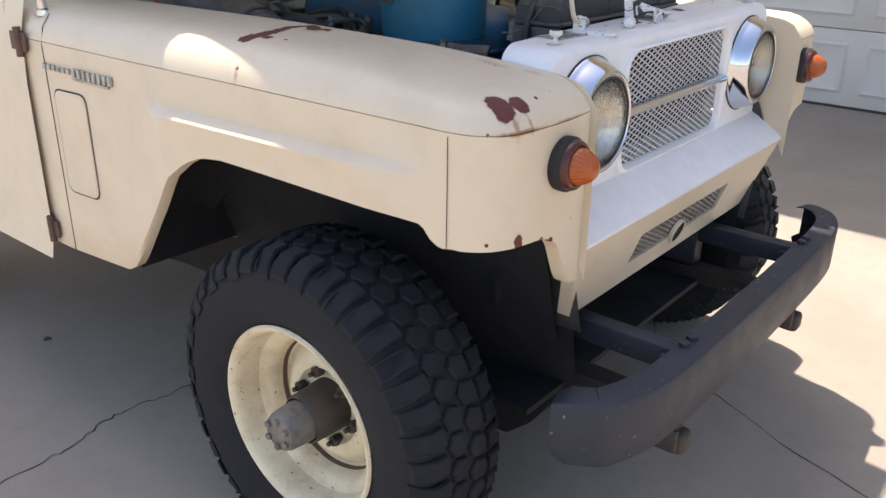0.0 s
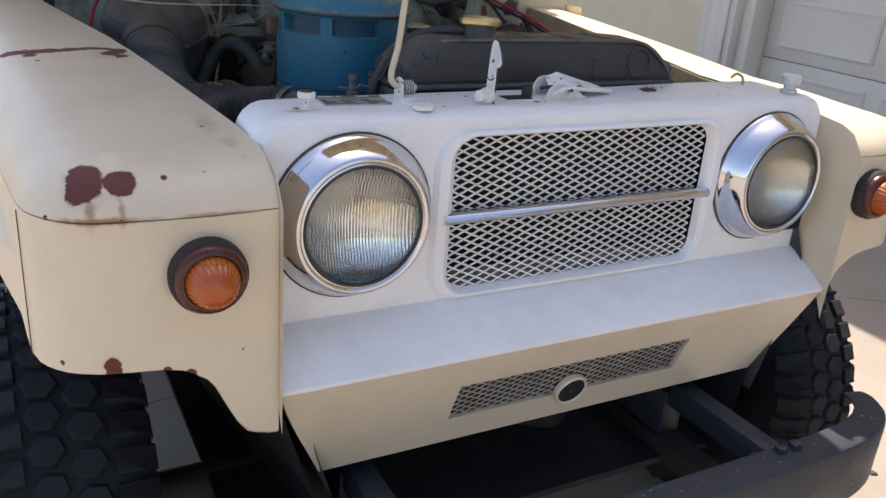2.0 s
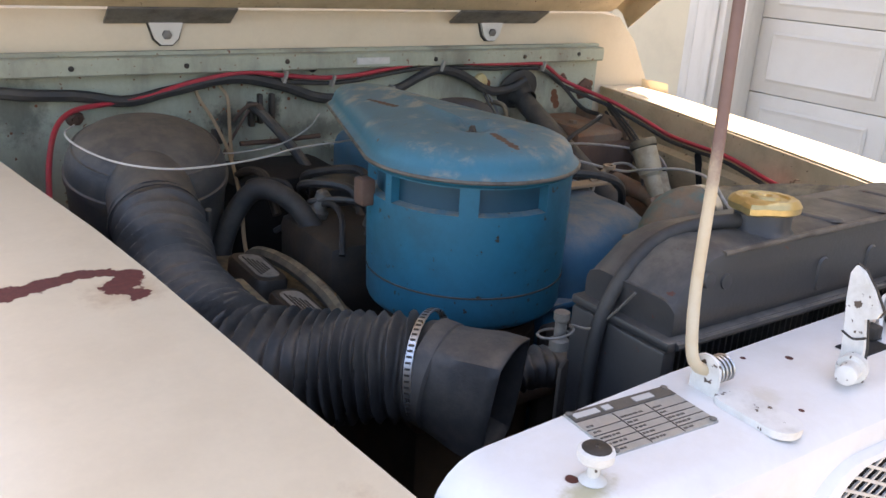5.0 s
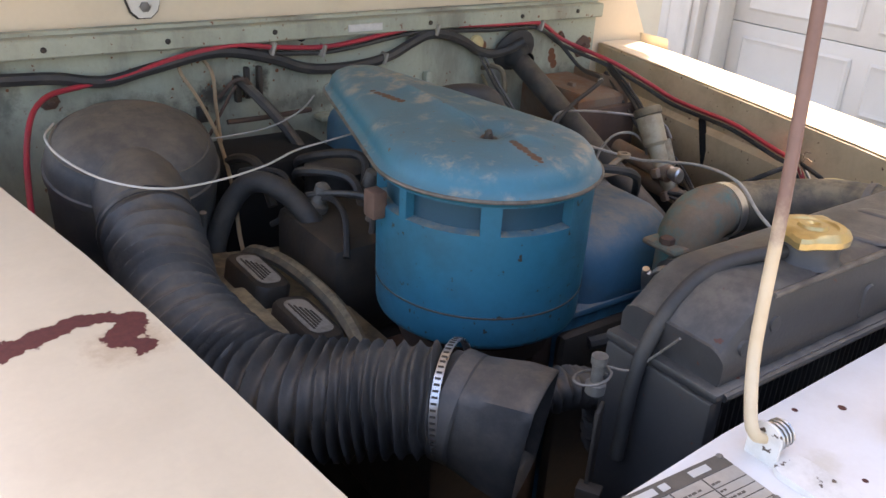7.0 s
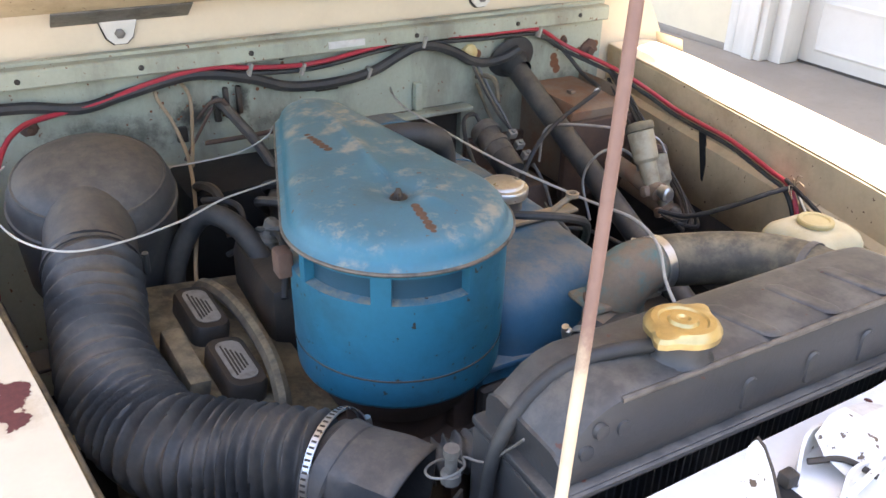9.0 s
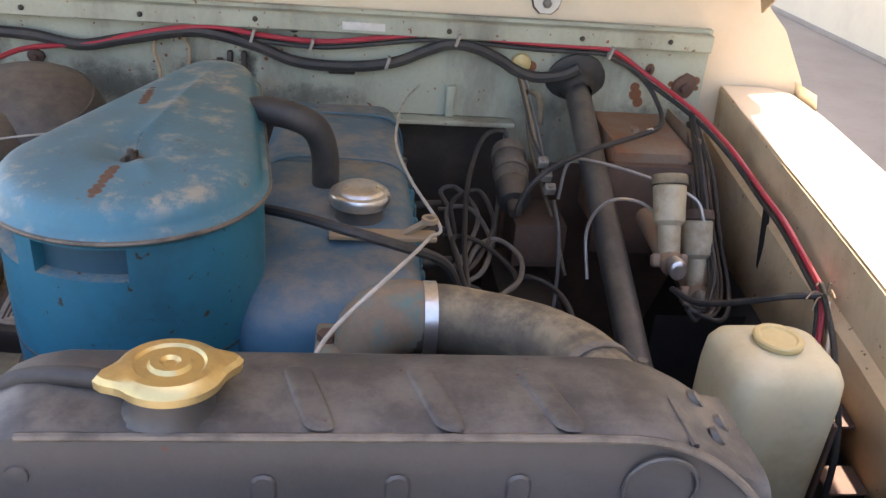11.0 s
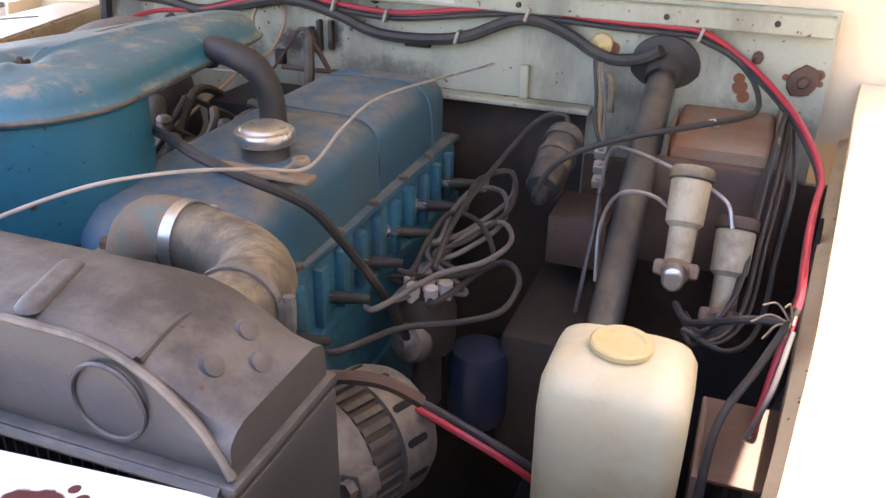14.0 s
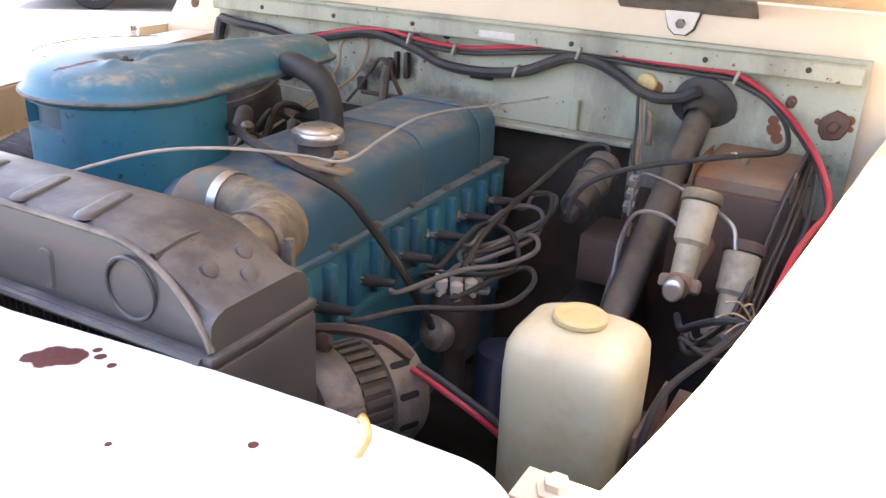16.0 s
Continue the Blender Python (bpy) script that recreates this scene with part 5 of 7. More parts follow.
lathe(bm, [(0.010, 0), (0.007, 0.003), (0.0042, 0.004), (0.0048, 0.013), (0.010, 0.015), (0.0130, 0.018), (0.0130, 0.024), (0.011, 0.0255)], pose(-0.458, 0.152, PT), 16, cap1=True)
stop = part("thumb_stop", bm, M_CHIPPED, panel, "chipped white screw stop")
bm = bmesh.new()
lathe(bm, [(0.0105, 0.0256), (0.009, 0.0268), (0.001, 0.0268)], pose(-0.458, 0.152, PT), 14)
part("worn_top", bm, M_GRIME, stop, "bare dark top of the stop")
bm = bmesh.new()
lathe(bm, [(0.016, 0), (0.016, 0.006), (0.012, 0.008), (0.012, 0.016), (0.018, 0.018), (0.019, 0.034), (0.016, 0.036), (0.010, 0.032)], pose(0.541, 0.150, PT), 20, cap1=True)
part("rubber_stop", bm, M_LABEL, panel, "pale grey rubber bonnet stop on a screw")
HOOK = ((0.142, PT), (0.148, 1.205), (0.156, 1.228), (0.146, 1.232), (0.144, 1.238), (0.158, 1.254), (0.172, 1.266), (0.181, 1.269), (0.184, 1.262), (0.180, 1.240), (0.174, 1.220), (0.168, 1.196), (0.166, PT))
lean = lambda z: -0.152 + (z - PT) * 0.20
bm = bmesh.new()
loft(bm, [[(lean(z) + d, 0.163 + (y - 0.163) * 0.9, z) for y, z in HOOK] for d in (-0.0022, 0.0018)], cap0=True, cap1=True)
hook = part("latch_hook", bm, M_CHIPPED, panel, "chipped white arrow-shaped latch hook")
# slightly larger dark plate draws the hook's dark edge line
bm = bmesh.new()
loft(bm, [[(lean(z) + d, 0.163 + (y - 0.163) * 0.97, 1.22 + (z - 1.22) * (1.03 if z > 1.22 else 1.0)) for y, z in HOOK] for d in (0.0020, 0.0045)], cap0=True, cap1=True)
part("hook_edge", bm, M_GRIME, hook, "dark outline behind the hook's edge")
bm = bmesh.new()
tube(bm, [(lean(1.213) - 0.003, 0.150, 1.214), (lean(1.213) - 0.003, 0.161, 1.209), (lean(1.213) - 0.003, 0.172, 1.212)], 0.0012, 5)
part("crack", bm, M_GRIME, hook)
bm = bmesh.new()
lathe(bm, [(0.013, -0.006), (0.013, 0.003), (0.009, 0.004), (0.009, 0.020), (0.006, 0.022)], axis((-0.158, 0.150, 1.187), (-0.95, -0.30, 0.05)), 18, True, True)
part("pivot", bm, M_CHIPPED, hook)
bm = bmesh.new()
box(bm, -0.104, -0.054, 0.171, 0.198, PT - 0.002, PT + 0.0008)
part("latch_slot", bm, M_DARK, panel)
bm = bmesh.new()
box(bm, -0.060, -0.044, 0.186, 0.200, PT - 0.001, PT + 0.014, 0.003, pose(0, 0, 0))
part("slot_lug", bm, M_GRIME, panel)


def ear(p, q, tall, name="ear"):
    """A bent sheet-metal ear standing on the panel from p to q."""
    p, q = Vector((*p, PT)), Vector((*q, PT))
    out = Vector((-(q - p).y, (q - p).x, 0)).normalized() * 0.0016
    low, top = [], []
    for k in range(11):
        f = k / 10
        c = p.lerp(q, f) + out * 5 * math.sin(f * 5)
        low.append(c - Vector((0, 0, 0.001)))
        top.append(c + Vector((0, 0, tall * (0.08 + math.sin(math.pi * min(1, f * 1.12)) ** 0.7 * (0.92 - 0.35 * f)))))
    bm = bmesh.new()
    loft(bm, [[v + out for v in low], [v + out for v in top], [v - out for v in top], [v - out for v in low]], closed=False)
    return bm


catch = part("bonnet_catch", ear((-0.048, 0.186), (0.060, 0.232), 0.036), M_CHIPPED, panel, "bent white bonnet catch with bare rusty edges", 30)
part("ear", ear((-0.052, 0.138), (0.055, 0.180), 0.030), M_CHIPPED, catch)
bm = bmesh.new()
loft(bm, [[(-0.010, 0.205, PT + 0.030), (0.02, 0.214, PT + 0.036), (0.055, 0.222, PT + 0.026), (0.105, 0.230, PT + 0.008)], [(-0.012, 0.190, PT + 0.018), (0.02, 0.196, PT + 0.030), (0.06, 0.206, PT + 0.024), (0.115, 0.215, PT + 0.010)],
          [(-0.008, 0.168, PT + 0.010), (0.024, 0.176, PT + 0.020), (0.065, 0.188, PT + 0.020), (0.118, 0.200, PT + 0.006)], [(-0.002, 0.152, PT + 0.004), (0.028, 0.160, PT + 0.024), (0.06, 0.168, PT + 0.012), (0.11, 0.182, PT + 0.002)]], closed=False)
part("folded_sheet", bm, M_CHIPPED, catch, "", 15)
bm = bmesh.new()
tube(bm, [(-0.03, 0.150, PT + 0.010), (0.0, 0.152, PT + 0.020), (0.05, 0.165, PT + 0.014), (0.12, 0.185, PT + 0.006)], 0.0035, 6)
part("catch_lever", bm, M_CHIPPED, catch)
bm = bmesh.new()
tube(bm, [(-0.025, 0.196, PT + 0.012), (0.0, 0.178, PT + 0.018), (0.01, 0.150, PT + 0.016)], 0.003, 6)
part("catch_pin", bm, M_GRIME, catch)
bm = bmesh.new()
tube(bm, [(0.504, 0.236, PT - 0.002), (0.509, 0.243, PT + 0.012), (0.500, 0.251, PT + 0.019), (0.492, 0.259, PT + 0.010)], 0.003, 8)
part("hook_eye", bm, M_BRASS, panel, "rusty yellow hook")
for sgn in (-1, 1):
    bm = bmesh.new()
    yb = 0.345 if sgn < 0 else 0.35
    off = 0.052 if sgn < 0 else 0.0
    box(bm, min(sgn * (0.575 - off * 0.5), sgn * (0.640 - off)), max(sgn * (0.575 - off * 0.5), sgn * (0.640 - off)), yb - 0.02, yb + 0.02, z_top(0.3, sgn) - 0.035, z_top(0.3, sgn) - 0.030, 0.001)
    lathe(bm, [(0.016, 0), (0.016, 0.004), (0.010, 0.005), (0.010, 0.012)], pose(sgn * (0.605 - off * 0.6), yb, z_top(0.3, sgn) - 0.030), 6, cap1=True)
    part("wing_bracket", bm, M_BEIGE, fender_l if sgn < 0 else fender_r)
    if sgn > 0:
        continue
    bm = bmesh.new()
    kx = -0.900
    lathe(bm, [(0.020, 0), (0.019, 0.012), (0.012, 0.016), (0.011, 0.032), (0.014, 0.036), (0.013, 0.048), (0.006, 0.052)], pose(kx, 1.31, z_top(1.31, sgn) - 0.030), 14, cap1=True)
    part("bonnet_buffer", bm, M_CHROME, fender_l if sgn < 0 else fender_r, "small chrome buffer post")

# ---- radiator ----
bm = bmesh.new()


def tank_ring(x, top, drop):
    """A section of the radiator's top tank across the truck; drop: how far its end slopes down."""
    zt, zb = top - drop, 1.168
    return [Vector((x, y, z)) for y, z in ((0.278, zb), (0.276, zb + 0.006), (0.276, zb + 0.02), (0.277, max(zb + 0.024, zt - 0.034)), (0.280, max(zb + 0.027, zt - 0.014)), (0.284, max(zb + 0.03, zt - 0.0045)), (0.293, max(zb + 0.033, zt)), (0.35, max(zb + 0.033, zt + 0.001)), (0.378, max(zb + 0.033, zt - 0.002)), (0.391, max(zb + 0.028, zt - 0.010)), (0.395, max(zb + 0.02, zt - 0.03)), (0.395, zb))]


secs = [(-0.233, 0.056), (-0.229, 0.043), (-0.216, 0.028), (-0.198, 0.013), (-0.180, 0.004), (-0.162, 0.0)] + [(x, 0.0) for x in np.linspace(-0.14, 0.24, 12)] + [(0.268, 0.002), (0.285, 0.007), (0.310, 0.020), (0.332, 0.034), (0.348, 0.046), (0.354, 0.054)]
loft(bm, [tank_ring(x, 1.244, d) for x, d in secs], True, True, True)
radiator = part("radiator", bm, M_TANK, truck, "black radiator top tank, dusty brown on top", 35)
boxes("tank_flange", [(-0.245, 0.360, 0.268, 0.402, 1.158, 1.168, 0.003)], M_TANK, radiator)
boxes("side_plate", [(0.341, 0.360, 0.272, 0.400, 0.70, 1.157, 0.004), (-0.245, -0.226, 0.272, 0.400, 0.70, 1.157, 0.004)], M_TANK, radiator)
for gx in (0.019, 0.108, 0.191):
    bm = bmesh.new()
    o = rounded(-0.011, 0.011, -0.037, 0.037, 0.010, 4)
    sh = lambda a, b, l, k: Vector((gx + a * k - b * 0.30 * k, 0.322 + b * k, 1.2445 + l))
    loft(bm, [[sh(a, b, 0.0, 1.0) for a, b in o], [sh(a, b, 0.0014, 0.92) for a, b in o], [sh(a, b, 0.0025, 0.78) for a, b in o], [sh(a, b, 0.0022, 0.5) for a, b in o]], cap1=True)
    part("rib", bm, M_TANK, radiator)
for gx in (-0.008, 0.082, 0.166):
    bm = bmesh.new()
    o = rounded(gx - 0.009, gx + 0.009, 1.174, 1.214, 0.008, 3)
    loft(bm, [[(a, 0.2765 - 0.0, b) for a, b in o], [(gx + (a - gx) * 0.8, 0.2740, 1.2 + (b - 1.2) * 0.9) for a, b in o]], cap1=True)
    part("rib", bm, M_TANK, radiator)
bm = bmesh.new()
for r in (0.027,):
    tube(bm, [(0.268 + r * math.cos(a * math.pi / 14), 0.2755, 1.202 + r * math.sin(a * math.pi / 14)) for a in range(29)], 0.0019, 6, straight=True, cap=False)
part("embossed_ring", bm, M_TANK, radiator)
# bead in a lighter tone puts the edge's highlight into the colour
bm = bmesh.new()
tube(bm, [(-0.165, 0.2850, 1.2385), (-0.12, 0.2830, 1.2405), (0.0, 0.2822, 1.2412), (0.20, 0.2822, 1.2412), (0.262, 0.2805, 1.2395), (0.300, 0.279, 1.226), (0.328, 0.2775, 1.205), (0.345, 0.276, 1.186), (0.354, 0.275, 1.170)], 0.0033, 8)
part("edge_bead", bm, M_EDGE, radiator, "lighter bead along the tank's front edge, toned as its highlight")
bm = bmesh.new()
tube(bm, [(0.290, 0.283, 1.2335), (0.286, 0.33, 1.2355), (0.289, 0.388, 1.224)], 0.003, 6)
tube(bm, [(-0.235, 0.268, 1.163), (0.1, 0.267, 1.163), (0.350, 0.268, 1.163)], 0.0042, 8)
part("pressed_bead", bm, M_TANK, radiator)
for x, y, z in ((0.322, 0.312, 1.220), (0.338, 0.340, 1.209), (0.320, 0.355, 1.221), (-0.190, 0.2765, 1.218), (-0.205, 0.2765, 1.200), (-0.165, 0.2765, 1.213)):
    bm = bmesh.new()
    lathe(bm, [(0.0088, -0.004), (0.0075, 0.0006), (0.003, 0.0013)], axis((x, y, z), (0.8, -0.1, 0.7) if x > 0 else (0, -1, 0.1)), 12, cap1=True)
    part("dimple", bm, M_TANK, radiator)
bm = bmesh.new()
box(bm, 0, 0.0022, 0.285, 0.40, 0.80, 1.157)
tube_mesh = finish("core_tube", bm, M_BLACK)
for k in range(57):
    ob = new("core_tube", tube_mesh)
    ob.location.x = -0.216 + k * 0.0098
    ob.parent = radiator
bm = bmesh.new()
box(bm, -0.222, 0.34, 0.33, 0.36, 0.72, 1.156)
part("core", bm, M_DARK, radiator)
cap_at = pose(-0.072, 0.315, 1.2585, -2, 3, 20)
bm = bmesh.new()
lathe(bm, [(0.034, -0.018), (0.029, -0.012), (0.029, 0.008), (0.026, 0.010)], cap_at, 28)
neck = part("filler_neck", bm, M_TANK, radiator)
bm = bmesh.new()
wv = lambda a, r, h: 1 + (0.34 * max(0.0, math.cos(2 * a)) ** 8 if r > 0.0315 else 0)
lathe(bm, [(0.033, 0.004), (0.036, 0.006), (0.0365, 0.012), (0.034, 0.016), (0.030, 0.0185), (0.024, 0.0185), (0.022, 0.0165), (0.015, 0.0165), (0.013, 0.0195), (0.007, 0.0195), (0.004, 0.0175)], cap_at, 48, cap1=True, wave=wv)
part("radiator_cap", bm, M_BRASS, radiator, "yellow zinc-plated radiator cap", 30)
bm = bmesh.new()
tube(bm, [(-0.094, 0.322, 1.252), (-0.14, 0.335, 1.250), (-0.18, 0.346, 1.240), (-0.212, 0.350, 1.219), (-0.238, 0.351, 1.187), (-0.254, 0.352, 1.14), (-0.258, 0.353, 1.05)], 0.0075, 10)
part("overflow_hose", bm, M_RUBBER, radiator, "black overflow hose")

radiator.location = (-0.012, 0.0, 0.012)

# top hose with its clamps, thermostat housing
bm = bmesh.new()
tube(bm, [(0.085, 0.550, 1.180), (0.126, 0.549, 1.180), (0.162, 0.540, 1.179), (0.196, 0.521, 1.182), (0.224, 0.492, 1.188), (0.243, 0.453, 1.195), (0.252, 0.410, 1.199), (0.254, 0.360, 1.200)], 0.035, 20, 8)
hose = part("top_hose", bm, M_HOSE, truck, "dusty black rubber radiator hose")


def clamp(at, way, r, parent, w=0.013):
    bm = bmesh.new()
    m = axis(at, way)
    lathe(bm, [(r, -w / 2), (r + 0.002, -w / 2), (r + 0.002, w / 2), (r, w / 2)], m, 28)
    box(bm, r, r + 0.012, -0.014, 0.012, -w / 2, w / 2, 0.002, m)
    tube(bm, [m @ Vector((r + 0.007, -0.022, 0)), m @ Vector((r + 0.007, 0.016, 0))], 0.005, 8, straight=True)
    return part("hose_clamp", bm, M_STEEL, parent, "bright steel hose clamp")


clamp((0.112, 0.550, 1.180), (1, 0, 0), 0.0355, hose)
low_clamp = clamp((0.250, 0.424, 1.198), (0.2, -1, 0.1), 0.0355, hose, 0.009)
low_clamp.data.materials[0] = M_DULL
bm = bmesh.new()
tube(bm, [(0.118, 0.550, 1.180), (0.092, 0.551, 1.181), (0.070, 0.553, 1.173), (0.058, 0.555, 1.155), (0.056, 0.556, 1.142)], 0.034, 20, 6, radius=lambda f: 0.0335 + 0.006 * math.sin(math.pi * min(1.0, f * 8)))
thermostat = part("thermostat_housing", bm, M_THERMO, truck, "corroded teal and rust thermostat housing")
bm = bmesh.new()
box(bm, 0.000, 0.114, 0.528, 0.586, 1.141, 1.151, 0.005)
box(bm, 0.020, 0.096, 0.532, 0.582, 1.060, 1.140, 0.012)
tube(bm, [(0.045, 0.545, 1.120), (0.020, 0.533, 1.120), (-0.004, 0.524, 1.118)], 0.021, 16)
part("base", bm, M_THERMO, thermostat)
for x, y in ((0.012, 0.553), (0.103, 0.557)):
    bm = bmesh.new()
    lathe(bm, [(0.010, 0), (0.010, 0.008), (0.006, 0.010)], pose(x, y, 1.151), 6, cap1=True)
    part("bolt", bm, M_RUST, thermostat)

# ---- engine ----
bm = bmesh.new()


def cover_ring(y, zt, x0, x1, r, zb=1.052):
    out = []
    for a, b in rounded(x0, x1, zb, zt, (0.002, 0.002, r, r), 5):
        out.append(Vector((a, y, b)))
    return out


loft(bm, [cover_ring(y, z, x0, x1, r) for y, z, x0, x1, r in ((0.588, 1.085, -0.03, 0.06, 0.02), (0.593, 1.112, -0.055, 0.088, 0.03), (0.606, 1.134, -0.072, 0.110, 0.038), (0.63, 1.147, -0.084, 0.126, 0.04), (0.66, 1.151, -0.09, 0.133, 0.04), (0.70, 1.152, -0.09, 0.134, 0.04), (0.735, 1.152, -0.09, 0.134, 0.04), (0.765, 1.162, -0.09, 0.132, 0.038), (0.90, 1.163, -0.09, 0.13, 0.036), (0.975, 1.163, -0.09, 0.128, 0.036), (0.985, 1.158, -0.09, 0.127, 0.036), (0.995, 1.163, -0.09, 0.126, 0.036), (1.20, 1.162, -0.09, 0.122, 0.036), (1.265, 1.158, -0.088, 0.120, 0.034), (1.282, 1.14, -0.08, 0.112, 0.03), (1.288, 1.10, -0.07, 0.10, 0.02))], True, True, True)
engine = part("engine", bm, M_ENGINE, truck, "blue-grey straight-six engine with a dusty valve cover", 35)
bm = bmesh.new()
box(bm, -0.098, 0.142, 0.585, 1.295, 1.044, 1.054, 0.003)
part("cover_flange", bm, M_ENGINE, engine)
bm = bmesh.new()
box(bm, -0.10, 0.138, 0.595, 1.29, 0.66, 1.044, 0.01)
block = part("engine_block", bm, M_BLOCK, engine, "dirty blue cylinder head and block")
boxes("rib", [(0.136, 0.153, 0.64 + k * 0.058, 0.66 + k * 0.058, 0.955, 1.040, 0.005) for k in range(11)], M_BLOCK, block)
boxes("flange", [(0.136, 0.150, 0.62, 1.28, 0.935, 0.954, 0.004), (0.136, 0.146, 0.62, 1.28, 0.78, 0.80, 0.004), (0.136, 0.165, 0.60, 0.70, 0.86, 0.93, 0.01)], M_BLOCK, block)
plugs = [0.665 + 0.108 * k for k in range(6)]
for y in plugs:
    bm = bmesh.new()
    lathe(bm, [(0.012, 0), (0.012, 0.006), (0.007, 0.008), (0.007, 0.018), (0.009, 0.019), (0.009, 0.024)], axis((0.134, y, 0.992), (1, 0.12, 0.1)), 8, cap1=True)
    plug = part("spark_plug", bm, M_STEEL, engine)
    bm = bmesh.new()
    lathe(bm, [(0.0085, 0.018), (0.009, 0.022), (0.008, 0.045), (0.006, 0.066), (0.0045, 0.072)], axis((0.134, y, 0.992), (1, 0.12, 0.1)), 10, True, True)
    part("boot", bm, M_RUBBER, plug)
bm = bmesh.new()
m = pose(0.056, 0.802, 1.160)
lathe(bm, [(0.031, 0.0), (0.030, 0.006), (0.030, 0.024)], m, 28)
part("oil_neck", bm, M_BLACK, engine, "dark oil filler neck")
bm = bmesh.new()
lathe(bm, [(0.030, 0.021), (0.0365, 0.021), (0.0380, 0.024), (0.0380, 0.033), (0.0365, 0.036), (0.031, 0.0375), (0.029, 0.0405), (0.027, 0.042), (0.004, 0.0425)], m, 36, cap1=True, wave=lambda a, r, h: 1 + (0.008 * math.cos(24 * a) if 0.023 < h < 0.034 else 0))
part("oil_cap", bm, M_STEEL, engine, "bright steel oil filler cap")
bm = bmesh.new()
box(bm, 0.02, 0.15, 0.735, 0.760, 1.160, 1.166, 0.002, pose(0, 0, 0))
lathe(bm, [(0.010, 0.0), (0.010, 0.006), (0.006, 0.006), (0.006, 0)], pose(0.140, 0.742, 1.185), 14)
tube(bm, [(0.11, 0.748, 1.165), (0.138, 0.742, 1.186)], 0.005, 6, straight=True)
part("wire_bracket", bm, M_TAN, engine, "tan wire guide bracket")
bm = bmesh.new()
tube(bm, [(-0.105, 0.93, 1.245), (-0.075, 0.90, 1.262), (-0.035, 0.885, 1.262), (-0.005, 0.89, 1.245), (0.008, 0.897, 1.21), (0.010, 0.90, 1.155)], 0.0185, 14, 8)
part("breather_hose", bm, M_RUBBER, engine, "thick black breather hose")

engine.location = (-0.014, 0.005, 0.007)

# distributor
dist = (0.212, 0.935, 0.90)
bm = bmesh.new()
lathe(bm, [(0.022, -0.14), (0.022, -0.05), (0.038, -0.045), (0.042, -0.02), (0.042, 0.006)], Matrix.Translation(dist), 24)
distributor = part("distributor", bm, M_GRIME, truck, "distributor with a dark cap and six leads")
bm = bmesh.new()
lathe(bm, [(0.042, 0.004), (0.043, 0.02), (0.037, 0.036), (0.030, 0.046), (0.010, 0.048)], Matrix.Translation(dist), 24, cap1=True)
part("distributor_cap", bm, M_GRIME, distributor)
bm = bmesh.new()
lathe(bm, [(0.031, 0), (0.032, 0.004), (0.032, 0.012), (0.027, 0.022), (0.014, 0.027), (0.008, 0.036)], axis((0.205, 0.905, 0.880), (-0.3, -1, 0.25)), 22, cap1=True)
part("vacuum_unit", bm, M_DULL, distributor, "dull grey vacuum advance unit")
tops = [Vector(dist) + Vector((0.027 * math.cos(k * math.pi / 3), 0.027 * math.sin(k * math.pi / 3), 0.04)) for k in range(6)] + [Vector(dist) + Vector((0, 0, 0.044))]
for p in tops:
    bm = bmesh.new()
    lathe(bm, [(0.009, 0.0), (0.009, 0.012), (0.0105, 0.013), (0.0105, 0.026), (0.006, 0.029)], Matrix.Translation(p), 10, cap1=True)
    # pale matt colour stands in for the sky's reflection in the steel
    part("terminal", bm, M_PRINT_GLEAM, distributor)
loops = (((0.250, 0.745, 1.0), (0.305, 0.785, 0.998), (0.350, 0.835, 0.998), (0.346, 0.930, 0.995), (0.300, 0.985, 0.985)),
         ((0.245, 0.880, 1.005), (0.290, 0.945, 1.003), (0.305, 1.030, 1.0), (0.273, 1.090, 1.0), (0.230, 1.050, 0.99)),
         ((0.200, 0.960, 1.010), (0.198, 1.060, 1.015), (0.245, 1.065, 1.005), (0.292, 0.985, 0.99), (0.262, 0.930, 0.985)),
         ((0.195, 1.080, 1.01), (0.200, 1.180, 1.012), (0.244, 1.195, 1.005), (0.268, 1.110, 0.99), (0.240, 1.000, 0.985)),
         ((0.205, 1.170, 1.03), (0.255, 1.200, 1.04), (0.275, 1.130, 1.01), (0.240, 1.040, 0.99), (0.205, 0.975, 0.985)),
         ((0.195, 1.275, 1.005), (0.228, 1.305, 1.0), (0.256, 1.190, 0.998), (0.222, 1.070, 0.985), (0.190, 0.985, 0.982)))
for k, y in enumerate(plugs):
    q = tops[(k * 5 + 5) % 6] + Vector((0, 0, 0.024))
    bm = bmesh.new()
    away = (tops[(k * 5 + 5) % 6] - tops[6]).normalized() * 0.03
    away.z = 0
    tube(bm, [Vector((0.186, y + 0.006, 0.997)), Vector((0.205, y + 0.010, 0.999))] + [Vector(p) for p in loops[k]] + [q + away - Vector((0, 0, 0.006)), q - Vector((0, 0, 0.014))], 0.0042, 8, 9)
    part("ignition_lead", bm, M_GREY_HOSE if k % 2 else M_RUBBER, distributor, "grey-black ignition lead")
bm = bmesh.new()
tube(bm, [(-0.090, 0.765, 1.197), (-0.03, 0.722, 1.207), (0.031, 0.684, 1.208), (0.085, 0.688, 1.190), (0.14, 0.725, 1.152), (0.165, 0.753, 1.105), (0.190, 0.808, 1.015), (0.202, 0.857, 0.932), (0.200, 0.892, 0.880)], 0.0065, 8)
part("vacuum_pipe", bm, M_RUBBER, distributor, "black vacuum pipe")

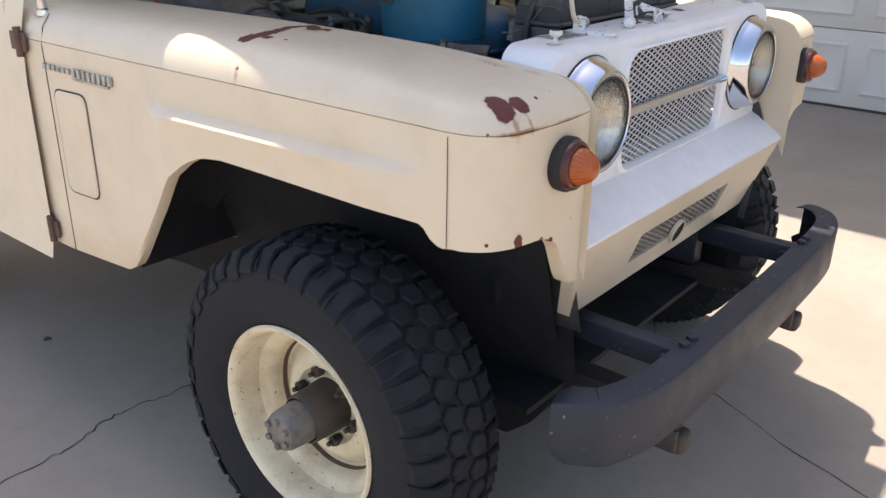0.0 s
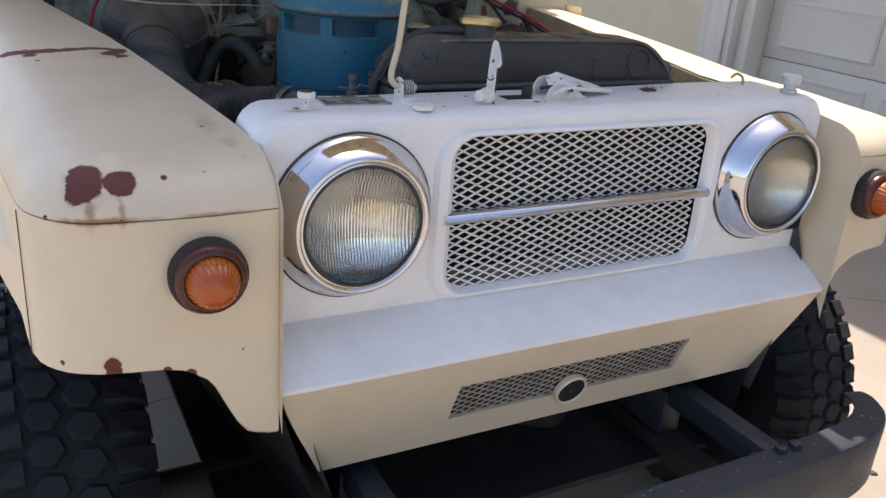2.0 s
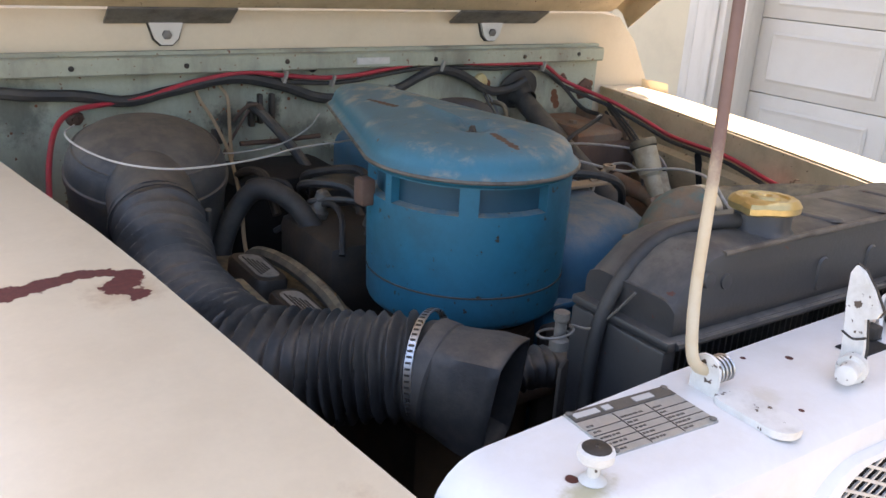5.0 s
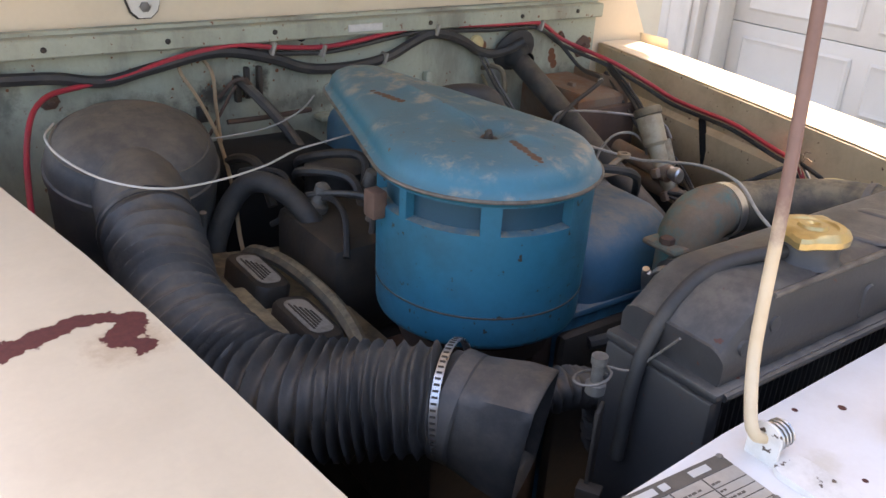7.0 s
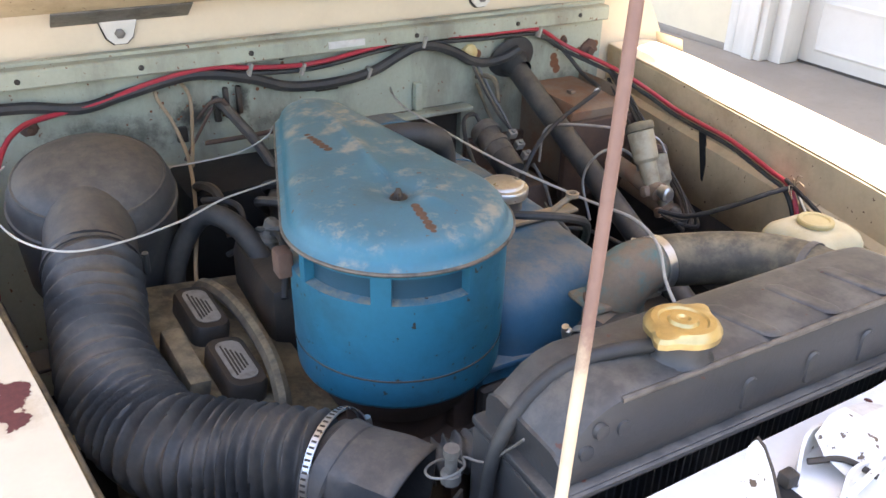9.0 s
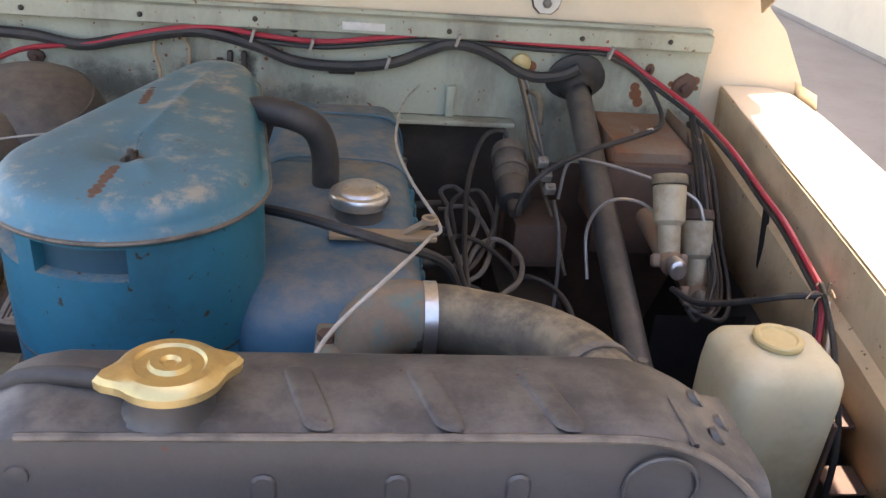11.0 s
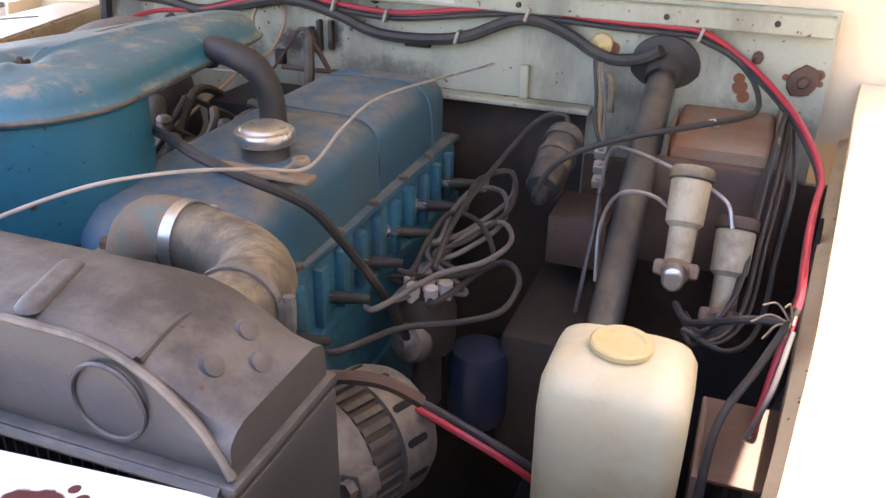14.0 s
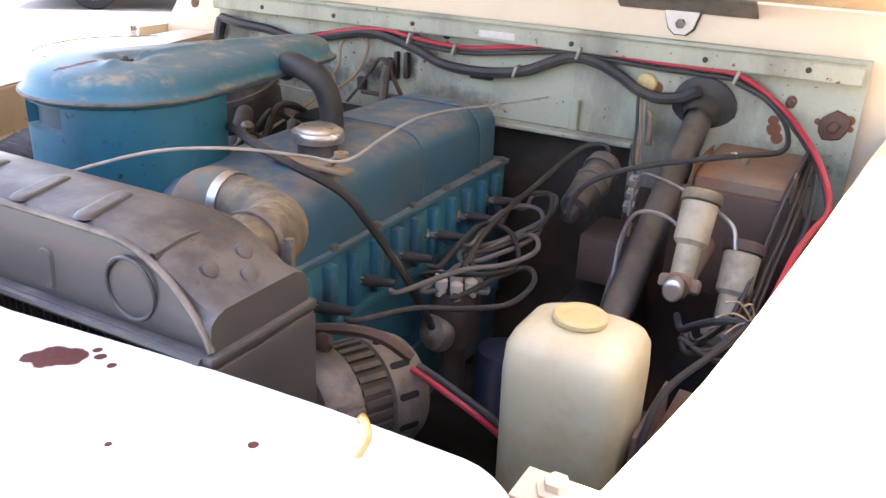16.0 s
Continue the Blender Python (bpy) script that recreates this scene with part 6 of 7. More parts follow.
# alternator
m = axis((0.258, 0.580, 0.948), (0.35, 1, -0.1)) @ Matrix.Diagonal((1.04, 1.04, 1.04, 1))
bm = bmesh.new()
lathe(bm, [(0.02, -0.075), (0.062, -0.072), (0.070, -0.06), (0.072, -0.03), (0.066, -0.028)], m, 36)
lathe(bm, [(0.066, 0.012), (0.072, 0.014), (0.072, 0.05), (0.064, 0.068), (0.04, 0.074), (0.01, 0.075)], m, 36, cap1=True)
alternator = part("alternator", bm, M_DULL, truck, "grey cast aluminium alternator")
bm = bmesh.new()
lathe(bm, [(0.066, -0.029), (0.066, 0.013)], m, 36)
stator = part("stator", bm, M_GRIME, alternator, "dark laminated stator")
bm = bmesh.new()
box(bm, 0.064, 0.0705, -0.0035, 0.0035, -0.027, 0.011)
fin_mesh = finish("fin", bm, M_BLACK)
bm = bmesh.new()
loft(bm, [[(x, a, h) for a, h in rounded(-0.004, 0.004, 0.018, 0.046, 0.004, 3)] for x in (0.0715, 0.0727)], True, True, True)
vent_mesh = finish("vent", bm, M_DARK)
for k in range(30):
    ob = new("fin", fin_mesh)
    ob.parent = stator
    ob.matrix_local = m @ pose(0, 0, 0, 0, 0, k * 12)
for k in range(12):
    ob = new("vent", vent_mesh)
    ob.parent = alternator
    ob.matrix_local = m @ pose(0, 0, 0, 0, 0, k * 30 + 8)
for k in range(3):
    bm = bmesh.new()
    box(bm, 0.060, 0.090, -0.012, 0.012, -0.066, -0.040, 0.004, m @ pose(0, 0, 0, 0, 0, k * 120 + 40))
    lathe(bm, [(0.009, -0.076), (0.009, -0.066)], m @ pose(0, 0, 0, 0, 0, k * 120 + 40) @ Matrix.Translation((0.078, 0, 0)), 6, True)
    part("lug", bm, M_DULL, alternator)
bm = bmesh.new()
lathe(bm, [(0.035, -0.115), (0.046, -0.112), (0.036, -0.102), (0.046, -0.090), (0.035, -0.088)], m, 28, True, True)
part("pulley", bm, M_BLACK, alternator)
bm = bmesh.new()
tube(bm, [(0.167, 0.55, 1.02), (0.21, 0.55, 1.042), (0.275, 0.552, 1.06), (0.315, 0.56, 1.058), (0.345, 0.575, 1.035)], 0.007, 6)
box(bm, 0.218, 0.250, 0.545, 0.557, 0.95, 1.055, 0.004)
for p in ((0.249, 0.544, 1.041), (0.224, 0.544, 0.972)):
    lathe(bm, [(0.012, 0), (0.012, 0.008), (0.007, 0.010)], axis(p, (0, -1, 0.2)), 6, cap1=True)
part("adjuster_arm", bm, M_BROWN, alternator, "rusty alternator bracket")
bm = bmesh.new()
tube(bm, [(0.325, 0.612, 0.995), (0.345, 0.608, 0.992), (0.382, 0.600, 0.985), (0.43, 0.60, 0.965), (0.475, 0.62, 0.92)], 0.0042, 8)
part("charge_cable", bm, M_RED, alternator, "red charging cable with grey tape")
bm = bmesh.new()
tube(bm, [(0.330, 0.618, 0.998), (0.350, 0.614, 0.996), (0.386, 0.607, 0.989), (0.434, 0.608, 0.968), (0.48, 0.63, 0.922)], 0.0045, 8)
part("taped_loom", bm, M_RUBBER, alternator)
bm = bmesh.new()
tube(bm, [(0.20, 0.36, 0.98), (0.24, 0.42, 0.97), (0.255, 0.45, 0.96)], 0.025, 12)
lathe(bm, [(0.03, 0), (0.04, 0.01), (0.04, 0.03), (0.03, 0.035)], axis((0.30, 0.38, 1.01), (0.2, -0.3, 1)), 18, True, True)
part("water_pump", bm, M_GRIME, truck)

# oil filter, lower engine bay clutter
bm = bmesh.new()
lathe(bm, [(0.045, 0.0), (0.048, 0.02), (0.048, 0.11), (0.042, 0.125), (0.02, 0.13)], pose(0.273, 1.0, 0.70), 24, cap1=True)
part("oil_filter", bm, M_FILTER, truck, "dark blue oil filter canister")
boxes("gearbox_housing", [(0.30, 0.42, 1.0, 1.35, 0.60, 0.86, 0.02)], M_GRIME, truck)
boxes("steering_box", [(0.42, 0.56, 0.84, 1.0, 0.58, 0.80, 0.02)], M_GRIME, truck)
boxes("exhaust_manifold", [(-0.30, -0.11, 0.62, 1.25, 0.70, 0.925, 0.02)], M_GRIME, truck, "oily brown exhaust manifold")

# ---- air cleaner ----
AC = Vector((-0.196, 0.681, 0))
bm = bmesh.new()
n = 72
rows = []
for z, r in ((1.052, 0.060), (1.054, 0.122), (1.060, 0.130), (1.066, 0.132), (1.103, 0.133), (1.161, 0.134), (1.196, 0.134)):
    rows.append([Vector((AC.x + r * math.cos(2 * math.pi * i / n), AC.y + r * math.sin(2 * math.pi * i / n), z)) for i in range(n)])
loft(bm, rows, True, True, False)


def can(i, z, r):
    a = 2 * math.pi * i / n
    return Vector((AC.x + r * math.cos(a), AC.y + r * math.sin(a), z))


WIN = lambda i: any(a <= (5 * i + 2.5) % 360 < b for a, b in ((145, 183), (190, 230), (240, 280)))
for i in range(n):
    for z0, z1 in ((1.196, 1.206), (1.240, 1.256)):
        bm.faces.new([bm.verts.new(can(k, z, 0.134)) for k, z in ((i, z0), (i + 1, z0), (i + 1, z1), (i, z1))])
    if not WIN(i):
        bm.faces.new([bm.verts.new(can(k, z, 0.134)) for k, z in ((i, 1.206), (i + 1, 1.206), (i + 1, 1.240), (i, 1.240))])
    else:
        bm.faces.new([bm.verts.new(can(k, z, r)) for k, z, r in ((i, 1.206, 0.134), (i + 1, 1.206, 0.134), (i + 1, 1.208, 0.121), (i, 1.208, 0.121))])
        bm.faces.new([bm.verts.new(can(k, z, r)) for k, z, r in ((i, 1.240, 0.134), (i + 1, 1.240, 0.134), (i + 1, 1.238, 0.121), (i, 1.238, 0.121))])
        for k, on in ((i, WIN(i - 1)), (i + 1, WIN(i + 1))):
            if not on:
                bm.faces.new([bm.verts.new(can(k, z, r)) for z, r in ((1.206, 0.134), (1.208, 0.121), (1.238, 0.121), (1.240, 0.134))])
bmesh.ops.remove_doubles(bm, verts=bm.verts, dist=0.0004)
cleaner = part("air_cleaner", bm, M_BLUE, truck, "round blue enamelled air cleaner, dusty and scratched", 35)
for z in (1.1015, 1.1595):
    bm = bmesh.new()
    lathe(bm, [(0.1325, -0.0014), (0.1338, -0.001), (0.1338, 0.001), (0.1325, 0.0014)], pose(AC.x, AC.y, z), 72)
    part("seam", bm, M_LINE, cleaner)
# drum coloured dark blue so the openings look shaded inside
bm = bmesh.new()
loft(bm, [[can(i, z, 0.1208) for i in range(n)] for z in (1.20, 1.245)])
part("filter_drum", bm, M_BLUE_SHADED, cleaner)


def teardrop(r, tail, z, grow=0.0, n=64):
    """The lid's outline: a round front and a tail tapering to the rear."""
    c, t = Vector((AC.x, AC.y)), Vector((-0.165, 1.030))
    d = (t - c)
    ln = d.length
    base = math.atan2(d.y, d.x)
    half = math.acos((r - tail) / ln)
    out = []
    for i in range(n):
        f = i / n
        if f < 0.62:
            a = base + half + (2 * math.pi - 2 * half) * f / 0.62
            out.append(Vector((c.x + r * math.cos(a), c.y + r * math.sin(a), z)))
        elif f < 0.72:
            k = (f - 0.62) / 0.10
            p = c + Vector((math.cos(base - half), math.sin(base - half))) * r
            q = t + Vector((math.cos(base - half), math.sin(base - half))) * tail
            out.append(Vector((*(p + (q - p) * k), z)))
        elif f < 0.90:
            a = base - half + 2 * half * (f - 0.72) / 0.18
            out.append(Vector((t.x + tail * math.cos(a), t.y + tail * math.sin(a), z)))
        else:
            k = (f - 0.90) / 0.10
            p = t + Vector((math.cos(base + half), math.sin(base + half))) * tail
            q = c + Vector((math.cos(base + half), math.sin(base + half))) * r
            out.append(Vector((*(p + (q - p) * k), z)))
    return out


bm = bmesh.new()
prof = ((-0.008, 1.240), (0.002, 1.241), (0.010, 1.246), (0.011, 1.250), (0.008, 1.253), (0.003, 1.256), (0.001, 1.262), (-0.002, 1.270), (-0.008, 1.2765), (-0.018, 1.281), (-0.032, 1.2835), (-0.045, 1.2845))
loft(bm, [teardrop(0.131 + g, max(0.052 + g, 0.006), z) for g, z in prof])
inner = teardrop(0.086, 0.007, 1.2845)
# crown with a dip at the wing nut and two pressed ridges
hubp = Vector((AC.x, AC.y, 1.276))
rings = []
for k in range(9):
    f = k / 8
    ring2 = []
    for p in inner:
        q = p.lerp(hubp, f)
        d = math.hypot(q.x - AC.x, q.y - AC.y)
        ang = math.atan2(q.y - AC.y, q.x - AC.x)
        z = 1.2845 + 0.004 * min(1, f * 2) - 0.015 * math.exp(-(d / 0.024) ** 2)
        for ridge in (math.radians(84), math.radians(-62), math.radians(25)):
            off = abs(math.sin(ang - ridge)) * d if math.cos(ang - ridge) > 0 else 1
            z += 0.004 * math.exp(-(off / 0.008) ** 2) * min(1, max(0, (d - 0.015) / 0.02)) * min(1, 3 * f)
        ring2.append(Vector((q.x, q.y, z)))
    rings.append(ring2)
loft(bm, rings, cap1=True)
bmesh.ops.remove_doubles(bm, verts=bm.verts, dist=0.0003)
lid = part("lid", bm, M_LID, cleaner, "teardrop blue lid with worn dusty patches", 60)
bm = bmesh.new()
rim_path = teardrop(0.1405, 0.0615, 1.2495)
tube(bm, rim_path + rim_path[:1], 0.0026, 8, straight=True, cap=False)
part("lid_rim", bm, M_EDGE, cleaner, "worn bare metal rim of the lid")
bm = bmesh.new()
lathe(bm, [(0.015, 0), (0.014, 0.002), (0.006, 0.003), (0.005, 0.008), (0.003, 0.014)], pose(AC.x, AC.y, 1.274), 14, cap1=True)
box(bm, -0.012, 0.012, -0.0018, 0.0018, 0.002, 0.010, 0.0015, pose(AC.x, AC.y, 1.274, 0, 0, 70))
part("wing_nut", bm, M_GRIME, cleaner)
bm = bmesh.new()
lathe(bm, [(0.11, 0.0), (0.10, -0.03), (0.075, -0.05), (0.07, -0.14)], pose(AC.x, AC.y, 1.052), 28)
box(bm, -0.33, -0.10, 0.57, 0.80, 0.93, 0.965, 0.01)
part("carburettor", bm, M_BROWN, truck, "greasy rust-brown carburettor and manifold")
bm = bmesh.new()
box(bm, -0.345, -0.325, 0.70, 0.725, 1.19, 1.225, 0.004)
part("clip", bm, M_RUST, cleaner)
cleaner.location.z = 0.008

# ---- heater blower and ducts ----
bm = bmesh.new()
m = axis((-0.488, 1.160, 1.165), (-0.03, -0.24, 0.96))
lathe(bm, [(0.118, -0.16), (0.122, -0.06), (0.124, -0.030), (0.127, -0.028), (0.127, -0.018), (0.124, -0.016), (0.122, 0.0), (0.116, 0.014), (0.106, 0.027), (0.092, 0.038), (0.074, 0.046), (0.050, 0.052), (0.025, 0.055), (0.004, 0.056)], m, 56, cap1=True)
blower = part("heater_blower", bm, M_DUCT, truck, "dusty black domed heater blower housing", 35)
for r, h in ((0.1105, 0.0215),):
    bm = bmesh.new()
    lathe(bm, [(r - 0.003, h - 0.002), (r - 0.001, h + 0.002), (r + 0.002, h + 0.0018), (r + 0.004, h - 0.003)], m, 48)
    part("ring_bead", bm, M_DUCT, blower)
bm = bmesh.new()
tube(bm, [(-0.503, 1.11, 1.135), (-0.512, 1.055, 1.130), (-0.522, 0.995, 1.117)], 0.064, 24, 6)
part("outlet", bm, M_DUCT, blower)
duct_path = [(-0.522, 1.0, 1.118), (-0.534, 0.92, 1.094), (-0.541, 0.83, 1.072), (-0.537, 0.745, 1.055), (-0.513, 0.665, 1.046), (-0.470, 0.607, 1.050), (-0.420, 0.560, 1.058), (-0.367, 0.517, 1.066)]


def bellows(bm, pts, size, pitch, n=40):
    """A soft concertina hose: sharp uneven folds, finer and deeper towards its end."""
    path = smooth_path(pts, 60)
    side = Vector((1, 0, 0))
    rings, run, turn = [], 0.0, 0.0
    for i, p in enumerate(path):
        step = (p - path[i - 1]).length if i else 0
        run += step
        way = (path[min(i + 1, len(path) - 1)] - path[max(i - 1, 0)]).normalized()
        side = (side - way * side.dot(way)).normalized()
        up = way.cross(side)
        f = min(1.0, max(0.0, (run - 0.16) / 0.18))
        turn += step / (pitch * (1.55 - 0.55 * f + 0.22 * math.sin(run * 37)))
        ring = []
        for k in range(n):
            a = 2 * math.pi * k / n
            warp = 0.16 * math.sin(a + run * 19) + 0.10 * math.sin(2 * a - run * 43) + 0.06 * math.sin(5 * a + run * 67)
            fold = 1 - 2 * abs(math.sin(math.pi * (turn + warp)))
            deep = (0.0042 + 0.0028 * f) * (1 + 0.45 * math.sin(run * 29 + 2 * a))
            r = size + deep * fold + 0.002 * math.sin(run * 26 + a) + 0.0016 * math.sin(3 * a + run * 15)
            ring.append(p + (side * math.cos(a) + up * math.sin(a)) * r)
        rings.append(ring)
    loft(bm, rings, True, True, True)


bm = bmesh.new()
bellows(bm, duct_path, 0.0605, 0.0155)
duct = part("corrugated_duct", bm, M_DUCT, truck, "dusty black corrugated air duct", 75)
bm = bmesh.new()
dm = axis((-0.358, 0.509, 1.067), (0.58, -0.78, 0.10))
for k in range(64):
    box(bm, 0.0665, 0.0670, -0.0012, 0.0012, -0.003, 0.003, 0, dm @ pose(0, 0, 0, 0, 0, k * 5.6))
tagged(part("slots", bm, M_LINE, duct), kind="stuff")
dc = clamp((-0.358, 0.509, 1.067), (0.58, -0.78, 0.10), 0.0645, duct, 0.009)
bm = bmesh.new()
q = axis((-0.406, 0.528, 1.044), (-0.55, -0.55, -0.6))
box(bm, -0.007, 0.007, -0.006, 0.006, -0.014, 0.010, 0.002, q)
lathe(bm, [(0.008, 0.010), (0.008, 0.016), (0.005, 0.018)], q, 6, cap1=True)
lathe(bm, [(0.004, -0.024), (0.004, -0.014)], q, 8, True)
part("clamp_screw", bm, M_STEEL, dc, "steel worm screw")
c2 = clamp((-0.524, 0.985, 1.114), (-0.1, -0.95, -0.25), 0.0655, duct, 0.006)
c2.data.materials[0] = M_BLACK
bm = bmesh.new()
A, B = Vector((-0.367, 0.517, 1.066)), Vector((-0.312, 0.426, 1.054))
w1 = (B - A).normalized()
s1 = w1.cross(Vector((0, 0, 1))).normalized()
u1 = s1.cross(w1)
rings = []
for k in range(9):
    f = k / 8
    c = A.lerp(B, f)
    ring3 = []
    for i in range(40):
        a = 2 * math.pi * i / 40
        ca, sa = math.cos(a), math.sin(a)
        e = 1 / max(abs(ca), abs(sa)) ** (0.6 * min(1, f * 1.4))
        ring3.append(c + (s1 * ca * (0.056 - 0.006 * f) + u1 * sa * (0.056 + 0.012 * f)) * min(e, 1.32))
    rings.append(ring3)
loft(bm, rings)
mouth = part("duct_mouth", bm, M_DUCT, duct, "flared black duct end", 50)
md = mouth.modifiers.new("thickness", "SOLIDIFY")
md.thickness, md.offset = 0.003, -1
bm = bmesh.new()
lathe(bm, [(0.0585, 0.0), (0.062, 0.003), (0.062, 0.022), (0.0585, 0.025)], axis(A.lerp(B, 0.08), w1), 30)
part("collar", bm, M_DUCT, duct)
bm = bmesh.new()
box(bm, -0.012, 0.012, -0.002, 0.002, -0.085, 0.075, 0.001, axis((-0.285, 0.36, 1.04), (0, 0, 1), 30))
box(bm, -0.002, 0.014, -0.012, 0.012, -0.02, -0.008, 0.001, axis((-0.290, 0.352, 1.04), (0, 0, 1), 30))
part("radiator_bracket", bm, M_GRIME, radiator)
bm = bmesh.new()
lathe(bm, [(0.010, 0.0), (0.010, 0.010), (0.006, 0.012), (0.006, 0.030), (0.008, 0.032), (0.008, 0.040)], pose(-0.286, 0.369, 1.128), 10, cap1=True)
tube(bm, [(-0.286 + 0.020 * math.cos(a * 0.7) - 0.006, 0.369 + 0.014 * math.sin(a * 0.7), 1.142 + 0.001 * a) for a in range(10)] + [(-0.258, 0.355, 1.150), (-0.245, 0.340, 1.17), (-0.243, 0.318, 1.20)], 0.0014, 6, 4)
part("drain_tap", bm, M_DULL, radiator, "small tap wrapped in silver wire")

# ---- battery tray corner: two dusty relay boxes ----
bm = bmesh.new()
mt = pose(-0.392, 0.862, 1.008, 4, 8, 4)
box(bm, -0.085, 0.11, -0.17, 0.20, -0.03, 0.0, 0.006, mt)
tray = part("relay_tray", bm, M_HOSE, truck, "dusty brown metal tray")
for dy in (0.075, -0.065):
    bm = bmesh.new()
    o = rounded(-0.028, 0.028, -0.058, 0.058, 0.018, 5)
    loft(bm, [[mt @ Vector((a, dy + b, h)) for a, b in o] for h in (0.0, 0.026)] + [[mt @ Vector((a * 0.9, dy + b * 0.95, 0.031)) for a, b in o]], True, False, True)
    rb = part("relay_box", bm, M_GRIME, tray, "dusty black oval relay box")
    bm = bmesh.new()
    o = rounded(-0.018, 0.018, -0.044, 0.044, 0.014, 5)
    loft(bm, [[mt @ Vector((a, dy + b, 0.0318)) for a, b in o], [mt @ Vector((a, dy + b, 0.033)) for a, b in o]], True, False, True)
    part("lid_label", bm, M_RELAY, rb)
    bm = bmesh.new()
    for k in range(5):
        box(bm, -0.012 + 0.005 * k, -0.0095 + 0.005 * k, dy - 0.034 + 0.004 * k, dy + 0.034 - 0.006 * k, 0.0325, 0.0338, 0, mt)
    part("print", bm, M_GRIME, rb)
bm = bmesh.new()
box(bm, -0.075, -0.045, -0.10, 0.03, 0.0, 0.035, 0.005, mt)
tube(bm, [mt @ Vector(p) for p in ((0.03, -0.160, -0.012), (0.035, -0.14, 0.02), (0.045, -0.06, 0.036), (0.045, 0.06, 0.036), (0.03, 0.14, 0.024), (0.02, 0.165, -0.012))], 0.012, 8)
part("strap", bm, M_HOSE, tray, "dusty brown clamp strap")
bm = bmesh.new()
bellows(bm, [(-0.300, 0.525, 0.95), (-0.275, 0.508, 1.015), (-0.225, 0.492, 1.042), (-0.165, 0.490, 1.022), (-0.115, 0.505, 0.97), (-0.09, 0.53, 0.90)], 0.022, 0.009, 20)
part("lower_hose", bm, M_DUCT, truck, "dusty corrugated lower radiator hose", 75)
bm = bmesh.new()
tube(bm, [(-0.40, 1.05, 0.90), (-0.395, 1.09, 1.02), (-0.345, 1.08, 1.115), (-0.30, 1.02, 1.11), (-0.27, 0.94, 1.04), (-0.26, 0.90, 0.98)], 0.017, 12)
part("heater_hose", bm, M_RUBBER, truck, "dusty black rubber heater hose")
bm = bmesh.new()
tube(bm, [(-0.10, 0.56, 1.03), (-0.05, 0.54, 1.04), (0.0, 0.54, 1.045), (0.04, 0.53, 1.06)], 0.009, 8)
tube(bm, [(-0.06, 0.48, 1.12), (-0.02, 0.47, 1.14), (0.03, 0.49, 1.13), (0.05, 0.50, 1.08)], 0.028, 12)
part("bypass_hose", bm, M_RUBBER, truck, "black bypass hose")

# ---- washer bottle ----
bm = bmesh.new()
zb0, zb1 = 0.88, 1.120
rings = []
for z, g in ((zb0, -0.012), (zb0 + 0.004, -0.004), (zb0 + 0.012, 0), (zb1 - 0.05, 0.002), (zb1 - 0.022, 0.0), (zb1 - 0.010, -0.006), (zb1 - 0.002, -0.018), (zb1 + 0.002, -0.034)):
    rings.append([Vector((a, b, z)) for a, b in rounded(0.458 - g * 0.8, 0.590 + g * 0.8, 0.548 - g, 0.668 + g, 0.026 if g > -0.02 else 0.018, 6)])
loft(bm, rings, True, True, True)
bottle = part("washer_bottle", bm, M_PLASTIC, truck, "milky yellowed plastic washer bottle", 60)
bm = bmesh.new()
lathe(bm, [(0.025, 0), (0.025, 0.003), (0.0285, 0.004), (0.029, 0.009), (0.027, 0.011), (0.022, 0.0105), (0.020, 0.008), (0.004, 0.008)], pose(0.522, 0.608, zb1), 28, cap1=True, wave=lambda a, r, h: 1 + (0.02 * math.cos(20 * a) if 0.004 < h < 0.014 and r > 0.03 else 0))
part("bottle_cap", bm, M_CAP, bottle, "yellowed plastic cap")
bm = bmesh.new()
box(bm, 0.600, 0.606, 0.57, 0.70, 0.86, 1.03, 0.002)
box(bm, 0.606, 0.69, 0.62, 0.76, 0.985, 0.990, 0.002)
box(bm, 0.610, 0.69, 0.55, 0.60, 0.94, 0.945, 0.002)
part("bottle_bracket", bm, M_BROWN, bottle, "rust-stained bottle bracket")

bottle.location = (0.002, 0.006, -0.006)

# ---- steering column, brake and clutch cylinders ----
bm = bmesh.new()
tube(bm, [(0.455, 1.412, 1.190), (0.470, 0.70, 0.83)], 0.024, 18, straight=True)
column = part("steering_column", bm, M_BLACK, truck, "dusty black steering column")
bm = bmesh.new()
lathe(bm, [(0.058, 0.0), (0.058, 0.005), (0.050, 0.010), (0.034, 0.016), (0.027, 0.03), (0.025, 0.05)], axis((0.455, 1.412, 1.192), (0.01, -1, -0.35)), 28)
part("grommet", bm, M_RUBBER, column, "round black rubber grommet")
bm = bmesh.new()
loft(bm, [[(a, y, b) for a, b in rounded(0.494 + g, 0.646 - g, 0.94, 1.130 - dz, (0.004, 0.004, 0.012, 0.010), 4)] for y, g, dz in ((1.411, 0, 0), (1.26, 0.0, 0.006), (1.228, 0.0, 0.010), (1.222, 0.004, 0.015))], True, False, True)
pedal_box = part("pedal_box", bm, M_PEDAL, truck, "rust-stained sheet metal pedal box on the firewall")
boxes("box_flange", [(0.6465, 0.6500, 1.216, 1.40, 1.02, 1.146, 0.001), (0.491, 0.494, 1.216, 1.36, 1.05, 1.136, 0.001), (0.55, 0.562, 1.30, 1.318, 1.126, 1.134, 0.001)], M_PEDAL, pedal_box)
boxes("cylinder_mount", [(0.47, 0.67, 1.20, 1.224, 0.92, 1.10, 0.01)], M_BROWN, truck, "rust-brown cylinder mounting plate")
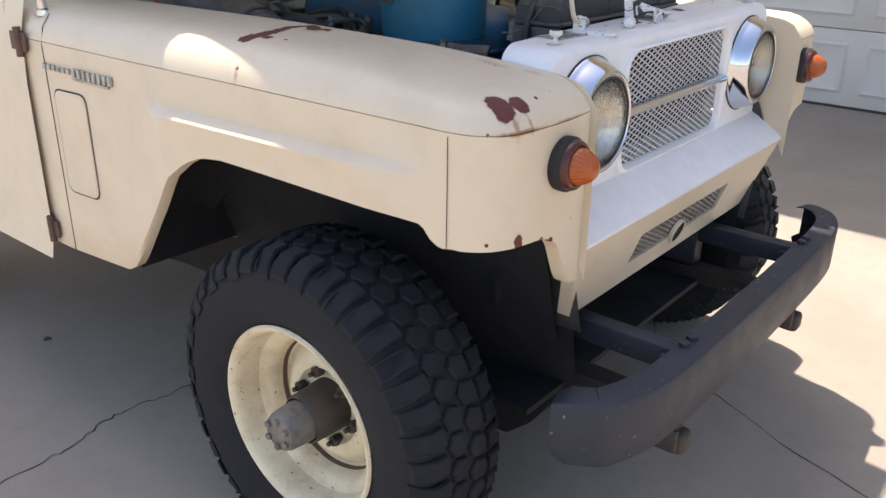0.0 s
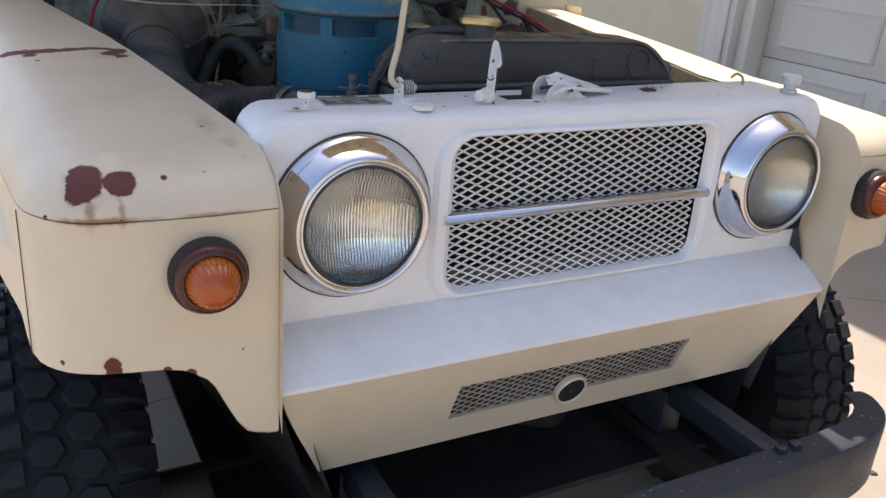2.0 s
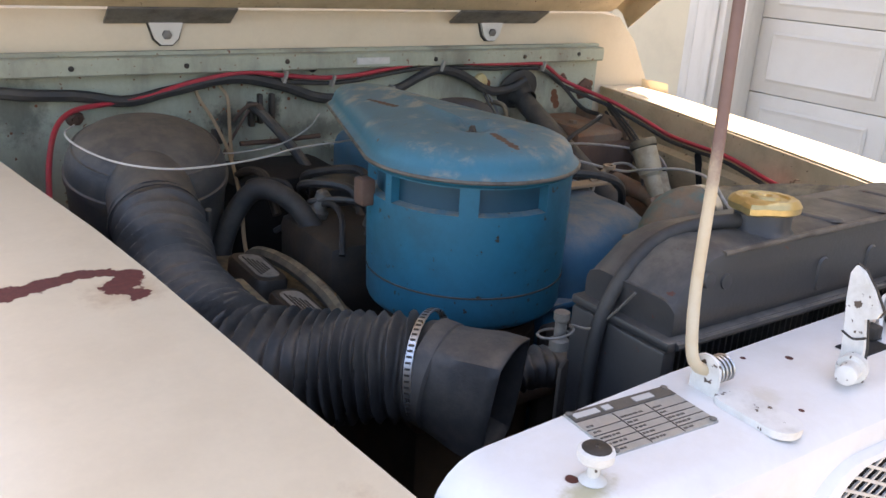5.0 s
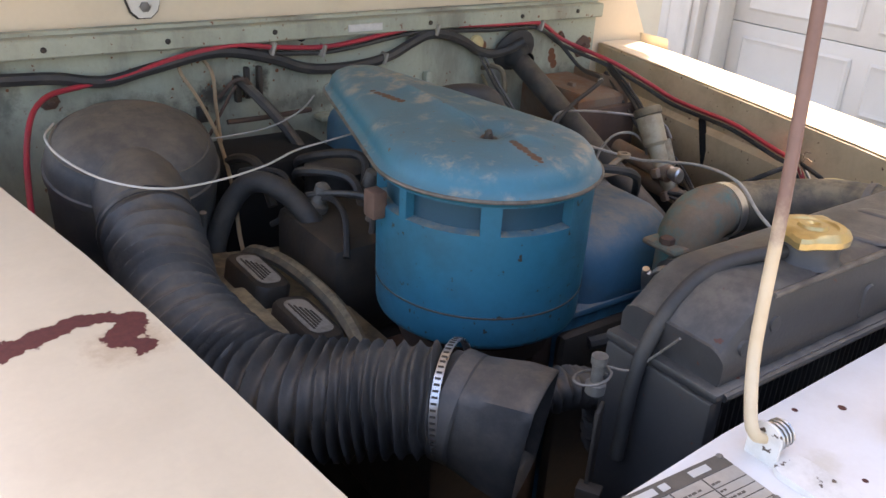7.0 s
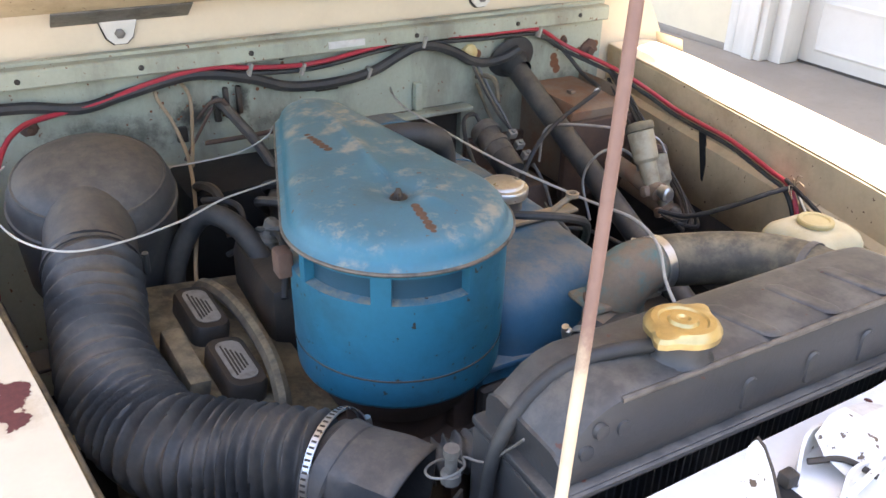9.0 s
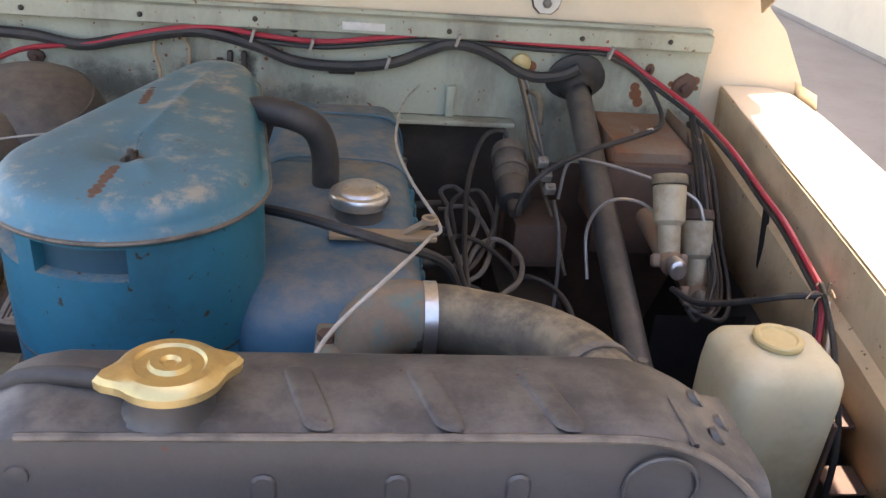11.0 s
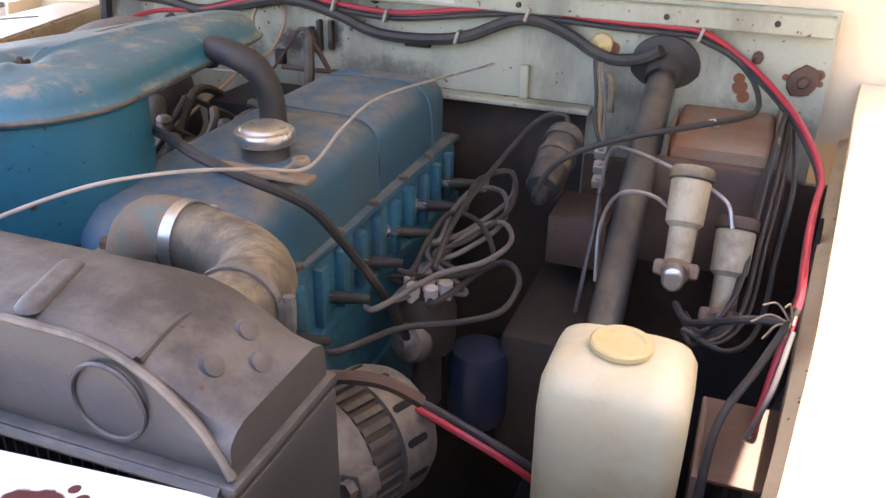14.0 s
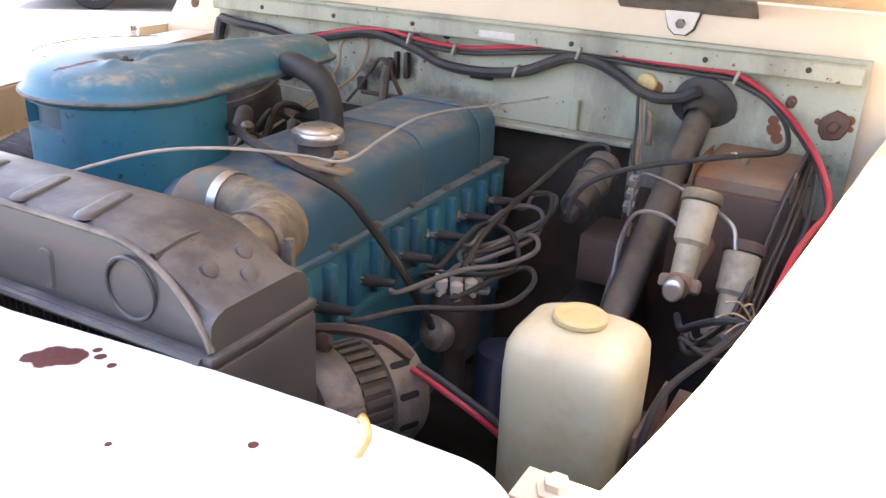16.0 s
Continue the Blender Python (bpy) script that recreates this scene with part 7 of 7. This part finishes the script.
boxes("coil_mount", [(0.325, 0.42, 1.18, 1.30, 0.90, 0.985, 0.003)], M_BROWN, truck, "rust-brown bracket below the coil")


def cylinder(x, y, z, s):
    """A reservoir leaning forwards over its cylinder."""
    m = pose(x, y, z, -30, 0, 0) @ Matrix.Diagonal((0.84, 0.84, 1, 1))
    bm = bmesh.new()
    lathe(bm, [(0.014, -0.135), (0.020, -0.12), (0.022, -0.075), (0.030, -0.068), (0.032, -0.012), (0.027, -0.008)], m, 20, True)
    o = part("master_cylinder", bm, M_RESERVOIR, truck, "corroded master cylinder with a leaning fluid reservoir")
    bm = bmesh.new()
    box(bm, -0.036, 0.036, -0.012, 0.012, -0.142, -0.120, 0.006, m)
    tube(bm, [m @ Vector((0, -0.02, -0.14)), m @ Vector((0, 0.13, -0.05))], 0.019, 12, straight=True)
    part("body", bm, M_PEDAL, o)
    bm = bmesh.new()
    lathe(bm, [(0.029, -0.010), (0.035, -0.008), (0.035, 0.004), (0.032, 0.008), (0.012, 0.010), (0.004, 0.009)], m, 24, cap1=True, wave=lambda a, r, h: 1 + (0.02 * math.cos(18 * a) if r > 0.034 else 0))
    part("reservoir_cap", bm, M_BROWN if s else M_HOSE, o, "rust-brown filler cap")
    bm = bmesh.new()
    lathe(bm, [(0.014, 0), (0.014, 0.012), (0.017, 0.013), (0.017, 0.026), (0.013, 0.030)], m @ axis((0, -0.025, -0.136), (0, -0.87, -0.47)), 14, cap1=True)
    part("switch", bm, M_STEEL if not s else M_DULL, o)
    return o


mc1 = cylinder(0.543, 1.064, 1.130, 0)
mc2 = cylinder(0.611, 1.083, 1.060, 1)
bm = bmesh.new()
tube(bm, [(0.43, 1.05, 0.95), (0.425, 1.08, 1.03), (0.45, 1.07, 1.085), (0.50, 1.06, 1.09), (0.535, 1.05, 1.06), (0.54, 1.04, 1.02)], 0.003, 6)
tube(bm, [(0.40, 1.20, 1.03), (0.41, 1.20, 1.10), (0.45, 1.17, 1.115), (0.53, 1.10, 1.115), (0.59, 1.06, 1.10), (0.605, 1.04, 1.07)], 0.003, 6)
part("brake_pipe", bm, M_ALU, mc1, "grey steel brake pipes")
bm = bmesh.new()
m = axis((0.317, 1.255, 1.066), (0.03, 0.93, 0.36))
lathe(bm, [(0.030, -0.045), (0.030, 0.0), (0.028, 0.004), (0.028, 0.03), (0.031, 0.033), (0.031, 0.045), (0.010, 0.048)], m, 22, True, True)
coil = part("ignition_coil", bm, M_DULL, truck, "grey ignition coil")
for dz in (-0.02, 0.02):
    bm = bmesh.new()
    lathe(bm, [(0.031, dz), (0.033, dz), (0.033, dz + 0.012), (0.031, dz + 0.012)], m, 22)
    part("coil_strap", bm, M_DULL, coil)
bm = bmesh.new()
lathe(bm, [(0.0295, -0.044), (0.0295, -0.085), (0.026, -0.092), (0.014, -0.096), (0.011, -0.118), (0.006, -0.120)], m, 22, cap1=True)
part("coil_tower", bm, M_BLACK, coil)
for x, y, z in ((0.383, 1.282, 1.067), (0.387, 1.258, 1.050), (0.391, 1.234, 1.034)):
    bm = bmesh.new()
    box(bm, -0.010, 0.010, -0.008, 0.008, -0.009, 0.009, 0.002, pose(x, y, z, 30, 0, 0))
    lathe(bm, [(0.005, 0.009), (0.005, 0.013)], pose(x, y, z, 30, 0, 0), 8, cap1=True)
    part("terminal_block", bm, M_RELAY, coil, "pale fuse terminal")
for k, (dx, dz) in enumerate(((0.0, 0.0), (0.008, 0.004), (-0.008, 0.010))):
    bm = bmesh.new()
    tube(bm, [(0.340, 1.402, 1.208), (0.348 + dx, 1.385, 1.185 + dz), (0.362 + dx, 1.350, 1.135 + dz), (0.372 + dx, 1.310, 1.095 + dz), (0.384, 1.285, 1.072)], 0.0030, 6)
    part("fuse_wire", bm, (M_TAN, M_GREY_HOSE, M_RUBBER)[k], coil)
bm = bmesh.new()
tube(bm, [(0.397, 1.215, 1.02), (0.402, 1.17, 0.98), (0.40, 1.13, 0.92), (0.395, 1.10, 0.84)], 0.0034, 6)
part("fuse_wire", bm, M_GREY_HOSE, coil)
bm = bmesh.new()
tube(bm, [(0.36, 1.40, 1.165), (0.365, 1.37, 1.175), (0.378, 1.35, 1.165), (0.382, 1.34, 1.12)], 0.006, 8)
tube(bm, [(0.36, 1.40, 1.15), (0.37, 1.33, 1.07), (0.40, 1.22, 0.98), (0.42, 1.15, 0.90)], 0.004, 6)
part("throttle_link", bm, M_HOSE, truck, "rusty throttle linkage")

# ---- cables ----
def cable(pts, r, mat, name, label, parent=None, per=8):
    bm = bmesh.new()
    tube(bm, pts, r, 8, per)
    return part(name, bm, mat, parent or truck, label)


FW = 1.402
red = [(-0.62, 0.62, 0.93), (-0.652, 0.80, 0.98), (-0.65, 1.05, 1.06), (-0.63, 1.20, 1.13), (-0.60, 1.30, 1.185), (-0.56, 1.36, 1.207), (-0.50, 1.385, 1.213), (-0.43, 1.387, 1.222), (-0.33, 1.387, 1.248), (-0.23, 1.387, 1.261), (-0.155, 1.388, 1.252), (-0.07, 1.388, 1.245), (0.0, 1.388, 1.247), (0.11, 1.388, 1.262), (0.19, 1.388, 1.270), (0.28, 1.388, 1.266), (0.365, 1.388, 1.262), (0.45, 1.388, 1.261), (0.515, 1.386, 1.256), (0.588, 1.385, 1.214), (0.655, 1.285, 1.178), (0.693, 1.205, 1.145), (0.708, 1.135, 1.122), (0.699, 1.05, 1.118), (0.690, 0.95, 1.114), (0.684, 0.84, 1.092), (0.677, 0.79, 1.083), (0.668, 0.755, 1.05), (0.655, 0.72, 0.98), (0.63, 0.70, 0.92)]
cable(red, 0.0047, M_RED, "battery_cable", "thick red battery cable along the firewall")
cable([(x, y + 0.006, z - 0.012) for x, y, z in red[9:]], 0.0045, M_RUBBER, "wiring_loom", "thin black wiring loom")
cable([(-0.690, 1.399, 1.238), (-0.697, 1.396, 1.21), (-0.700, 1.394, 1.16), (-0.702, 1.394, 1.10)], 0.0125, M_RUBBER, "weather_strip", "black rubber strip at the firewall edge")
cable([(-0.69, 1.400, 1.240), (-0.66, 1.392, 1.238), (-0.62, 1.39, 1.233), (-0.54, 1.392, 1.228), (-0.46, 1.392, 1.215), (-0.38, 1.392, 1.23), (-0.26, 1.392, 1.250), (-0.16, 1.392, 1.232), (-0.09, 1.392, 1.207), (-0.03, 1.39, 1.200), (0.05, 1.39, 1.203), (0.11, 1.39, 1.215), (0.16, 1.39, 1.237), (0.205, 1.39, 1.252), (0.25, 1.39, 1.248), (0.30, 1.39, 1.228), (0.335, 1.39, 1.208), (0.375, 1.39, 1.198), (0.42, 1.38, 1.207), (0.45, 1.37, 1.225)], 0.0105, M_RUBBER, "wiring_loom", "thick taped black wiring loom")
for x, y, z in ((0.217, 1.385, 1.262), (0.09, 1.385, 1.212), (0.508, 1.384, 1.254), (-0.155, 1.385, 1.250), (-0.05, 1.386, 1.238)):
    bm = bmesh.new()
    box(bm, -0.0028, 0.0028, -0.010, 0.012, -0.012, 0.012, 0.001, pose(x, y, z, 0, 18, 0))
    part("cable_tie", bm, M_RELAY, firewall)
bm = bmesh.new()
for k in range(6):
    a = k * 1.1
    tube(bm, [(0.676, 0.775, 1.085), (0.665 + 0.012 * math.cos(a), 0.77, 1.098 + 0.014 * math.sin(a)), (0.655 + 0.02 * math.cos(a), 0.755, 1.095 + 0.022 * math.sin(a))], 0.0012, 5, 4)
part("cable_knot", bm, M_TAN, fender_r)
cable([(0.676, 0.78, 1.083), (0.64, 0.80, 1.07), (0.60, 0.85, 1.03), (0.57, 0.92, 0.985), (0.55, 0.98, 0.975)], 0.005, M_RUBBER, "branch_cable", "black branch cable")
cable([(0.678, 0.77, 1.080), (0.665, 0.72, 1.03), (0.645, 0.70, 0.96), (0.64, 0.68, 0.88)], 0.0030, M_GREY_HOSE, "branch_cable", "grey branch cable")
cable([(0.68, 0.80, 1.09), (0.648, 0.70, 1.075), (0.618, 0.62, 1.055), (0.612, 0.575, 1.00), (0.612, 0.56, 0.90)], 0.0042, M_SPLASH, "branch_cable", "black washer hose")
rng = random.Random(8)
for k in range(9):
    dx, dz = rng.uniform(-0.02, 0.025), rng.uniform(-0.03, 0.03)
    cable([(0.66 + dx * 0.4, 1.30, 1.16 + dz * 0.6), (0.655 + dx, 1.20, 1.10 + dz), (0.645 + dx, 1.10, 1.03 + dz), (0.635 + dx, 1.00, 0.97 + dz), (0.60 + dx, 0.94, 0.95 + dz * 0.5), (0.565, 0.96 + dz, 0.96)], 0.0028 + 0.0012 * (k % 2), M_GRIME if k % 3 else M_RUBBER, "loom_strand", "dull brown wiring strands")
cable([(0.508, 1.385, 1.245), (0.56, 1.39, 1.222), (0.597, 1.385, 1.190), (0.613, 1.36, 1.162), (0.610, 1.325, 1.152), (0.590, 1.27, 1.156), (0.559, 1.22, 1.160), (0.50, 1.195, 1.148), (0.437, 1.174, 1.134), (0.37, 1.15, 1.110), (0.335, 1.135, 1.085), (0.317, 1.133, 1.050), (0.316, 1.140, 1.024)], 0.0048, M_RUBBER, "coil_lead", "black lead to the coil")
cable([(0.556, 1.2185, 1.160), (0.548, 1.2155, 1.1585)], 0.0053, M_LABEL, "tape_band", "white tape on the lead", per=2)
cable([(0.319, 1.302, 1.084), (0.310, 1.322, 1.11), (0.27, 1.30, 1.105), (0.235, 1.20, 1.06), (0.215, 1.05, 1.02), (0.214, 0.95, 0.975)], 0.0045, M_RUBBER, "coil_lead", "black lead to the coil")
cable([(-0.245, 0.925, 1.228), (-0.30, 0.90, 1.232), (-0.36, 0.872, 1.236), (-0.425, 0.825, 1.24), (-0.50, 0.795, 1.243), (-0.56, 0.795, 1.245), (-0.605, 0.85, 1.245), (-0.628, 0.945, 1.245), (-0.625, 1.045, 1.24), (-0.60, 1.115, 1.236)], 0.0014, M_WIRE, "control_cable", "thin pale control cable in a loop", per=10)
cable([(-0.40, 1.20, 1.155), (-0.36, 1.22, 1.15), (-0.31, 1.24, 1.142), (-0.24, 1.22, 1.155), (-0.20, 1.18, 1.19), (-0.195, 1.14, 1.225)], 0.0014, M_WIRE, "control_cable", "thin pale control cable")
cable([(0.0, 0.395, 1.225), (0.02, 0.44, 1.235), (0.06, 0.50, 1.245), (0.095, 0.58, 1.235), (0.12, 0.67, 1.21), (0.138, 0.742, 1.190), (0.11, 0.88, 1.19), (0.095, 1.0, 1.192), (0.10, 1.12, 1.185), (0.115, 1.27, 1.17), (0.135, 1.36, 1.165), (0.152, 1.41, 1.165)], 0.0021, M_WIRE, "control_cable", "thin pale cable over the valve cover", per=10)
cable([(-0.33, 1.405, 1.235), (-0.33, 1.38, 1.215), (-0.315, 1.35, 1.18), (-0.31, 1.28, 1.13), (-0.335, 1.16, 1.08), (-0.37, 1.05, 1.04), (-0.385, 0.98, 1.015)], 0.0034, M_TAN, "choke_cable", "tan wire")
cable([(-0.285, 1.405, 1.24), (-0.27, 1.395, 1.21), (-0.28, 1.36, 1.16), (-0.305, 1.28, 1.12)], 0.0034, M_TAN, "choke_cable", "tan wire")

# ---- firewall details ----
bm = bmesh.new()
lathe(bm, [(0.010, 0.0), (0.010, 0.002), (0.0085, 0.003), (0.0085, -0.004)], axis((-0.083, 1.4105, 1.263), (0, -1, 0)), 16)
lathe(bm, [(0.0085, 0.0005), (0.001, 0.0005)], axis((-0.083, 1.4105, 1.263), (0, -1, 0)), 16)
part("plug_hole", bm, M_DARK, firewall)
bm = bmesh.new()
box(bm, 0.005, 0.083, 1.3815, 1.3835, 1.270, 1.284, 0.0005)
part("sticker", bm, M_LABEL, firewall, "blank white sticker")
for x, z in ((-0.55, 1.277), (-0.35, 1.277), (-0.15, 1.28), (0.2, 1.277), (0.45, 1.277), (0.62, 1.28)):
    bm = bmesh.new()
    lathe(bm, [(0.005, 0), (0.005, 0.002), (0.003, 0.004)], axis((x, 1.383, z), (0, -1, 0)), 8, cap1=True)
    part("screw", bm, M_GRIME, firewall)
for x0, z0, w, h in ((-0.225, 1.15, 0.012, 0.05), (-0.205, 1.155, 0.010, 0.06), (-0.18, 1.16, 0.010, 0.055), (-0.02, 1.182, 0.05, 0.018), (-0.30, 1.12, 0.02, 0.03)):
    bm = bmesh.new()
    box(bm, x0, x0 + w, 1.398, 1.4125, z0, z0 + h, 0.003)
    part("bracket", bm, M_GRIME, firewall)
bm = bmesh.new()
lathe(bm, [(0.020, 0), (0.018, 0.006), (0.010, 0.010), (0.004, 0.016)], axis((0.345, 1.411, 1.218), (0, -1, 0)), 14, cap1=True)
part("plug", bm, M_CAP, firewall, "tan rubber plug")
for x, z, r in ((0.600, 1.218, 0.010), (0.675, 1.188, 0.026), (-0.547, 1.185, 0.015)):
    bm = bmesh.new()
    lathe(bm, [(r, 0), (r * 0.9, 0.004), (r * 0.4, 0.007), (r * 0.3, 0.014)], axis((x, 1.411, z), (0, -1, 0)), 12, cap1=True, wave=lambda a, q, h: 1 + 0.10 * math.sin(2 * a + x * 9) + 0.06 * math.sin(5 * a))
    part("rust_plug", bm, M_RUST, firewall, "rusty blanking plug")
bm = bmesh.new()
tube(bm, [(-0.215, 1.40, 1.19), (-0.20, 1.36, 1.17), (-0.17, 1.30, 1.12), (-0.15, 1.22, 1.06)], 0.010, 8)
lathe(bm, [(0.05, 0), (0.055, 0.02), (0.055, 0.07), (0.04, 0.08)], pose(-0.16, 1.13, 1.03), 20, cap1=True)
part("vacuum_motor", bm, M_BLACK, truck, "black vacuum unit behind the air cleaner")

# ---- between duct and fender ----
cable([(-0.655, 1.02, 1.105), (-0.635, 0.88, 1.085), (-0.610, 0.735, 1.060), (-0.590, 0.62, 1.03), (-0.56, 0.52, 0.99)], 0.0065, M_HOSE, "wing_loom", "dusty taped loom along the fender")
cable([(-0.650, 1.0, 1.08), (-0.628, 0.86, 1.05), (-0.604, 0.70, 1.01), (-0.58, 0.58, 0.97)], 0.009, M_RUBBER, "wing_loom", "dusty rubber hose along the fender")
cable([(-0.600, 0.58, 0.96), (-0.580, 0.545, 1.02), (-0.552, 0.51, 1.04), (-0.525, 0.47, 1.01), (-0.51, 0.44, 0.94)], 0.007, M_BUMPER, "vent_hose", "dark vent hose")
bm = bmesh.new()
box(bm, -0.022, 0.022, -0.016, 0.016, -0.012, 0.012, 0.004, pose(-0.606, 0.735, 1.035, 10, 20, 30))
part("plug_connector", bm, M_CAP, fender_l, "tan cable connector")
bm = bmesh.new()
box(bm, -0.640, -0.585, 0.88, 0.93, 1.035, 1.042, 0.002)
box(bm, -0.640, -0.632, 0.88, 0.93, 1.042, 1.09, 0.002)
part("duct_bracket", bm, M_GRIME, fender_l)

# ---- throttle linkage at the firewall ----
for name, pts, r in (("link_arm", [(-0.26, 1.395, 1.165), (-0.235, 1.385, 1.195), (-0.215, 1.38, 1.200)], 0.004), ("link_arm", [(-0.215, 1.38, 1.200), (-0.19, 1.375, 1.165), (-0.165, 1.37, 1.130)], 0.005), ("link_rod", [(-0.30, 1.36, 1.10), (-0.27, 1.37, 1.14), (-0.235, 1.375, 1.19)], 0.003), ("link_rod", [(-0.26, 1.36, 1.128), (-0.18, 1.36, 1.128), (-0.09, 1.36, 1.132)], 0.005)):
    cable(pts, r, M_BROWN, name, "brown greasy throttle linkage", firewall)
# oval slots of the inner fender
for y, z, ln in ((1.035, 1.045, 0.06),):
    bm = bmesh.new()
    xi = x_in(y, 1) - 0.0145
    o = rounded(-0.009, 0.009, -ln, ln, 0.009, 4)
    loft(bm, [[Vector((xi + d, y + b * 0.25, z + b * 0.9)) + Vector((0, a, 0)) for a, b in o] for d in (0.0, 0.004)], True, True, True)
    part("oval_slot", bm, M_DARK, fender_r)
# bolts along the valve cover flange
for k in range(7):
    bm = bmesh.new()
    lathe(bm, [(0.008, 0.0), (0.008, 0.006), (0.004, 0.008)], pose(0.136, 0.62 + k * 0.108, 1.054), 6, cap1=True)
    part("cover_bolt", bm, M_DULL, engine)
for y in (0.985, 1.19):
    bm = bmesh.new()
    tube(bm, [(-0.085, y, 1.120), (-0.070, y, 1.154), (-0.04, y, 1.166), (0.02, y, 1.167), (0.085, y, 1.165), (0.115, y, 1.152), (0.127, y, 1.12), (0.131, y, 1.06)], 0.0018, 8)
    part("cover_band", bm, M_ENGINE, engine)

# ---- front of the engine ----
# added box that darkens the engine's front by hiding the blue block
boxes("dark_front_cover", [(-0.115, 0.150, 0.570, 0.593, 0.60, 1.030, 0.012)], M_GRIME, engine, "dark cover added over the block's blue front")
boxes("intake_manifold", [(-0.140, -0.102, 0.60, 1.27, 0.70, 1.030, 0.012)], M_BROWN, engine, "greasy brown intake manifold")
bm = bmesh.new()
tube(bm, [(0.006, 0.528, 1.120), (-0.010, 0.520, 1.112), (-0.032, 0.511, 1.094), (-0.046, 0.505, 1.055), (-0.042, 0.503, 1.00), (-0.03, 0.505, 0.90)], 0.0245, 18)
lower = part("bypass_pipe", bm, M_RUBBER, truck, "black rubber bypass hose")
clamp((-0.010, 0.520, 1.112), (0.85, 0.4, 0.35), 0.0252, lower, 0.010)
bm = bmesh.new()
lathe(bm, [(0.03, -0.03), (0.06, -0.03), (0.065, -0.012), (0.058, 0.0), (0.065, 0.012), (0.062, 0.02), (0.02, 0.022)], axis((0.02, 0.525, 0.93), (0, -1, 0)), 28, True, True)
part("pulley", bm, M_BLACK, engine, "dark water pump pulley")
for k in range(5):
    a = math.radians(72 * k + 15)
    bm = bmesh.new()
    box(bm, 0.03, 0.175, -0.032, 0.032, -0.0015, 0.0015, 0, axis((0.02, 0.480, 0.93), (0, -1, 0)) @ pose(0, 0, 0, 0, 0, math.degrees(a)) @ pose(0, 0, 0, 28, 0, 0))
    part("fan_blade", bm, M_BLACK, engine)
# nuts and a bracket on the manifold side
for y, z in ((0.70, 0.985), (0.86, 0.985), (1.02, 0.985), (1.18, 0.985)):
    bm = bmesh.new()
    lathe(bm, [(0.010, 0.0), (0.010, 0.009), (0.005, 0.011), (0.005, 0.020)], axis((-0.140, y, z), (-1, 0, 0.1)), 6, cap1=True)
    part("nut", bm, M_BROWN, engine)

# ---- clutter behind the air cleaner ----
boxes("carburettor_body", [(-0.31, -0.145, 0.86, 1.06, 0.93, 1.085, 0.02)], M_GRIME, truck, "greasy dark carburettor body")
# filler box, no known part: near-black to keep this space dark
boxes("dark_filler_box", [(-0.34, -0.10, 1.20, 1.37, 0.80, 1.10, 0.025)], M_DARK, truck, "added near-black box filling the dark space low on the firewall")
rng = random.Random(21)
for k in range(7):
    x0, y0 = rng.uniform(-0.32, -0.16), rng.uniform(0.85, 1.10)
    cable([(x0, y0, 1.07), (x0 + rng.uniform(-0.03, 0.03), y0 + 0.05, 1.12 + rng.uniform(-0.01, 0.02)), (x0 + rng.uniform(-0.05, 0.05), y0 + 0.13, 1.11), (x0 + rng.uniform(-0.04, 0.04), y0 + 0.20, 1.05)], 0.005 + 0.003 * (k % 2), (M_RUBBER, M_BLACK, M_GRIME)[k % 3], "vacuum_hose", "small greasy vacuum hose")
for x, y in ((-0.20, 0.93), (-0.27, 1.0), (-0.17, 1.02)):
    bm = bmesh.new()
    lathe(bm, [(0.018, 0.0), (0.018, 0.02), (0.012, 0.024), (0.012, 0.05), (0.006, 0.055)], pose(x, y, 1.08, 10, 15, 0), 12, cap1=True)
    part("carburettor_fitting", bm, M_DULL, truck)
